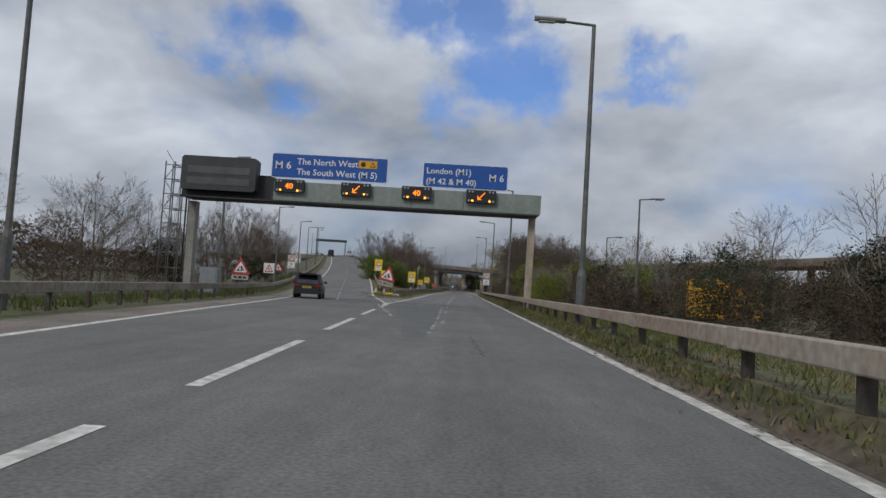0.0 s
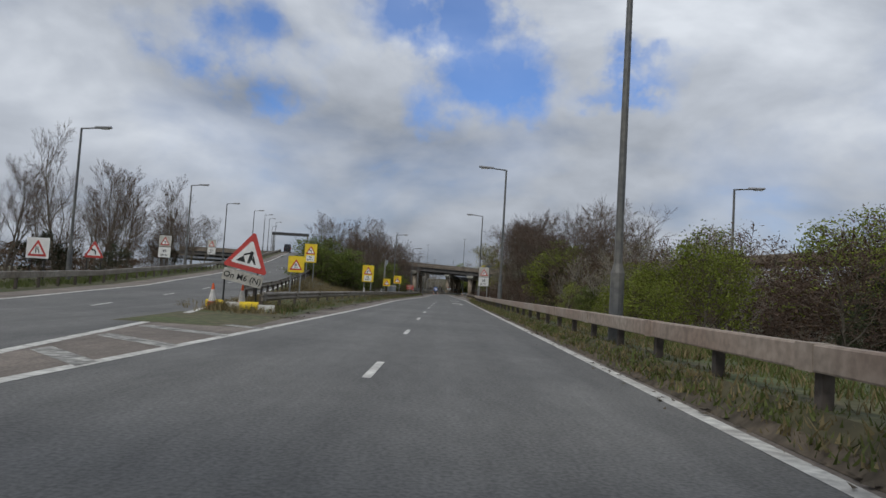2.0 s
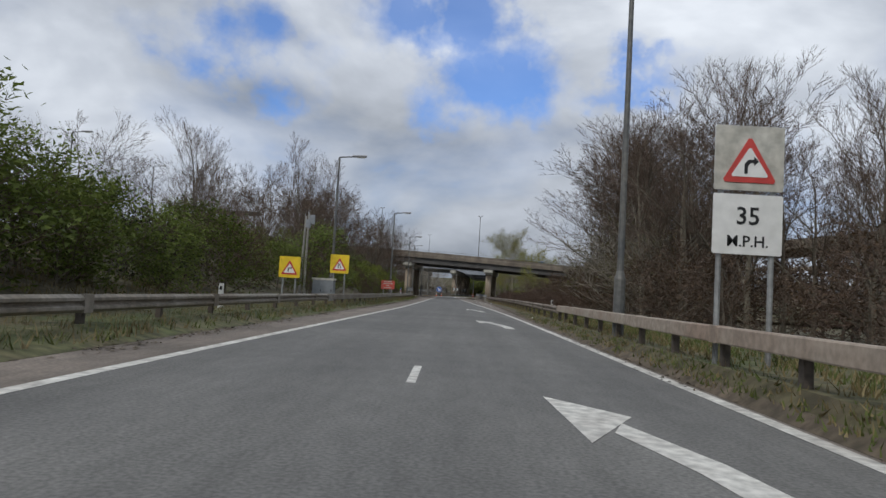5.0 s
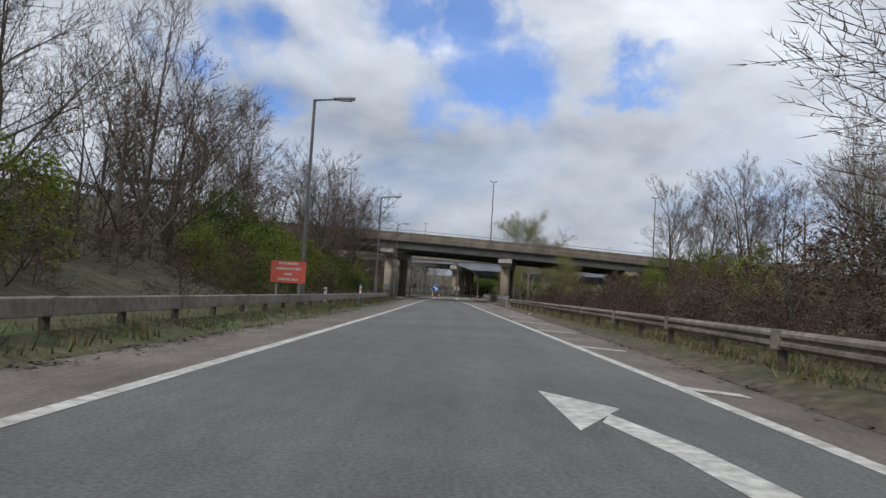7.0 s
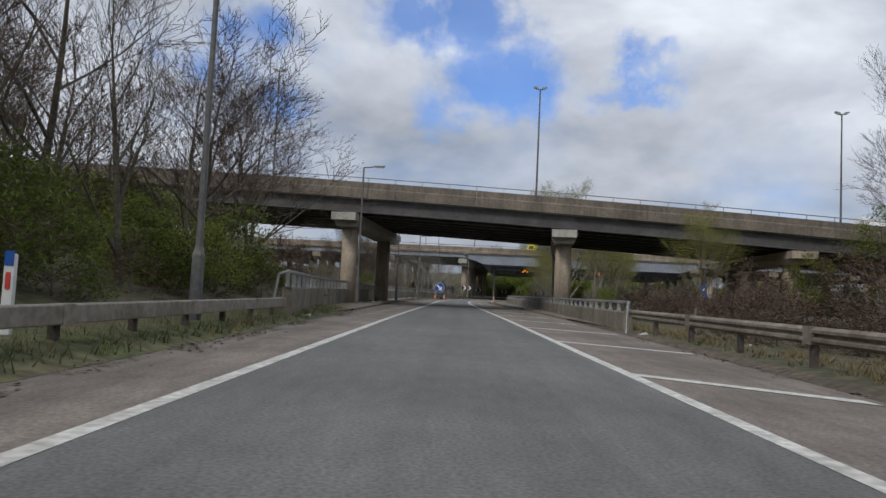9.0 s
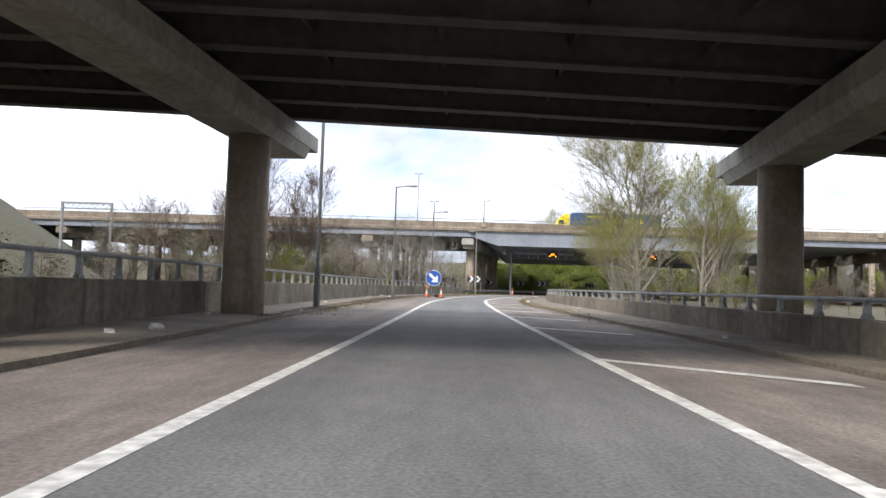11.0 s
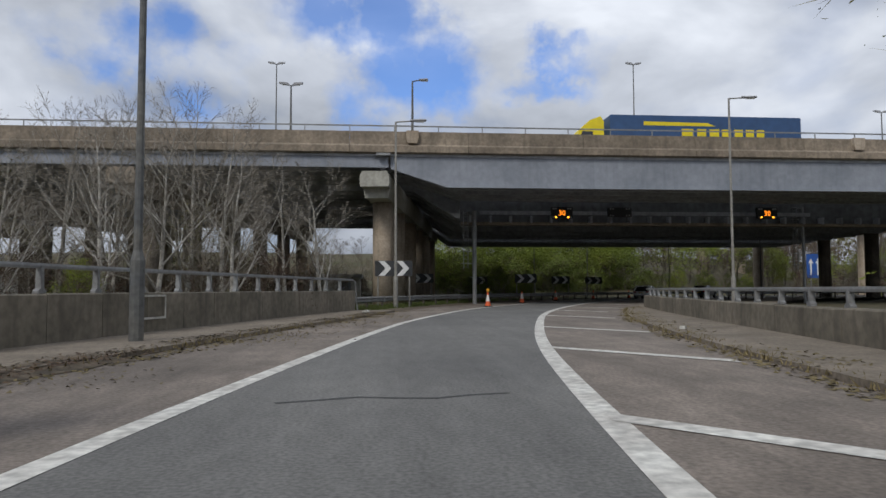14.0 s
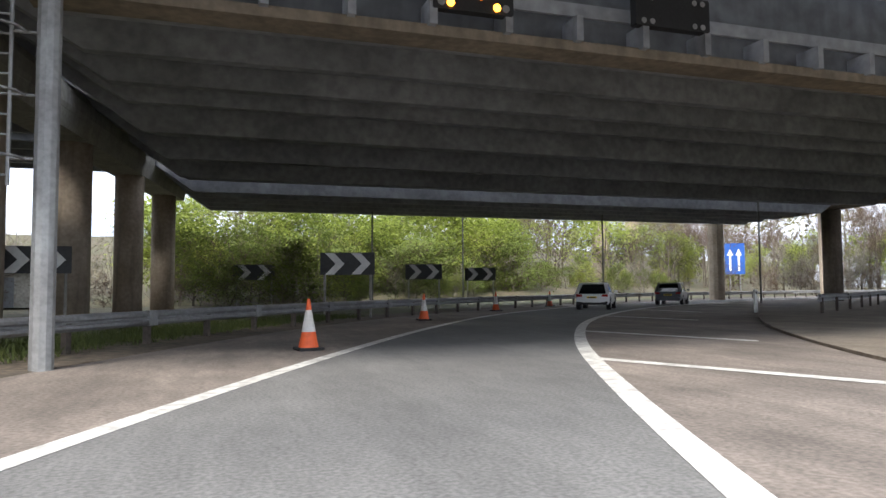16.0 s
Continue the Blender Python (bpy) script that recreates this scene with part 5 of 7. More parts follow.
s1 = big_sign(-11.2, -4.58, 6.80, 8.22)
writing("words", "M 6", 0.60, WHITE, s1, (-11.0, -0.195, 7.33))
writing("words", "The North West", 0.50, WHITE, s1, (-9.75, -0.195, 7.62))
writing("words", "The South West (M 5)", 0.50, WHITE, s1, (-9.75, -0.195, 7.03))
ys = part("yellow_patch", Shape().slab((-5.72, -0.2, 7.80), (1.05, 0.02, 0.44), 0.03), AMBER_BOARD, s1, "amber diversion symbol patch")
part("symbol", Shape().prism(disc(0.14, 16, -5.98, 7.80), -0.222, -0.212), SIGN_BLACK, ys)
part("symbol", Shape().prism([(-5.62, 7.66), (-5.28, 7.66), (-5.45, 7.95)], -0.222, -0.212), SIGN_BLACK, ys)
part("symbol_inside", Shape().prism([(-5.55, 7.70), (-5.35, 7.70), (-5.45, 7.87)], -0.23, -0.223), AMBER_BOARD, ys)
s2 = big_sign(-2.6, 2.2, 6.74, 8.14)
writing("words", "London (M1)", 0.48, WHITE, s2, (-2.4, -0.195, 7.52))
writing("words", "(M 42 & M 40)", 0.48, WHITE, s2, (-2.4, -0.195, 6.94))
writing("words", "M 6", 0.56, WHITE, s2, (1.12, -0.195, 7.25))


def matrix_signal(b, x, z, w, h, y, text, lit, depth=0.22):
    s = part("signal", Shape().slab((x, y, z), (w, depth, h), 0.03), BLACK, b, "black matrix signal with amber lamps")
    f = y - depth / 2 - 0.004
    for sx in (-1, 1):
        for sz in (-1, 1):
            on = lit and sz == -1
            for k in range(2):
                part("lamp", Shape().prism(disc(h * 0.085, 12, x + sx * (w * 0.40 - k * 0.15 * w * 0.75), z + sz * h * 0.36), f - 0.02, f), AMBER if on and k == 1 else LAMP_OFF, s)
    if text == "arrow":
        a = Shape()
        for p, q in (((0.30, 0.30), (-0.22, -0.22)), ((-0.24, -0.26), (-0.24, 0.06)), ((-0.26, -0.24), (0.06, -0.24))):
            d = (Vector(q) - Vector(p)).normalized() * 0.03
            nrm = Vector((-d.y, d.x))
            a.prism([(x + c.x * h * 1.0, z + c.y * h * 1.0) for c in (Vector(p) - nrm, Vector(q) - nrm, Vector(q) + nrm, Vector(p) + nrm)][::-1], f - 0.01, f)
        part("aspect", a, AMBER_TEXT, s, "amber arrow")
    elif text:
        writing("aspect", text, h * 0.62, AMBER_TEXT, s, (x, f - 0.003, z - h * 0.22), "CENTER", "amber digits")
    return s


for x, text in ((-10.08, "40"), (-6.3, "arrow"), (-2.87, "40"), (0.75, "arrow")):
    matrix_signal(gantry, x * 0.978, 6.235, 1.64, 0.70, -1.07, text, True)

signals = thing("lane_signals", "amber 30 mph signals fixed under the viaduct", "signal", at=(0, 357.0, 0))
matrix_signal(signals, 14.65, 7.27, 1.75, 0.95, -0.2, "30", True)
matrix_signal(signals, 19.45, 7.35, 1.95, 0.75, -0.2, "", False)
matrix_signal(signals, 32.0, 7.35, 1.75, 0.95, -0.2, "30", True)
part("mounting", Shape().box((22, 0.14, 7.3), (28, 0.08, 0.3)), STEEL_DARK, signals)

far_gantry = thing("sign_gantry", "distant dark gantry over the top of the climbing road", "gantry", at=(-49.5, 256, 10.4))
for x in (-5.2, 5.4):
    part("leg", Shape().box((x, 0, 2.6), (0.45, 0.45, 5.4)), GALV, far_gantry)
part("beam", Shape().slab((0.1, 0, 5.6), (11.4, 0.6, 0.9), 0.05), BEAM_UNDER, far_gantry)

truss = thing("sign_gantry", "light steel portal gantry standing behind the scrub", "gantry", at=(-41.9, 308.6, 0))
for x in (-2.7, 2.7):
    part("leg", Shape().box((x, 0, 4.4), (0.22, 0.22, 9.0)), GALV, truss)
part("beam", Shape().box((0, 0, 8.95), (5.6, 0.25, 0.2)).box((0, 0, 8.35), (5.6, 0.15, 0.12)), GALV, truss)
for k in range(8):
    part("brace", Shape().tube((-2.6 + 0.65 * k, 0, 8.35), (-1.95 + 0.65 * k, 0, 8.9), 0.03), GALV, truss)


def ladder_mast(at, tall, label, cage_low, pole_r=0.17):
    """A steel mast with a caged ladder."""
    b = thing("ladder_mast", label, "mast", "masts", at)
    part("mast", Shape().tube((0, 0, -0.2), (0, 0, tall), pole_r, pole_r, 12), GALV, b)
    for x in (-0.85, -0.5):
        part("stile", Shape().tube((x, 0, cage_low), (x, 0, tall), 0.03), GALV, b)
    z = cage_low + 0.15
    while z < tall:
        part("rung", Shape().tube((-0.85, 0, z), (-0.5, 0, z), 0.018), GALV, b)
        z += 0.3
    z = cage_low + 0.4
    while z < tall:
        ring = [(-0.68 + 0.38 * math.cos(w), -0.02 - 0.45 * math.sin(w), z) for w in (0, 0.6, 1.2, 1.9, 2.5, 3.14)]
        for p, q in zip(ring, ring[1:]):
            part("hoop", Shape().tube(p, q, 0.022, 0.022, 5), GALV, b)
        part("stay", Shape().tube((-0.5, 0, z), (0, 0, z), 0.025), GALV, b)
        z += 0.95
    return b


ladder_mast((7.3, 355.2, 0), 7.2, "steel mast with a caged ladder under the viaduct", 2.7)
ladder_mast((35.5, 357.4, 0), 8.0, "steel mast with a caged ladder at the far signals", 2.7, 0.12)

pylon = thing("electricity_pylon", "distant grey steel lattice electricity pylon", "pylon", at=(-144, 342, 0))
for sx in (-1, 1):
    for sy in (-1, 1):
        part("leg", Shape().tube((sx * 4.0, sy * 4.0, 0), (sx * 1.1, sy * 1.1, 27), 0.22, 0.16, 5).tube((sx * 1.1, sy * 1.1, 27), (sx * 0.2, sy * 0.2, 43.5), 0.16, 0.1, 5), GALV, pylon)
for k in range(9):
    a, c = 4.0 - 2.9 * k / 9, 4.0 - 2.9 * (k + 1) / 9
    part("brace", Shape().tube((-a, -a, 3 * k), (c, -c, 3 * k + 3), 0.1, 0.1, 4).tube((a, -a, 3 * k), (-c, -c, 3 * k + 3), 0.1, 0.1, 4), GALV, pylon)
for z, reach in ((27, 8.5), (33, 7.0), (38.5, 5.5)):
    for sx in (-1, 1):
        part("cross_arm", Shape().tube((sx * 0.7, 0, z), (sx * reach, 0, z + 0.4), 0.14, 0.08, 5).tube((sx * 0.6, 0, z + 1.8), (sx * reach, 0, z + 0.4), 0.1, 0.08, 5), GALV, pylon)

# ---- verge furniture ----
cab = thing("roadside_cabinet", "pale grey steel roadside cabinet behind the barrier", "cabinet", at=(-8.25, 145.4, 0.1))
part("body", Shape().slab((0, 0, 0.72), (1.25, 0.7, 1.3), 0.02), CABINET, cab)
part("roof", Shape().slab((0, 0, 1.42), (1.36, 0.82, 0.12), 0.05), WHITE_DIRTY, cab)
for x in (-0.31, 0.31):
    dr = part("door", Shape().slab((x, -0.36, 0.72), (0.59, 0.03, 1.2), 0.01), CABINET, cab)
    part("handle", Shape().box((x + 0.2, -0.39, 0.75), (0.04, 0.03, 0.14)), BLACK, dr)
eye = thing("camera_pole", "pale steel pole carrying a small grey box", "pole", at=(-9.4, 145.2, 0.1))
part("shaft", Shape().tube((0, 0, -0.2), (0, 0, 5.4), 0.075, 0.06, 12), POLE_PALE, eye)
part("base", Shape().tube((0, 0, -0.2), (0, 0, 0.75), 0.11, 0.11, 12), POLE_PALE, eye)
part("box", Shape().slab((0.22, 0, 4.95), (0.28, 0.25, 0.55), 0.02), CABINET, eye)
cab2 = thing("roadside_cabinet", "small grey cabinet beside the gantry leg", "cabinet", at=(-14.5, 39.6, 0))
part("body", Shape().slab((0, 0, 0.75), (1.0, 0.6, 1.5), 0.02), CABINET, cab2)
part("door", Shape().slab((0, -0.315, 0.75), (0.85, 0.03, 1.35), 0.01), CABINET, cab2)
campole = thing("camera_pole", "leaning pale pole with a small equipment box", "pole", at=(-9.55, 144.6, 0))
part("pole", Shape().tube((0, 0, -0.2), (0.12, 0, 5.2), 0.075, 0.06, 10), POLE_PALE, campole)
part("foot", Shape().tube((0, 0, -0.2), (0.02, 0, 0.75), 0.12, 0.12, 10), POLE_PALE, campole)
part("box", Shape().slab((0.27, 0, 4.75), (0.24, 0.2, 0.5), 0.02), CABINET, campole)


def marker(at, label, tall=0.95, blue=False):
    b = thing("marker_post", label, "marker post", "marker posts", at, random.uniform(-8, 8))
    part("post", Shape().slab((0, 0, tall / 2 - 0.1), (0.14, 0.10, tall + 0.1), 0.02), WHITE, b)
    if blue:
        part("panel", Shape().slab((0, -0.056, tall - 0.12), (0.13, 0.01, 0.22), 0.01), BLUE, b)
        part("reflector", Shape().slab((0, -0.056, tall - 0.45), (0.07, 0.01, 0.25), 0.01), RED, b)
    else:
        part("reflector", Shape().slab((0, -0.056, tall - 0.2), (0.08, 0.01, 0.12), 0.01), SIGN_BLACK, b)
    return b


marker((-7.6, 200.5, 0.12), "white marker post with a blue panel behind the barrier", 1.35, True)
marker((-8.0, 108.0, 0.12), "small white marker post behind the barrier")
marker((-8.0, 126.0, 0.12), "small white marker post behind the barrier")
marker((7.3, 158.0, 0.0), "soiled white marker post among brambles", 1.1)
marker((-7.7, 186.0, 0.12), "small white marker post behind the barrier")
marker((33.0, 369.5, 0.1), "small white marker post on the inside of the bend", 1.0)

lane_sign = thing("lane_sign", "blue lane sign with white arrows on a pole", "road sign", at=(83, 429, 0), turn=-30)
posts(lane_sign, (-0.7, 0.7), 7.0, 0.09)
fs = part("face", Shape().slab((0, 0, 5.4), (2.8, 0.06, 4.6), 0.1), BLUE, lane_sign)
for x in (-0.65, 0.55):
    part("arrow", Shape().prism([(x - 0.14, 3.6), (x + 0.14, 3.6), (x + 0.14, 5.9), (x + 0.45, 5.9), (x, 6.9), (x - 0.45, 5.9), (x - 0.14, 5.9)], -0.045, -0.032), WHITE, fs)
for x, y in ((20.5, 394), (38.0, 391), (47, 384.5), (29, 398)):
    pole = thing("slim_pole", "slim dark pole standing beyond the viaduct", "pole", "slim poles", (x, y, 0))
    part("pole", Shape().tube((0, 0, -0.2), (0, 0, 8.5), 0.07, 0.06, 8), POLE, pole)
for x, y in ((62.4, 432.5), (78.9, 449.6)):
    col = thing("far_column", "tall buff concrete column of a distant viaduct", "column", "far columns", (x, y, 0))
    part("shaft", Shape().tube((0, 0, -0.3), (0, 0, 19), 1.25, 1.25, 24), CONCRETE, col)

# ---- far viaducts ----
side_deck = thing("viaduct", "distant concrete viaduct on columns beyond the hedge", "bridge", "bridges")
run = [(64, -60), (60, 20), (54, 90), (46, 150), (40, 200)]
rise = curve([(x, y, 7.2 + 0.012 * max(0, y)) for x, y in run], 6.0)
part("deck", Shape().sweep(rise, [(-4.5, -1.1), (4.5, -1.1), (4.6, -0.5), (4.6, 0.0), (4.35, 0.0), (4.3, -0.4), (-4.3, -0.4), (-4.35, 0.0), (-4.6, 0.0), (-4.6, -0.5)]), CONCRETE_DARK, side_deck)
for p in rise[1::3]:
    part("column", Shape().tube((p[0], p[1], -0.2), (p[0], p[1], p[2] - 1.0), 0.55, 0.55, 12), CONCRETE_DARK, side_deck)
high_deck = thing("viaduct", "far curved link road rising beyond the motorway viaduct", "bridge", "bridges")
rise = curve([(44, 392, 12.5), (70, 405, 14.5), (110, 408, 18), (170, 395, 22)], 6.0)
part("deck", Shape().sweep(rise, [(-4.5, -1.3), (4.5, -1.3), (4.6, -0.5), (4.6, 0.0), (4.35, 0.0), (4.3, -0.4), (-4.3, -0.4), (-4.35, 0.0), (-4.6, 0.0), (-4.6, -0.5)]), CONCRETE, high_deck)
for p in rise[2::4]:
    part("column", Shape().tube((p[0], p[1], -0.2), (p[0], p[1], p[2] - 1.2), 0.7, 0.7, 12), CONCRETE, high_deck)


for x, y, w, h in ((-34, 398, 26, 3.6), (-62, 402, 20, 4.4), (-9, 401, 12, 2.8)):
    shed = thing("warehouse", "long low pale metal warehouse beyond the viaduct", "building", "warehouses", (x, y, 0))
    part("wall", Shape().slab((0, 4, h / 2), (w, 8, h), 0.05), WHITE_DIRTY, shed)
    part("roof", Shape().prism([(-w / 2 - 0.3, h), (w / 2 + 0.3, h), (w / 2 + 0.3, h + 0.5), (-w / 2 - 0.3, h + 0.5)], -0.3, 8.3), GALV, shed)
    for k in range(int(w / 4)):
        part("door", Shape().slab((-w / 2 + 2 + 4 * k, -0.02, 1.1), (1.4, 0.05, 2.2), 0.02), CABINET, shed)


# ---- vehicles ----
def car(at, turn, paint, long, wide, high, label, sporty=False):
    """A hatchback, its tail towards -y."""
    b = thing("car", label, "car", "cars", at, turn)
    w = wide / 2
    hy = long / 2
    low, belt = 0.28, high * 0.63
    # cross-sections from tail to nose: y, half width low, belt height, half width belt
    secs = [(-hy, 0.86, belt * 0.80), (-hy + 0.06, 0.93, belt * 0.90), (-hy + 0.28, 0.98, belt * 1.0), (-hy + 0.9, 1.0, belt * 1.02), (0.0, 1.0, belt), (hy - 1.3, 0.99, belt * 0.96), (hy - 0.7, 0.95, belt * 0.86), (hy - 0.2, 0.86, belt * 0.72), (hy, 0.72, belt * 0.60)]
    sh = Shape()
    k = 10
    for y, f, top in secs:
        h = w * f
        half = [(0, low), (h * 0.9, low), (h, low + 0.14), (h, (low + top) / 2), (h * 0.985, top - 0.10), (h * 0.9, top)]
        ring = half + [(-x, z) for x, z in reversed(half[1:])]
        sh.v += [(x, y, z) for x, z in ring]
        k = len(ring)
    for i in range(len(secs) - 1):
        for j in range(k):
            sh.f.append((i * k + j, i * k + (j + 1) % k, (i + 1) * k + (j + 1) % k, (i + 1) * k + j))
    sh.f += [tuple(range(k)), tuple(range(len(secs) * k - 1, (len(secs) - 1) * k - 1, -1))]
    part("body", sh, paint, b, smooth=False)

    def cabin(scale, lift, mat, name, ys):
        c = Shape()
        rows = [(ys[0], belt * 0.98, 0.90), (ys[1], high - 0.07, 0.70), (ys[2], high, 0.74), (ys[3], high - 0.05, 0.74), (ys[4], belt * 0.97, 0.88)]
        tops = [(y, z, f) for y, z, f in rows]
        base = belt * 0.95
        n = 0
        for y, z, f in tops:
            h = w * f * scale
            c.v += [(-w * 0.93 * scale, y, base), (-h, y, z + lift), (h, y, z + lift), (w * 0.93 * scale, y, base)]
        for i in range(4):
            for j in range(3):
                c.f.append((i * 4 + j, i * 4 + j + 1, i * 4 + j + 5, i * 4 + j + 4))
        c.f += [(3, 2, 1, 0), (16, 17, 18, 19)]
        return part(name, c, mat, b)

    ys = (-hy + 0.12, -hy + 0.62, -0.25, 0.55, hy - 1.05)
    cabin(1.0, -0.035, CAR_GLASS, "glasshouse", ys)
    # roof skin and pillars
    part("roof", Shape().prism([(-w * 0.70, high - 0.06), (w * 0.70, high - 0.06), (w * 0.62, high), (-w * 0.62, high)], ys[1] - 0.12, ys[3]), paint, b)
    for s in (-1, 1):
        part("rear_pillar", Shape().sweep([(s * w * 0.90, ys[0] + 0.02, belt * 0.96), (s * w * 0.72, ys[1] + 0.02, high - 0.08)], [(-0.09, -0.06), (0.09, -0.06), (0.09, 0.06), (-0.09, 0.06)]), paint, b)
        part("side_pillar", Shape().sweep([(s * w * 0.925, 0.1, belt * 0.95), (s * w * 0.755, 0.1 + 0.02, high - 0.05)], [(-0.05, -0.03), (0.05, -0.03), (0.05, 0.03), (-0.05, 0.03)]), CAR_BLACK, b)
        part("door_mirror", Shape().slab((s * (w + 0.08), hy - 1.45, belt + 0.05), (0.2, 0.12, 0.14), 0.03), paint, b)
        part("tail_lamp", Shape().prism([(s * w * 0.55, belt * 0.78), (s * w * 0.90, belt * 0.76), (s * w * 0.93, belt * 0.92), (s * w * 0.60, belt * 0.90)][:: s], -hy - 0.02, -hy + 0.3), TAIL, b, "red tail lamp")
        for y in (-hy + 0.78, hy - 0.85):
            whl = part("wheel", Shape().tube((s * (w - 0.21), y, 0.315), (s * (w + 0.01), y, 0.315), 0.315, 0.305, 22), RUBBER, b)
            part("rim", Shape().tube((s * (w - 0.02), y, 0.315), (s * (w + 0.018), y, 0.315), 0.20, 0.19, 14), ALLOY, whl)
            part("arch", Shape().tube((s * (w - 0.20), y, 0.34), (s * (w + 0.004), y, 0.34), 0.37, 0.37, 22), CAR_BLACK, b)
    part("bumper", Shape().prism([(-w * 0.88, 0.28), (w * 0.88, 0.28), (w * 0.90, 0.50), (w * 0.6, 0.58), (-w * 0.6, 0.58), (-w * 0.90, 0.50)], -hy - 0.05, -hy + 0.25), CAR_BLACK if sporty else paint, b)
    if sporty:
        part("bumper_skin", Shape().prism([(-w * 0.9, 0.46), (-w * 0.5, 0.40), (w * 0.5, 0.40), (w * 0.9, 0.46), (w * 0.9, 0.62), (-w * 0.9, 0.62)], -hy - 0.065, -hy + 0.2), paint, b)
    plate = part("number_plate", Shape().slab((0, -hy - 0.03 if not sporty else -hy - 0.03, belt * 0.72), (0.52, 0.05, 0.12), 0.01), PLATE, b, "yellow plate with dark bars")
    part("bar", Shape().box((0, -hy - 0.06, belt * 0.72), (0.42, 0.006, 0.05)), SIGN_BLACK, plate)
    part("spoiler", Shape().prism([(-w * 0.66, high - 0.09), (w * 0.66, high - 0.09), (w * 0.62, high - 0.03), (-w * 0.62, high - 0.03)], ys[1] - 0.28, ys[1]), paint, b)
    part("wiper", Shape().tube((0, ys[0] + 0.05, belt + 0.06), (0.3, ys[0] + 0.12, belt + 0.16), 0.012), CAR_BLACK, b)
    return b


car((-9.55, 43.5, 0.0), 7, CAR_GREY, 3.75, 1.69, 1.52, "small dark grey hatchback on the fork of the road")
car((29.8, 378.0, 0.0), -37, CAR_WHITE, 4.3, 1.79, 1.45, "white hatchback with a black lower bumper on the bend", True)
car((40.0, 385.2, 0.0), -44, CAR_SILVER, 4.3, 1.8, 1.50, "grey hatchback ahead of the white car on the bend")


def van(at, turn, paint, label, long=5.0, wide=1.95, high=2.3):
    b = thing("van", label, "van", "vans", at, turn)
    part("body", Shape().prism([(-wide / 2, 0.35), (wide / 2, 0.35), (wide / 2, 1.4), (wide * 0.43, high - 0.06), (wide * 0.36, high), (-wide * 0.36, high), (-wide * 0.43, high - 0.06), (-wide / 2, 1.4)], -long / 2, long / 2), paint, b)
    for s in (-1, 1):
        part("rear_window", Shape().prism([(s * 0.07, 1.35), (s * 0.75, 1.35), (s * 0.68, 1.95), (s * 0.07, 1.95)][:: s], -long / 2 - 0.012, -long / 2), CAR_GLASS, b)
        part("tail_lamp", Shape().slab((s * wide * 0.46, -long / 2, 1.1), (0.13, 0.04, 0.5), 0.02), TAIL, b)
        for y in (-long * 0.3, long * 0.32):
            part("wheel", Shape().tube((s * (wide / 2 - 0.22), y, 0.33), (s * wide / 2, y, 0.33), 0.33, 0.33, 18), RUBBER, b)
    return b


van((-45.5, 236, climb(236)), 13, CAR_GREY, "dark van near the top of the climbing road")
van((-43.6, 262, climb(262)), 14, CAR_WHITE, "pale van beyond the crest of the climbing road")

van((32.5, 245.5, deck1(32.5) - 1.0), 90, CAR_WHITE, "white van driving over the flyover")

lorry = thing("lorry", "blue articulated lorry with a yellow cab on the viaduct", "lorry", at=(21.15, 353.2, 10.45))
tr = part("trailer", Shape().slab((3.5, 0, 2.35), (15.0, 2.5, 2.75), 0.06), LORRY_BLUE, lorry)
part("trailer_stripe", Shape().prism([(-1.4, 2.95), (4.2, 2.95), (3.6, 3.2), (-1.4, 3.25)], -1.266, -1.252), LORRY_YELLOW, tr, "yellow stripe on the trailer side")
for x, w in ((2.0, 0.9), (3.1, 0.7), (4.1, 0.75), (5.05, 0.7), (6.0, 0.7), (6.9, 0.65), (7.75, 0.6)):
    part("lettering_bar", Shape().box((x, -1.26, 2.45), (w, 0.014, 0.55)), LORRY_YELLOW, tr)
part("cab", Shape().prism([(-6.5, 0.6), (-4.45, 0.6), (-4.45, 3.2), (-4.7, 3.6), (-5.5, 3.3), (-6.35, 2.5), (-6.5, 1.6)], -1.2, 1.2), LORRY_YELLOW, lorry, "yellow cab with a roof deflector")
part("cab_window", Shape().prism([(-6.25, 1.75), (-5.3, 1.75), (-5.3, 2.45), (-6.15, 2.45)], -1.215, -1.2), CAR_GLASS, lorry)
part("chassis", Shape().box((2.2, 0, 0.8), (17.3, 1.0, 0.3)), BLACK, lorry)
for x in (-5.6, -3.3, 7.0, 8.3, 9.6):
    part("wheel", Shape().tube((x, -1.2, 0.5), (x, 1.2, 0.5), 0.5, 0.5, 18), RUBBER, lorry)
lorry2 = thing("lorry", "long pale grey lorry trailer on the viaduct", "lorry", at=(62, 356, 10.2))
part("trailer", Shape().slab((0, 0, 2.3), (13.5, 2.5, 2.7), 0.06), WHITE, lorry2)
part("cab", Shape().slab((-8.2, 0, 2.0), (2.0, 2.4, 2.8), 0.2), WHITE, lorry2)
for x in (-8.2, -5.6, 4.5, 5.8):
    part("wheel", Shape().tube((x, -1.2, 0.5), (x, 1.2, 0.5), 0.5, 0.5, 14), RUBBER, lorry2)


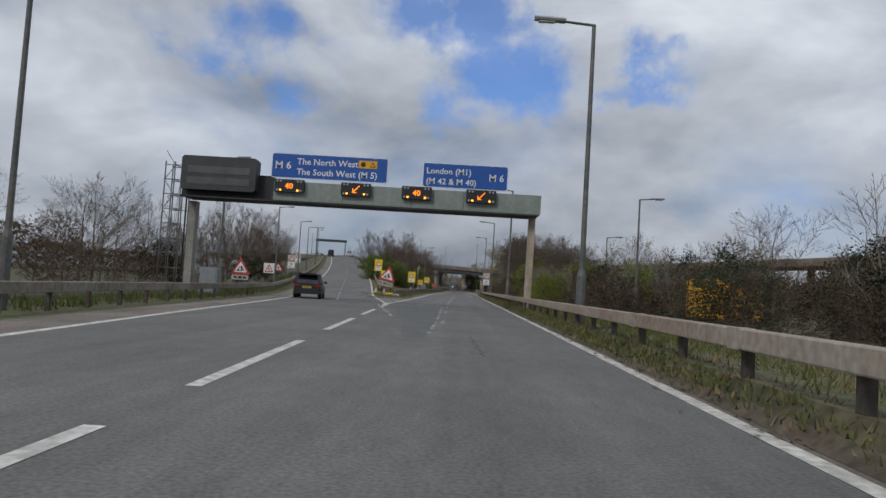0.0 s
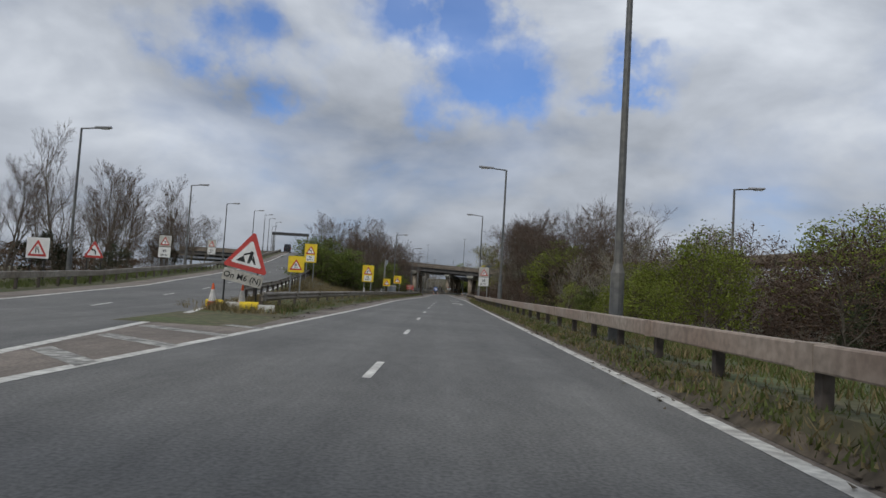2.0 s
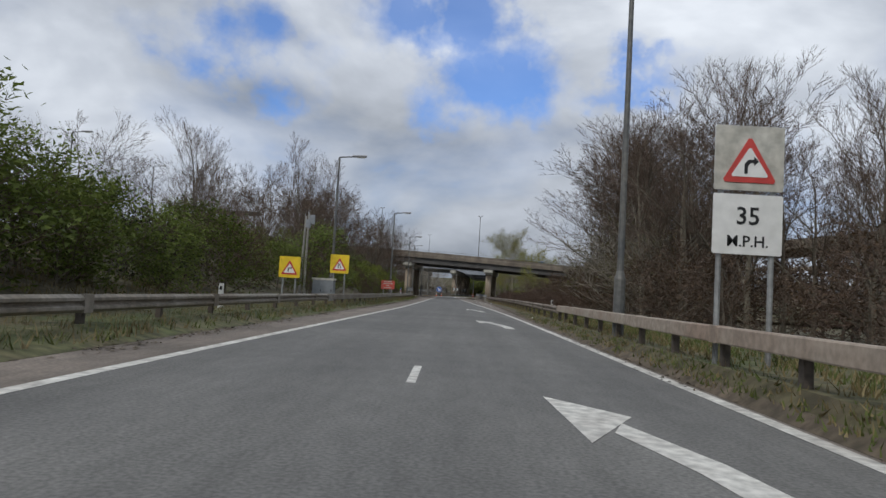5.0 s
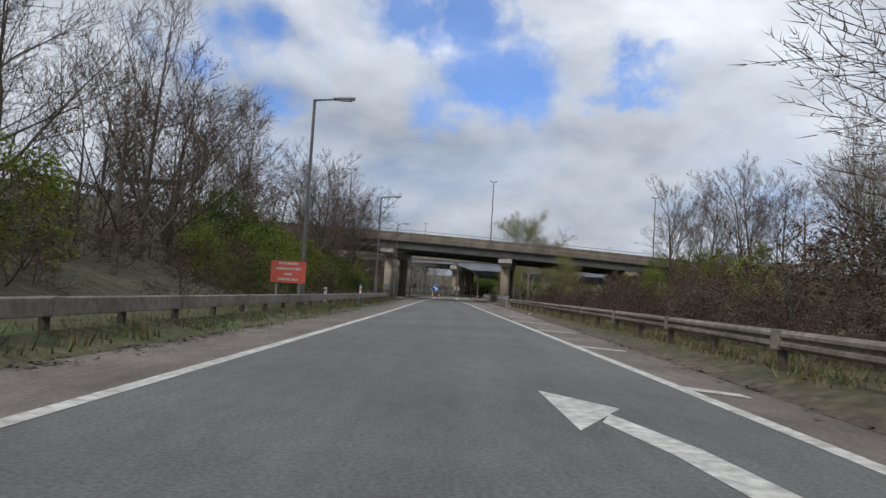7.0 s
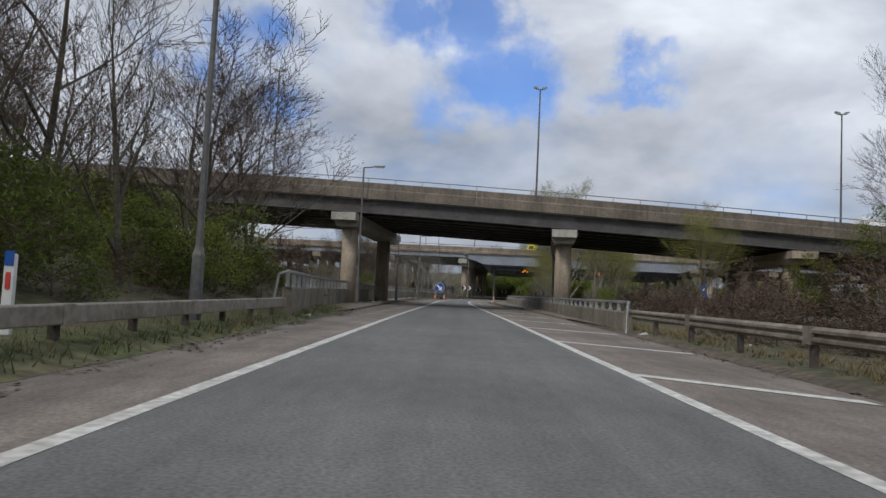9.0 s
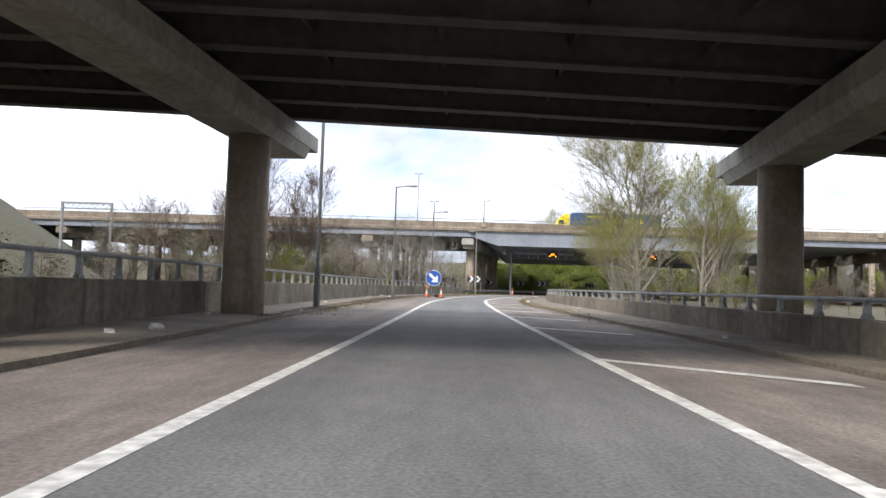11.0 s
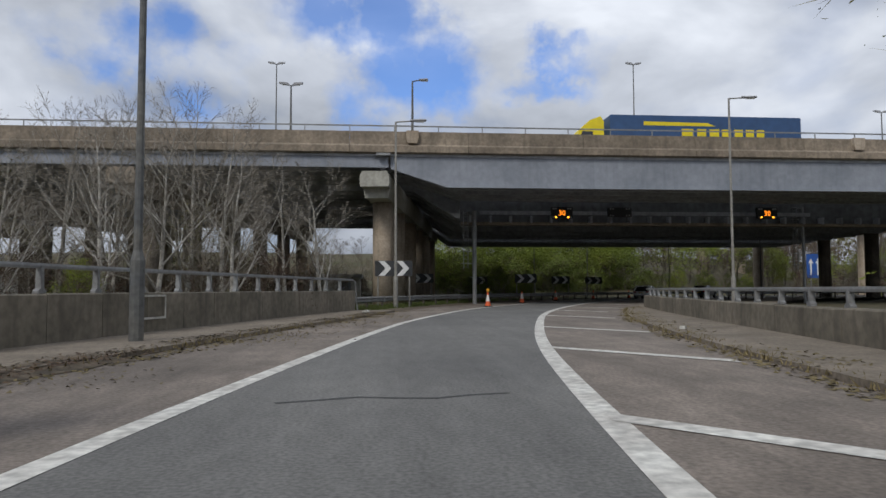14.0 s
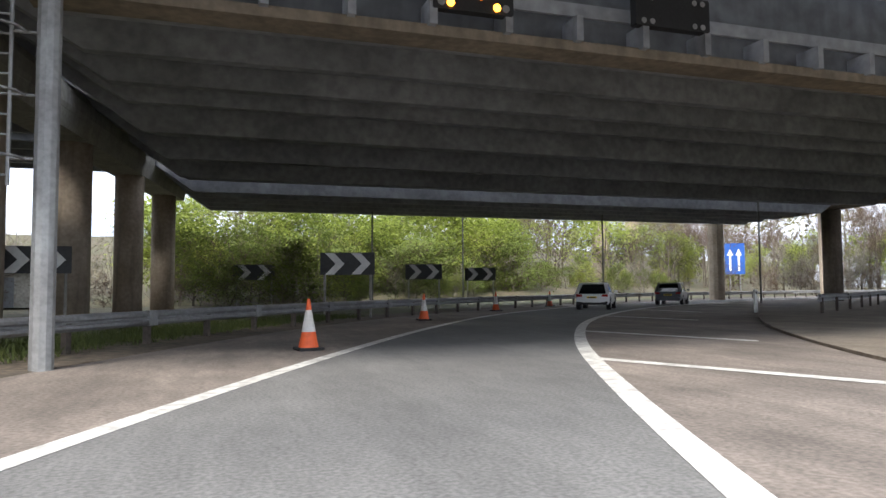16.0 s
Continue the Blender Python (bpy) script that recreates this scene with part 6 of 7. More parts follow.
# ---- trees and scrub ----
def grow(rng, tall, limbs, spread, depth, twig, up=0.35, lean=0.05, thick=None, trunk_part=0.25, reach=1.05, twig_r=0.011):
    """Branch pieces of one bare tree: two Shapes, the wood and the fine twigs, and the tips."""
    wood, fine, tips = Shape(), Shape(), []
    r0 = thick or tall * 0.0145

    def limb(p, way, length, r, level):
        steps = 5 if level == 0 else 4 if level == 1 and depth > 3 else (2 if depth > 3 else 3) if level < depth - 1 else 1
        at, d = p.copy(), way.copy()
        kids = []
        for i in range(steps):
            u = (i + 1) / steps
            d = (d + Vector((rng.uniform(-1, 1), rng.uniform(-1, 1), rng.uniform(-0.6, 1.0) * up * 2)) * (0.09 if level == 0 else 0.2)).normalized()
            q = at + d * (length / steps)
            ra, rb = r * (1 - 0.72 * (u - 1 / steps)), r * (1 - 0.72 * u)
            if level == depth:
                n = len(fine.v)
                o = d.orthogonal().normalized() * twig_r
                o = o * math.cos(n * 1.7) + d.cross(o) * math.sin(n * 1.7)
                fine.v += [tuple(at + o), tuple(at - o), tuple(q)]
                fine.f.append((n, n + 1, n + 2))
            elif level < depth - 1:
                wood.tube(at, q, ra, rb, 3 if level > 1 or depth == 3 and level else 7 if level == 0 and depth > 3 else 5, False)
            else:
                n = len(fine.v)
                o = d.orthogonal().normalized() * max(ra, 0.012)
                o2 = d.cross(o)
                fine.v += [tuple(at + o), tuple(at - o * 0.5 + o2 * 0.86), tuple(at - o * 0.5 - o2 * 0.86), tuple(q)]
                fine.f += [(n, n + 1, n + 3), (n + 1, n + 2, n + 3), (n + 2, n, n + 3)]
            kids.append((q.copy(), d.copy(), rb, u))
            at = q
        if level >= depth:
            tips.append(at)
            return
        count = limbs[level]
        for k in range(count):
            u = (trunk_part if level == 0 else 0.25) + (1 - (trunk_part if level == 0 else 0.25)) * (k + rng.random()) / count
            i = min(steps - 1, int(u * steps))
            q, dd, rr, _ = kids[i]
            back = kids[i - 1][0] if i else p
            q = back.lerp(q, min(1, u * steps - i))
            side = Vector((rng.uniform(-1, 1), rng.uniform(-1, 1), 0))
            side = (side - dd * side.dot(dd)).normalized()
            nd = (dd * (1 - spread[level]) + side * spread[level] + Vector((0, 0, up * 0.35))).normalized()
            limb(q, nd, length * rng.uniform(0.38, 0.62) * (1.15 - 0.45 * u) * (1.1 if level else reach), max(rr * 0.62, 0.008), level + 1)
        limb(at, d, length * 0.35, r * 0.3, level + 1)

    limb(Vector((0, 0, -0.2)), Vector((lean * rng.uniform(-1, 1), lean * rng.uniform(-1, 1), 1)).normalized(), tall * 0.78, r0, 0)
    return wood, fine, tips


def leaves(rng, points, size, each, scatter):
    sh = Shape()
    for p in points:
        for _ in range(each):
            c = p + Vector((rng.gauss(0, scatter), rng.gauss(0, scatter), rng.gauss(0, scatter * 0.7)))
            a = Vector((rng.uniform(-1, 1), rng.uniform(-1, 1), rng.uniform(-0.7, 0.7))).normalized()
            t = a.orthogonal().normalized()
            s = size * rng.uniform(0.6, 1.4)
            n = len(sh.v)
            sh.v += [tuple(c - a * s), tuple(c + t * s * 0.75), tuple(c + a * s)]
            sh.f.append((n, n + 1, n + 2))
    return sh


def tree_kind(seed, label, tall, limbs, spread, depth, bark=BARK, twig=TWIG, leaf=None, leaf_size=0.1, each=0, scatter=0.3, name="tree", category="tree", **more):
    rng = random.Random(seed)
    b = thing(name, label, category, name + "s", (0, -900 - seed, 0))
    wood, fine, tips = grow(rng, tall, limbs, spread, depth, twig, **more)
    part("trunk", wood, bark, b)
    part("crown", fine, twig, b)
    if leaf:
        part("foliage", leaves(rng, tips, leaf_size, each, scatter), leaf, b)
    return b


bare = [tree_kind(s, "bare winter tree with a rounded spreading brown crown", 9.5, (8, 6, 5, 5), (0.56, 0.5, 0.5, 0.5), 4, up=0.4, reach=1.25, trunk_part=0.2) for s in (1, 2, 3)]
bare_tall = [tree_kind(s, "tall bare tree with upswept grey brown branches", 12, (9, 6, 5, 6), (0.42, 0.42, 0.45, 0.5), 4, up=0.65, lean=0.05, trunk_part=0.14, reach=1.15) for s in (4, 5)]
budding = [tree_kind(s, "tall tree coming into yellow green bud", 14, (13, 8, 6, 6), (0.44, 0.42, 0.48, 0.5), 4, bark=BARK_PALE, twig=TWIG_GREEN, leaf=LEAF_FRESH, leaf_size=0.06, each=1, scatter=0.15, up=0.6, trunk_part=0.12, reach=1.15) for s in (6, 7)]
spreading = [tree_kind(33, "broad many stemmed tree coming into yellow green bud", 12.5, (18, 11, 8, 7), (0.46, 0.45, 0.5, 0.5), 4, bark=BARK_PALE, twig=TWIG_GREEN, leaf=LEAF_OLIVE, leaf_size=0.05, each=1, scatter=0.1, up=0.45, trunk_part=0.05, reach=1.22, thick=0.2, twig_r=0.009)]
bare_broad = [tree_kind(s, "broad bare tree with many upright grey brown stems", 11.5, (15, 9, 7, 5), (0.45, 0.45, 0.5, 0.5), 4, up=0.5, trunk_part=0.04, reach=1.2, thick=0.19, twig_r=0.012) for s in (51, 52)]
woodland = [tree_kind(s, "woodland tree in yellow green spring leaf", 9, (11, 6, 4), (0.6, 0.55, 0.5), 3, leaf=LEAF_WOOD, leaf_size=0.19, each=8, scatter=0.6, up=0.4, trunk_part=0.08, reach=1.2) for s in (18, 19)]
sapling = [tree_kind(s, "pale slender bare sapling", 5.5, (10, 7, 5), (0.45, 0.5, 0.5), 3, bark=BARK_PALE, twig=TWIG_PALE, thick=0.07, up=0.5, trunk_part=0.1, name="sapling", reach=1.15) for s in (8, 9)]
pale_tree = [tree_kind(s, "pale bare tree with a wide open crown", 11, (9, 6, 5, 4), (0.5, 0.5, 0.5, 0.5), 4, bark=BARK_WHITE, twig=TWIG_PALE, thick=0.18, up=0.45, trunk_part=0.1, reach=1.2) for s in (22, 23)]
brush = [tree_kind(s, "tangle of bare greyish brown brushwood", 5.0, (12, 8, 7), (0.6, 0.55, 0.55), 3, bark=BARK_PALE, twig=TWIG_PALE, leaf=LEAF_OLIVE, leaf_size=0.05, each=1, scatter=0.2, thick=0.06, up=0.4, trunk_part=0.02, name="brushwood", category="shrub", reach=1.2) for s in (20, 21)]
thicket = [tree_kind(s, "dense brown leafless thicket", 3.6, (13, 8, 6), (0.7, 0.6, 0.55), 3, leaf=LEAF_BROWN, leaf_size=0.055, each=1, scatter=0.2, thick=0.06, up=0.3, trunk_part=0.02, name="thicket", category="shrub", reach=1.15, twig_r=0.014) for s in (10, 11)]
bramble = [tree_kind(s, "low reddish brown bramble patch", 2.6, (15, 9, 6), (0.8, 0.65, 0.6), 3, twig=LEAF_BRAMBLE, leaf=LEAF_BRAMBLE, leaf_size=0.055, each=1, scatter=0.14, thick=0.04, up=0.2, trunk_part=0.01, name="bramble", category="shrub", reach=1.3, twig_r=0.013) for s in (41, 42)]
evergreen = [tree_kind(s, "dark evergreen shrub with glossy leaves", 3.4, (12, 7, 5), (0.75, 0.6, 0.55), 3, leaf=LEAF_DARK, leaf_size=0.085, each=5, scatter=0.17, thick=0.06, up=0.25, trunk_part=0.02, name="evergreen_shrub", category="shrub", reach=1.15) for s in (12, 13)]
leafy = [tree_kind(s, "bushy shrub in fresh green leaf", 3.6, (13, 8, 5), (0.72, 0.6, 0.55), 3, leaf=LEAF_GREEN, leaf_size=0.078, each=5, scatter=0.2, thick=0.06, up=0.3, trunk_part=0.02, name="shrub", category="shrub", reach=1.15) for s in (14, 15)]
fresh = [tree_kind(s, "shrub with bright yellow green spring leaves", 3.4, (12, 7, 5), (0.65, 0.6, 0.55), 3, leaf=LEAF_FRESH, leaf_size=0.06, each=5, scatter=0.13, thick=0.05, up=0.4, trunk_part=0.04, name="shrub", category="shrub", reach=1.1) for s in (16, 17)]

placed = random.Random(77)
KINDS = (pale_tree, bare_broad, spreading, bare, bare_tall, budding, woodland, brush, sapling, thicket, bramble, evergreen, leafy, fresh)


def plant(kind, x, y, z=0.0, size=1.0, stretch=None):
    src = placed.choice(kind)
    s = size * placed.uniform(0.88, 1.14)
    t = copy_thing(src, pose(x, y, z - 0.05, 0, 0, placed.uniform(0, 360)))
    t.scale = (s * (stretch or 1), s * (stretch or 1), s)
    return t


def belt(kinds, x0, x1, y0, y1, count, size=(0.8, 1.2), z=None, scaled=None):
    for k in range(count):
        y = y0 + (y1 - y0) * (k + placed.random()) / count
        x = placed.uniform(x0, x1) if not callable(x0) else placed.uniform(x0(y), x1(y))
        plant(placed.choice(kinds), x, y, z(y) if z else 0.0, placed.uniform(*size) * (scaled(y) if scaled else 1))


# hedge and trees on the outside of the slip road
belt((thicket, evergreen, evergreen), 7.6, 9.5, 19, 24, 4, (0.6, 0.8))
belt((bramble, thicket, evergreen), 11.5, 14, 14, 26, 7, (0.65, 0.88))
belt((bramble, thicket, bramble, evergreen), 8.3, 13, 34.5, 66, 19, (0.7, 0.95))
belt((bramble, evergreen, thicket), 13, 19, 10, 70, 18, (0.8, 1.05))
belt((bramble, evergreen), 19, 27, 8, 70, 14, (1.0, 1.4))
plant(bare, 10.6, 24, 0, 0.43)
plant(bare, 16.5, 47, 0, 0.5)
belt((sapling,), 9.5, 15, 10, 60, 6, (0.7, 1.0))
belt((brush, thicket, fresh, brush), 7.8, 10, 64, 94, 15, (0.55, 0.8))
for kind, x, y, sz in ((fresh, 7.3, 60.2, 0.72), (fresh, 8.3, 61.6, 0.8), (fresh, 7.2, 63.6, 0.5), (fresh, 7.2, 66.8, 0.62), (fresh, 7.6, 68.4, 0.68), (leafy, 8.3, 70.0, 0.65), (fresh, 7.4, 72.6, 0.55), (leafy, 7.5, 76.2, 0.5), (leafy, 7.8, 79.2, 0.5)):
    plant(kind, x, y, 0, sz)
belt((thicket,), 10, 15, 64, 112, 15, (1.0, 1.45))
plant(bare, 14.5, 103, 0, 0.78)
for x, y, sz in ((12.2, 104, 0.62), (13.2, 107, 0.74), (12.6, 110.0, 0.8), (15.5, 109, 0.78)):
    plant(bare, x, y, 0, sz)
belt((thicket, evergreen, thicket), 8.2, 10.5, 93, 104, 6, (0.7, 1.0))
plant(bare, 12.6, 92, 0, 0.75)
belt((bare,), 14, 20, 98, 113, 6, (0.6, 0.75))
belt((thicket, bramble, evergreen), 15, 24, 66, 112, 14, (1.1, 1.5))
for kind, x, y, sz in ((fresh, 10.8, 110.5, 1.75), (fresh, 11.8, 112.0, 1.7), (fresh, 10.6, 108.5, 1.2), (fresh, 11.6, 108.0, 1.4), (fresh, 9.8, 112.5, 1.35), (fresh, 12.2, 110.0, 1.7)):
    plant(kind, x, y, 0, sz)
belt((bare, bare_tall, bare), 10.5, 17, 114, 146, 18, (0.85, 1.08), None, lambda y: float(np.interp(y, [114, 124, 138], [0.48, 0.55, 1.0])))
for x, y, sz in ((13.2, 147, 1.05), (12.5, 150, 1.2), (11.8, 153, 1.1), (14.0, 153, 1.2), (11.9, 156.0, 1.2), (13.7, 157.5, 1.25), (16.0, 157, 1.2), (13.2, 160.0, 1.1), (15.8, 163.5, 1.1)):
    plant(bare, x, y, 0, sz, 1.22)
belt((thicket, brush, thicket), 9.2, 12, 138, 166, 16, (1.0, 1.3))
belt((thicket,), 13, 19, 138, 172, 14, (1.4, 1.8))
belt((thicket, thicket, brush), 7.8, 12, 112, 170, 22, (0.7, 1.1))
belt((bramble,), 6.9, 8.4, 148, 213, 24, (0.5, 0.75))
belt((bramble,), 8.5, 11, 176, 236, 20, (0.6, 0.85))
belt((bramble, bramble, thicket), 10.5, 18, 172, 239, 32, (0.7, 1.0))
slope = Shape()
foot = [(18 + 0.05 * (y - 168), y, -0.14) for y in range(168, 240, 6)]
crest = [(27 + 0.08 * (y - 168), y, float(np.interp(y, [168, 185, 239], [0.2, 3.4, 4.4]))) for y in range(168, 240, 6)]
slope.ribbon(foot, crest).ribbon(crest, [(x + 9, y, z) for x, y, z in crest]).ribbon([(x + 9, y, z) for x, y, z in crest], [(x + 18, y, -0.14) for x, y, z in crest])
structure("embankment", slope, SCRUB)
crest_z = lambda y: float(np.interp(y, [168, 185, 239], [0.0, 3.2, 4.2]))
belt((bare, bare, bare_tall), 26, 38, 172, 238, 30, (0.7, 0.98), crest_z)
belt((thicket, thicket, fresh), 19, 23, 176, 238, 16, (0.85, 1.15), lambda y: crest_z(y) * 0.25)
belt((thicket, fresh, thicket), 25, 28, 178, 238, 13, (0.9, 1.25), lambda y: crest_z(y) * 0.85)
plant(fresh, 8.9, 203, 0, 0.62)
plant(fresh, 27, 222, 3.4, 1.2)
# far side of the climbing road
far_x = lambda y: float(np.interp(y, [p[1] for p in FORK_L], [p[0] for p in FORK_L]))
belt((bare, bare, thicket), lambda y: far_x(y) - 16, lambda y: far_x(y) - 8, 0, 60, 26, (0.42, 0.58))
belt((bare, bare_tall), lambda y: far_x(y) - 17, lambda y: far_x(y) - 7.5, 62, 100, 15, (0.46, 0.6), lambda y: climb(y) * 0.4)
belt((bare, bare, bare_tall), lambda y: far_x(y) - 17, lambda y: far_x(y) - 7.5, 100, 155, 20, (0.62, 0.84), lambda y: climb(y) * 0.5)
belt((thicket, thicket, evergreen, thicket), lambda y: far_x(y) - 10, lambda y: far_x(y) - 6.6, 2, 130, 26, (0.7, 1.0), lambda y: climb(y) * 0.7)
# the bank between the two roads
for x, y, z, size in ((-13.6, 112.5, 0.7, 1.4), (-11.6, 116.5, 0.6, 1.1), (-10.8, 121.5, 0.3, 0.95), (-13.2, 116.5, 0.8, 1.4), (-10.2, 127, 0.2, 0.85), (-12.4, 114.5, 0.7, 1.05), (-12.2, 119.5, 0.5, 1.0), (-14.2, 115.5, 0.9, 1.05), (-12.9, 113.0, 0.7, 0.9), (-11.2, 118.5, 0.5, 1.1), (-13.6, 119.5, 0.7, 1.2), (-10.9, 124.5, 0.3, 1.0), (-12.4, 122.5, 0.5, 1.1)):
    plant(leafy, x, y, z, size)
plant(bare, -13.5, 127, 1.0, 0.5)
belt((leafy, thicket, evergreen), -12.5, -9.6, 126, 160, 12, (0.75, 1.1), lambda y: 0.5)
belt((bare,), -15, -10.5, 130, 150, 8, (0.36, 0.52), lambda y: 0.7)
belt((bare, bare_tall, bare), -19, -10.6, 148, 222, 27, (0.92, 1.15), lambda y: 0.8, lambda y: float(np.interp(y, [150, 168, 188, 198], [0.6, 0.9, 1.0, 0.72])))
belt((leafy, fresh, fresh, thicket), -14.5, -9.2, 150, 222, 26, (0.75, 1.1), lambda y: 0.4)
belt((thicket, leafy, thicket, fresh), -24, -14, 152, 236, 26, (1.1, 1.6), lambda y: 1.2)
belt((bare, bare_tall), -26, -15, 156, 232, 12, (0.8, 1.0), lambda y: 1.8)
belt((thicket, leafy, thicket), -10.6, -8.2, 160, 224, 15, (0.5, 0.8), lambda y: 0.22)
plant(fresh, -9.4, 184, 0.2, 0.75)
for x, y, sz in ((-11.2, 224, 1.1), (-12.8, 229.5, 1.15), (-10.8, 216, 1.0), (-14.5, 226, 1.1), (-12.5, 209, 1.12), (-21.5, 282, 0.6), (-24, 285, 0.6), (-26.5, 290, 0.65), (-13.0, 220.5, 1.0)):
    plant(bare, x, y, 0.2, sz)
for kind, x, y, sz in ((fresh, -9.9, 213, 0.85), (fresh, -10.6, 217.5, 0.9), (leafy, -12.0, 223, 1.1), (fresh, -12.8, 214.5, 1.1), (bramble, -11.2, 228, 1.3), (bramble, -14, 231, 1.5), (leafy, -15.5, 219, 1.3), (bramble, -16.8, 226, 1.6), (bramble, -13.6, 206, 1.5)):
    plant(kind, x, y, 0.25, sz)
# between the two bridges
belt((brush, brush, thicket), -30, -11.2, 272, 342, 30, (0.75, 1.1))
belt((brush, brush, thicket, fresh), -13.5, -11.0, 284, 330, 9, (0.55, 0.8))
belt((brush, brush, thicket), -34, -12, 324, 348, 26, (0.75, 1.1))
belt((thicket, brush), -9.5, -3.8, 331, 346, 9, (0.7, 1.0))
for x, y, sz in ((-4.6, 337.5, 0.72), (-7.2, 335, 0.8), (-10.0, 339, 0.85), (-13.0, 337, 0.85), (-17, 340, 0.85), (-21, 343, 0.8), (-6.0, 331.5, 0.6), (-8.6, 330, 0.62), (-11.5, 332.5, 0.7), (-14.5, 330, 0.62), (-18.5, 334, 0.72), (-3.2, 341.5, 0.62)):
    plant(pale_tree, x, y, 0, sz)
for x, y, sz in ((-18.6, 284, 0.55), (-14.9, 286.5, 0.62), (-20.5, 287.5, 0.62), (-23.5, 288, 0.55)):
    plant(bare_tall, x, y, 0, sz)
for x, y, s in ((17.3, 308.7, 1.28), (13.6, 303.5, 0.55), (14.8, 300.5, 0.6), (16.0, 312.5, 0.7), (19.05, 294.6, 0.8), (22.5, 301, 0.7), (21.0, 296, 0.8), (25, 306, 0.75)):
    plant(spreading if s > 1 else budding, x, y, 0, s, 1.18 if s > 1 else 1.0)
belt((brush, fresh, brush, thicket), 9.5, 30, 272, 314, 18, (0.6, 0.95))
belt((thicket, brush), 32, 52, 316, 340, 8, (0.6, 0.9))
plant(budding, 32, 330, 0, 0.7)
# beyond the flyover on the other side, and under it
belt((thicket, fresh, bare), 26, 55, 246, 300, 18, (0.7, 1.1))
belt((bramble, evergreen), -50, -26, 250, 335, 14, (1.0, 1.5))
# wooded bank beyond the viaduct
rise_at = lambda x, y: float(np.interp(y - 0.60 * max(0, x - 40), [404, 416, 440], [0.0, 2.0, 8.5]))
hill = Shape()
cols = list(range(-120, 169, 16))
for y in (404, 410, 416, 424, 432, 442, 470):
    hill.v += [(x, y + 0.60 * max(0, x - 40), rise_at(x, y + 0.60 * max(0, x - 40)) - 0.1 + 0.5 * noise.noise(Vector((x * 0.05, y * 0.05, 0)))) for x in cols]
n = len(cols)
hill.f = [(r * n + c, r * n + c + 1, (r + 1) * n + c + 1, (r + 1) * n + c) for r in range(6) for c in range(n - 1)]
structure("wooded_bank", hill, SCRUB)
for k in range(64):
    x = -42 + 130 * (k + placed.random()) / 64
    y = placed.uniform(404, 414) + 0.60 * max(0, x - 40) + (0 if x < 8 else min(8, (x - 8) * 0.3))
    plant(brush if x < 2 else woodland if x < 36 and placed.random() < 0.85 else bare if placed.random() < 0.75 else woodland, x, y, rise_at(x, y), placed.uniform(0.6, 0.95) * (1.3 if x < 2 else 1), 1.15)
for k in range(40):
    x = -42 + 185 * (k + placed.random()) / 40
    y = placed.uniform(416, 436) + 0.60 * max(0, x - 40)
    plant(bare if x < 2 else placed.choice((woodland, woodland, budding, bare)) if x < 40 else placed.choice((bare, bare_tall, bare, budding)), x, y, rise_at(x, y), placed.uniform(0.85, 1.2) * (0.5 if x < 2 else 1))
for k in range(26):
    x = 78 + 75 * (k + placed.random()) / 26
    y = placed.uniform(405, 420) + 0.60 * (x - 40)
    plant(placed.choice((bare, bare, bare_tall, woodland)), x, y, rise_at(x, y), placed.uniform(0.7, 1.15))
for k in range(40):
    x = -42 + 140 * (k + placed.random()) / 40
    y = placed.uniform(400.5, 406) + 0.60 * max(0, x - 40) + (0 if x < 8 else min(10, (x - 8) * 0.35))
    plant(bramble if x < 2 else placed.choice((leafy, fresh, thicket)) if x < 45 else placed.choice((brush, thicket, fresh)), x, y, rise_at(x, y), placed.uniform(0.6, 0.9) * (1.5 if x < 2 else 1))
belt((thicket, evergreen, thicket), -60, -2, 397, 403, 16, (1.1, 1.6))
for k in range(26):
    x = 4 + 36 * (k + placed.random()) / 26
    plant(placed.choice((leafy, fresh, leafy)), x, placed.uniform(401, 407) + min(8, max(0, x - 8) * 0.3), 0.3, placed.uniform(1.3, 1.8))
for k in range(30):
    x = 10 + 56 * (k + placed.random()) / 30
    y = float(np.interp(x, [p[0] for p in BAR_END], [p[1] for p in BAR_END])) + placed.uniform(14, 20)
    plant(placed.choice((leafy, fresh, brush, leafy)), x, y, max(0.0, rise_at(x, y)), placed.uniform(0.55, 0.95))
belt((bare, bare_tall, bare, woodland), 92, 150, 424, 446, 26, (0.8, 1.1))
belt((brush, thicket), 70, 150, 418, 432, 26, (0.9, 1.3))
belt((bramble,), 62, 84, 352, 372, 8, (0.8, 1.1))
belt((thicket, leafy, bare), 96, 150, 372, 386, 12, (0.7, 1.0))
plant(budding, 13, 232, 0, 0.4)
# broad trees and dense scrub behind the low wall between the bridges
for x, y, sz in ((-16.7, 287.5, 0.84), (-13.9, 289.5, 0.76)):
    plant(bare_broad, x, y, 0, sz)
belt((brush, brush, bramble, fresh), -22, -12.5, 280, 300, 12, (0.75, 1.0))
belt((brush, sapling), -13.5, -11.4, 296, 326, 8, (0.75, 1.0))
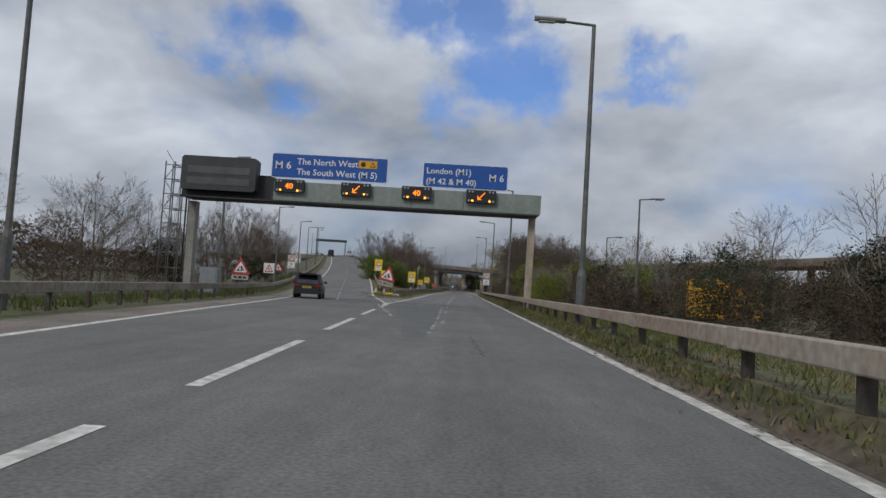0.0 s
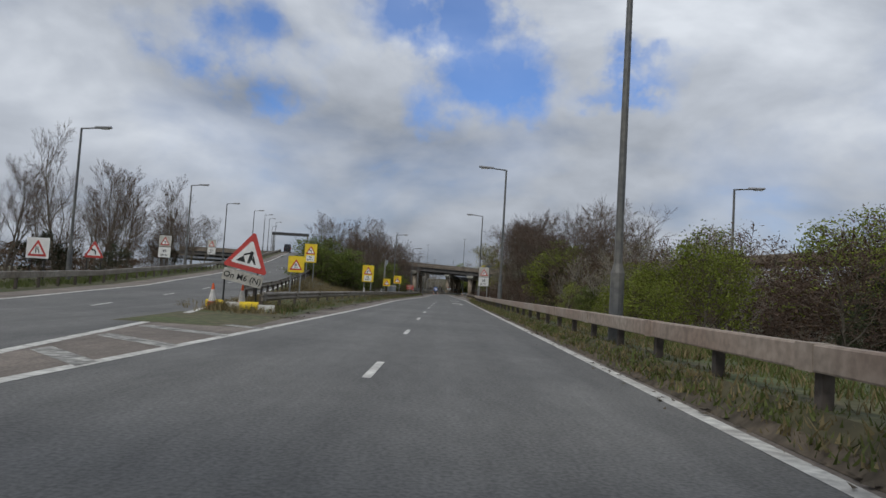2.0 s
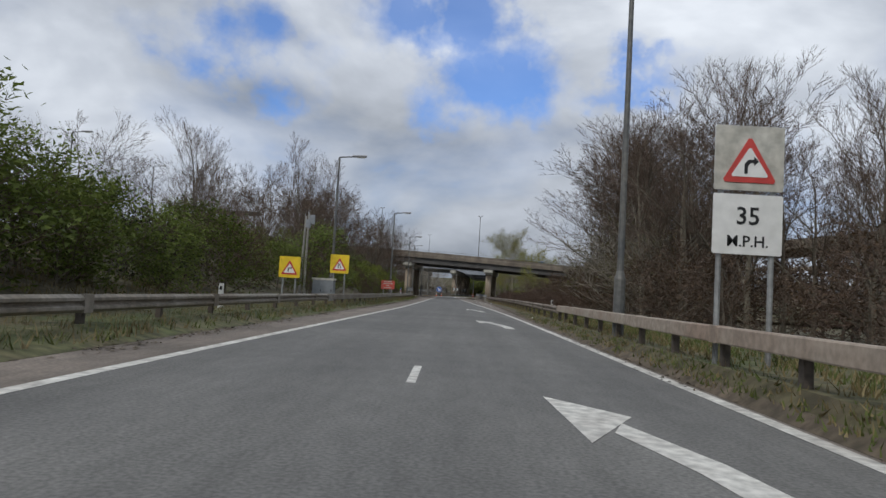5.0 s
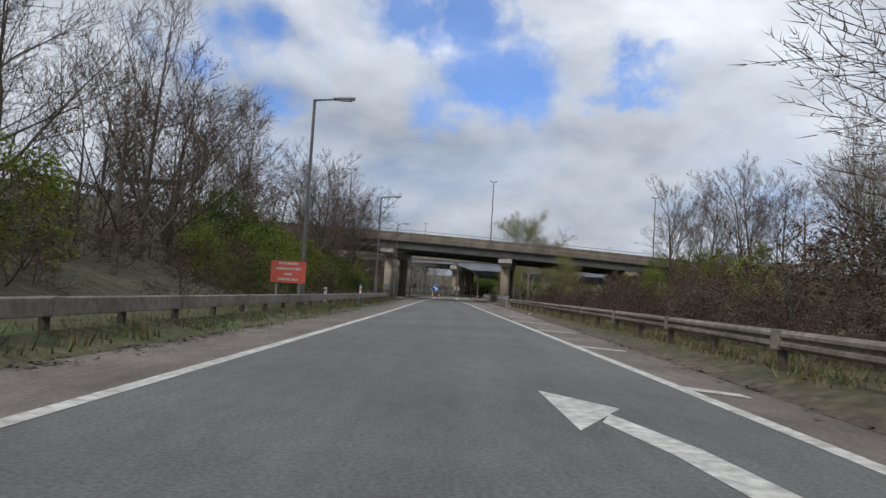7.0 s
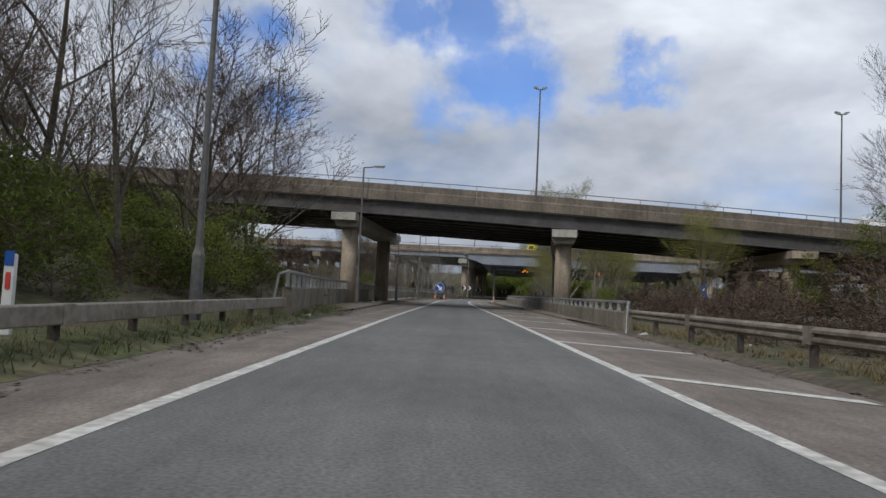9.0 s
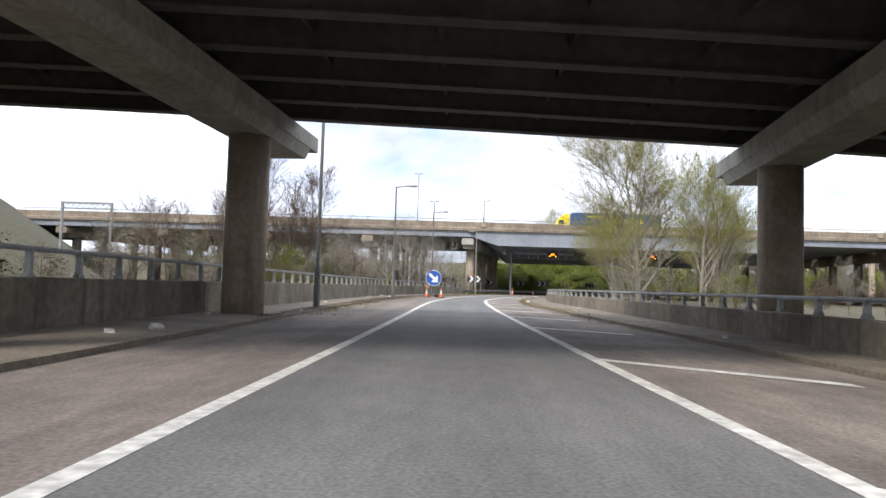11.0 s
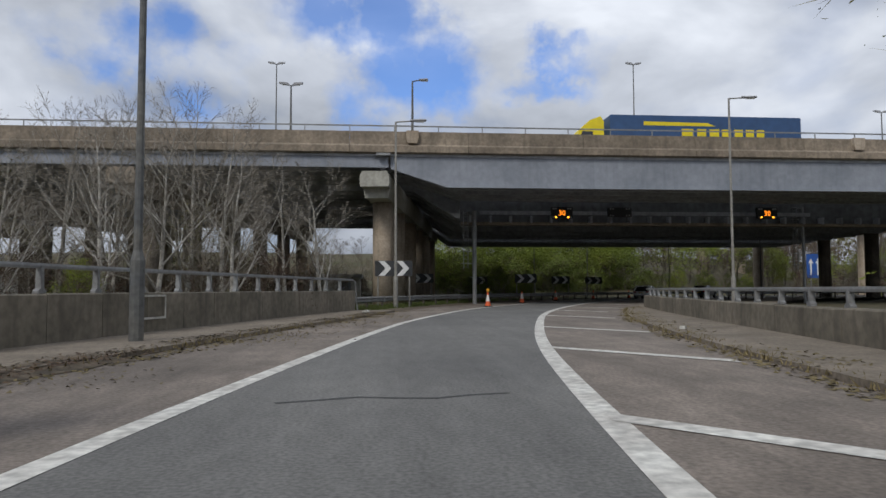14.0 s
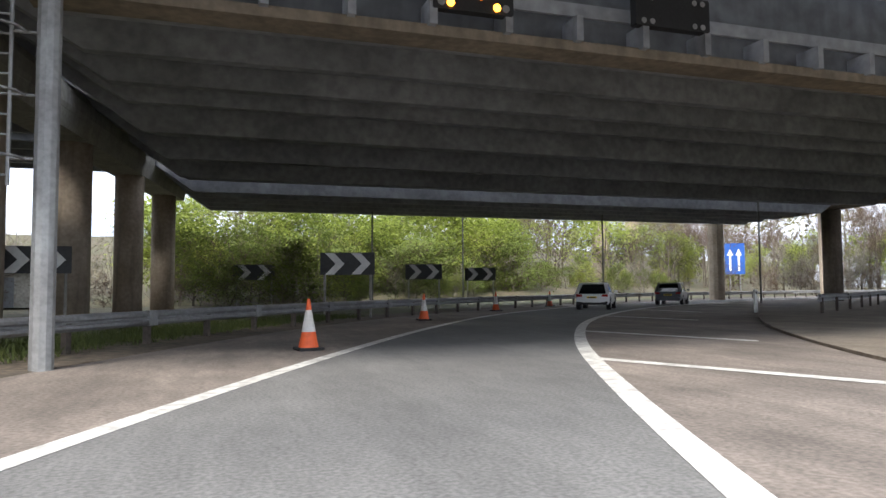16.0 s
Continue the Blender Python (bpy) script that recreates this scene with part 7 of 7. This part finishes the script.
# thick growth behind the hedge, and on the outside of the bend
for x, y, sz in ((12.0, 102.5, 0.85), (11.8, 105.5, 0.85), (13.2, 108.5, 0.92), (9.8, 142, 1.15), (10.4, 136.5, 1.08), (11.0, 131, 0.95)):
    plant(bare, x, y, 0, sz)
for x, y, sz in ((13.2, 151, 0.95), (14.6, 155, 1.0), (16.2, 159.5, 1.0)):
    plant(bare_broad, x, y, 0, sz)
belt((thicket, bramble, brush, fresh), 11.5, 16, 52, 76, 12, (0.95, 1.25))
belt((thicket, bramble), 17, 25, 40, 78, 12, (1.3, 1.6))
belt((thicket, bramble), 15, 24, 112, 140, 14, (1.3, 1.7))
belt((brush, bramble, bare), 98, 128, 424, 446, 18, (1.2, 1.6), lambda y: 1.0)
for kind in KINDS:
    for src in kind:
        for o in (*src.children_recursive, src):
            bpy.data.objects.remove(o)


# ---- far woods that close the horizon ----
def far_woods(name, run, tall, count, mat, label, deep=14.0):
    sh = Shape()
    rng = random.Random(31)
    line_at = curve(run, 4.0)
    for _ in range(count):
        k = rng.randrange(len(line_at) - 1)
        p, q = line_at[k], line_at[k + 1]
        u = rng.random()
        x, y = p[0] + (q[0] - p[0]) * u + rng.uniform(-deep, deep) / 2, p[1] + (q[1] - p[1]) * u + rng.uniform(-deep, deep) / 2
        top = tall * (0.72 + 0.5 * noise.noise(Vector((x * 0.045, y * 0.045, 7.7))) + 0.16 * noise.noise(Vector((x * 0.3, y * 0.3, 2.2))))
        z = top * (1 - rng.random() ** 1.7) if rng.random() < 0.8 else top * rng.uniform(0.9, 1.06)
        s = rng.uniform(0.35, 0.85)
        a = Vector((rng.uniform(-1, 1), rng.uniform(-1, 1), rng.uniform(-0.4, 1.0))).normalized() * s
        t = Vector((rng.uniform(-1, 1), rng.uniform(-1, 1), rng.uniform(-0.6, 0.6))).normalized() * s * 0.7
        n = len(sh.v)
        sh.v += [(x - a.x, y - a.y, z - a.z), (x + t.x, y + t.y, z + t.z), (x + a.x, y + a.y, z + a.z)]
        sh.f.append((n, n + 1, n + 2))
    return tagged(new(name, sh.mesh(name, mat)), label, "woodland", kind="stuff")


far_woods("far_woods", [(84, -60), (80, 60), (66, 170), (62, 225)], 6.5, 17000, LEAF_BROWN, "brown leafless woods beyond the far viaduct")
far_woods("far_woods", [(-60, -60), (-75, 80), (-100, 190), (-130, 330)], 7.5, 15000, LEAF_BROWN, "brown leafless woods beyond the climbing road")
far_woods("far_woods", [(40, 468), (80, 470), (120, 476), (165, 470), (190, 430), (195, 370)], 19.0, 20000, LEAF_OLIVE, "budding olive brown woods beyond the bend")

# ---- grass, litter and weeds ----
def tufts(name, spots, mat, blade=(0.10, 0.26), each=7, label=""):
    sh = Shape()
    rng = random.Random(5)
    for x, y, z in spots:
        for _ in range(each):
            px, py = x + rng.gauss(0, 0.12), y + rng.gauss(0, 0.12)
            h, w, a = rng.uniform(*blade), rng.uniform(0.008, 0.022), rng.uniform(0, 6.3)
            lx, ly = rng.gauss(0, h * 0.4), rng.gauss(0, h * 0.4)
            n = len(sh.v)
            sh.v += [(px - w * math.cos(a), py - w * math.sin(a), z), (px + w * math.cos(a), py + w * math.sin(a), z), (px + lx, py + ly, z + h)]
            sh.f.append((n, n + 1, n + 2))
    return tagged(new(name, sh.mesh(name, mat)), label, "grass", kind="stuff")


rng = random.Random(9)
edge_r = lambda y: float(np.interp(y, [p[1] for p in EDGE_R], [p[0] for p in EDGE_R]))
edge_l = lambda y: float(np.interp(y, [p[1] for p in EDGE_L], [p[0] for p in EDGE_L]))
spots = []
for _ in range(5200):
    y = rng.triangular(2, 190, 20)
    spots.append((edge_r(y) + rng.triangular(0.6, 5.5, 1.6), y, bank_r(y) * 0.85))
tufts("grass", spots, BLADE, (0.06, 0.2), 9, "rough green grass under the outer barrier")
spots = [(edge_r(y) + 0.12 + 0.3 * u, y, bank_r(y) * (0.2 + 0.75 * u)) for y, u in ((rng.triangular(1, 150, 15), rng.random()) for _ in range(4200))]
tufts("grass", spots[:2500], BLADE, (0.04, 0.12), 8, "short mossy grass on the bank at the road edge")
tufts("dry_grass", spots[2500:], BLADE_DRY, (0.04, 0.13), 8, "dead grass on the bank at the road edge")
spots = [(edge_r(y) + rng.triangular(0.35, 3.2, 1.0), y, bank_r(y) * 0.88) for y in (rng.uniform(2, 225) for _ in range(2600))]
tufts("dry_grass", spots, BLADE_DRY, (0.06, 0.22), 8, "dry straw coloured grass on the dirt verge")
spots = []
for _ in range(4200):
    y = rng.uniform(64, 226)
    spots.append((edge_l(y) - rng.triangular(0.05, 2.7, 1.0), y, 0.06))
tufts("grass", spots, BLADE, (0.08, 0.28), 8, "uneven green grass in front of the barrier")
spots = [(edge_l(y) - rng.triangular(0.0, 4.5, 1.2), y, 0.08) for y in (rng.uniform(62, 226) for _ in range(3000))]
tufts("dry_grass", spots, BLADE_DRY, (0.1, 0.34), 8, "dead brown grass along the barrier")
spots = [(edge_l(y) - rng.triangular(1.0, 5.0, 2.0), y, 0.03) for y in (rng.uniform(338, 372) for _ in range(2200))]
tufts("grass", spots, BLADE, (0.08, 0.26), 8, "lush grass in front of the bend barrier")
spots = [(float(np.interp(y, [p[1] for p in FORK_L], [p[0] for p in FORK_L])) - rng.uniform(2.7, 5.5), y, climb(y) - 0.02) for y in (rng.uniform(5, 120) for _ in range(2200))]
tufts("grass", spots, BLADE, (0.1, 0.3), 8, "grass along the outer barrier of the fork")
weeds = [(edge_l(y) - rng.uniform(-0.15, 0.35), y, 0.05) for y in (rng.uniform(262, 334) for _ in range(420))] + [(edge_r(y) + rng.uniform(-0.1, 0.3), y, 0.05) for y in (rng.uniform(262, 340) for _ in range(420))]
tufts("dead_weeds", weeds, BLADE_DRY, (0.03, 0.12), 8, "dead weeds and leaf litter along the kerbs")

def debris(name, spots, mat, label, size=(0.02, 0.07)):
    """Fallen leaves, grit and clods: small tilted flakes lying on the ground."""
    sh = Shape()
    for x, y, z in spots:
        a, r, h = rng.uniform(0, 6.3), rng.uniform(*size), rng.uniform(0.004, 0.03)
        n = len(sh.v)
        sh.v += [(x + r * math.cos(a + k * 2.09), y + r * 1.3 * math.sin(a + k * 2.09), z + (h if k == 0 else 0.002)) for k in range(3)]
        sh.f.append((n, n + 1, n + 2))
    return tagged(new(name, sh.mesh(name, mat)), label, "debris", kind="stuff")


def heaped(edge, y0, y1, count, spread_x, z, shift=0.0):
    """Spots gathered in drifts along an edge."""
    out = []
    while len(out) < count:
        y = rng.uniform(y0, y1)
        if noise.noise(Vector((y * 0.6, z * 9 + shift, 3.3))) + rng.uniform(-0.35, 0.35) < 0:
            continue
        off = rng.gauss(shift, spread_x)
        out.append((edge(y) + off, y, z))
    return out


debris("leaf_litter", heaped(edge_l, 255, 338, 5200, 0.22, 0.105, -0.3), DIRT, "brown leaf litter and grit drifted on the footway")
debris("leaf_litter", heaped(edge_l, 255, 338, 3600, 0.2, 0.006, 0.26), BLADE_DRY, "brown grit and leaves lying along the kerb")
debris("leaf_litter", heaped(edge_r, 255, 342, 2400, 0.13, 0.006, -0.2), BLADE_DRY, "dead leaves and grit along the kerb")
debris("leaf_litter", heaped(edge_r, 255, 342, 1700, 0.35, 0.105, 0.4), BLADE_DRY, "dead leaves scattered over the footway")
debris("leaf_litter", heaped(edge_l, 258, 340, 3600, 0.7, 0.006, 0.9), BLADE_DRY, "grit and dead leaves strewn over the shoulder", (0.012, 0.045))
debris("leaf_litter", heaped(edge_r, 2, 226, 6500, 0.25, 0.02, 0.2), DIRT, "dead leaves and soil along the road edge", (0.02, 0.06))
debris("leaf_litter", heaped(edge_l, 62, 228, 5200, 0.22, 0.012, 0.1), DIRT, "soil and dead grass washed onto the shoulder", (0.02, 0.06))
drift = Shape()
inner_l, outer_l = [], []
for k in range(70):
    y = 279 + 0.5 * k
    w = 0.25 + 0.75 * abs(noise.noise(Vector((y * 0.31, 4.2, 0)))) + (0.5 if 296 < y < 308 else 0)
    inner_l.append((edge_l(y) - 0.25, y, 0.13))
    outer_l.append((edge_l(y) + w, y, 0.008))
crest_l = [(a[0] + 0.3 * (b[0] - a[0]), a[1], 0.10 + 0.07 * noise.noise(Vector((a[1] * 0.9, 1.0, 0)))) for a, b in zip(inner_l, outer_l)]
structure("soil_drift", drift.ribbon(inner_l, crest_l).ribbon(crest_l, outer_l), DIRT, True)
debris("leaf_litter", [(edge_l(y) + rng.gauss(0.15, 0.35), y, 0.1 + 0.03 * rng.random()) for y in (rng.uniform(279, 314) for _ in range(3000))], LEAF_BROWN, "brown leaves lying on the soil drift", (0.02, 0.06))
slope_spots = []
for _ in range(3600):
    k = rng.randrange(len(island_top) - 1)
    u = rng.random()
    p, m, q = island_top[k], mid[k], island_low[k]
    a, b, w = ((p[0] + 0.9, p[1], p[2]), m, u * 2) if u < 0.5 else (m, q, u * 2 - 1)
    if p[1] < 135:
        slope_spots.append(tuple(c + (d - c) * w for c, d in zip(a, b)))
tufts("dry_grass", slope_spots, BLADE_DRY, (0.12, 0.4), 9, "dead brown grass covering the bank between the roads")
litter = [Shape().prism([(-0.15, 0), (0.13, 0), (0.17, 0.06), (-0.05, 0.13)], -0.1, 0.12).mesh("scrap", LITTER), Shape().prism([(-0.1, 0), (0.1, 0), (0.06, 0.05), (-0.08, 0.08)], -0.08, 0.06).mesh("scrap", LITTER)]
for k in range(46):
    y = rng.uniform(8, 350)
    side = rng.random() < 0.6
    x = edge_r(y) + rng.uniform(0.1, 2.4) if side else edge_l(max(y, 66)) - rng.uniform(0.1, 2.0)
    if not side and y < 66:
        continue
    o = new("litter", rng.choice(litter))
    o.matrix_basis = pose(x, y, 0.10 if 226 < y < 337 else 0.03 if side else 0.1, 0, 0, rng.uniform(0, 360))
    tagged(o, "scrap of pale litter lying on the verge", "litter", "litter")
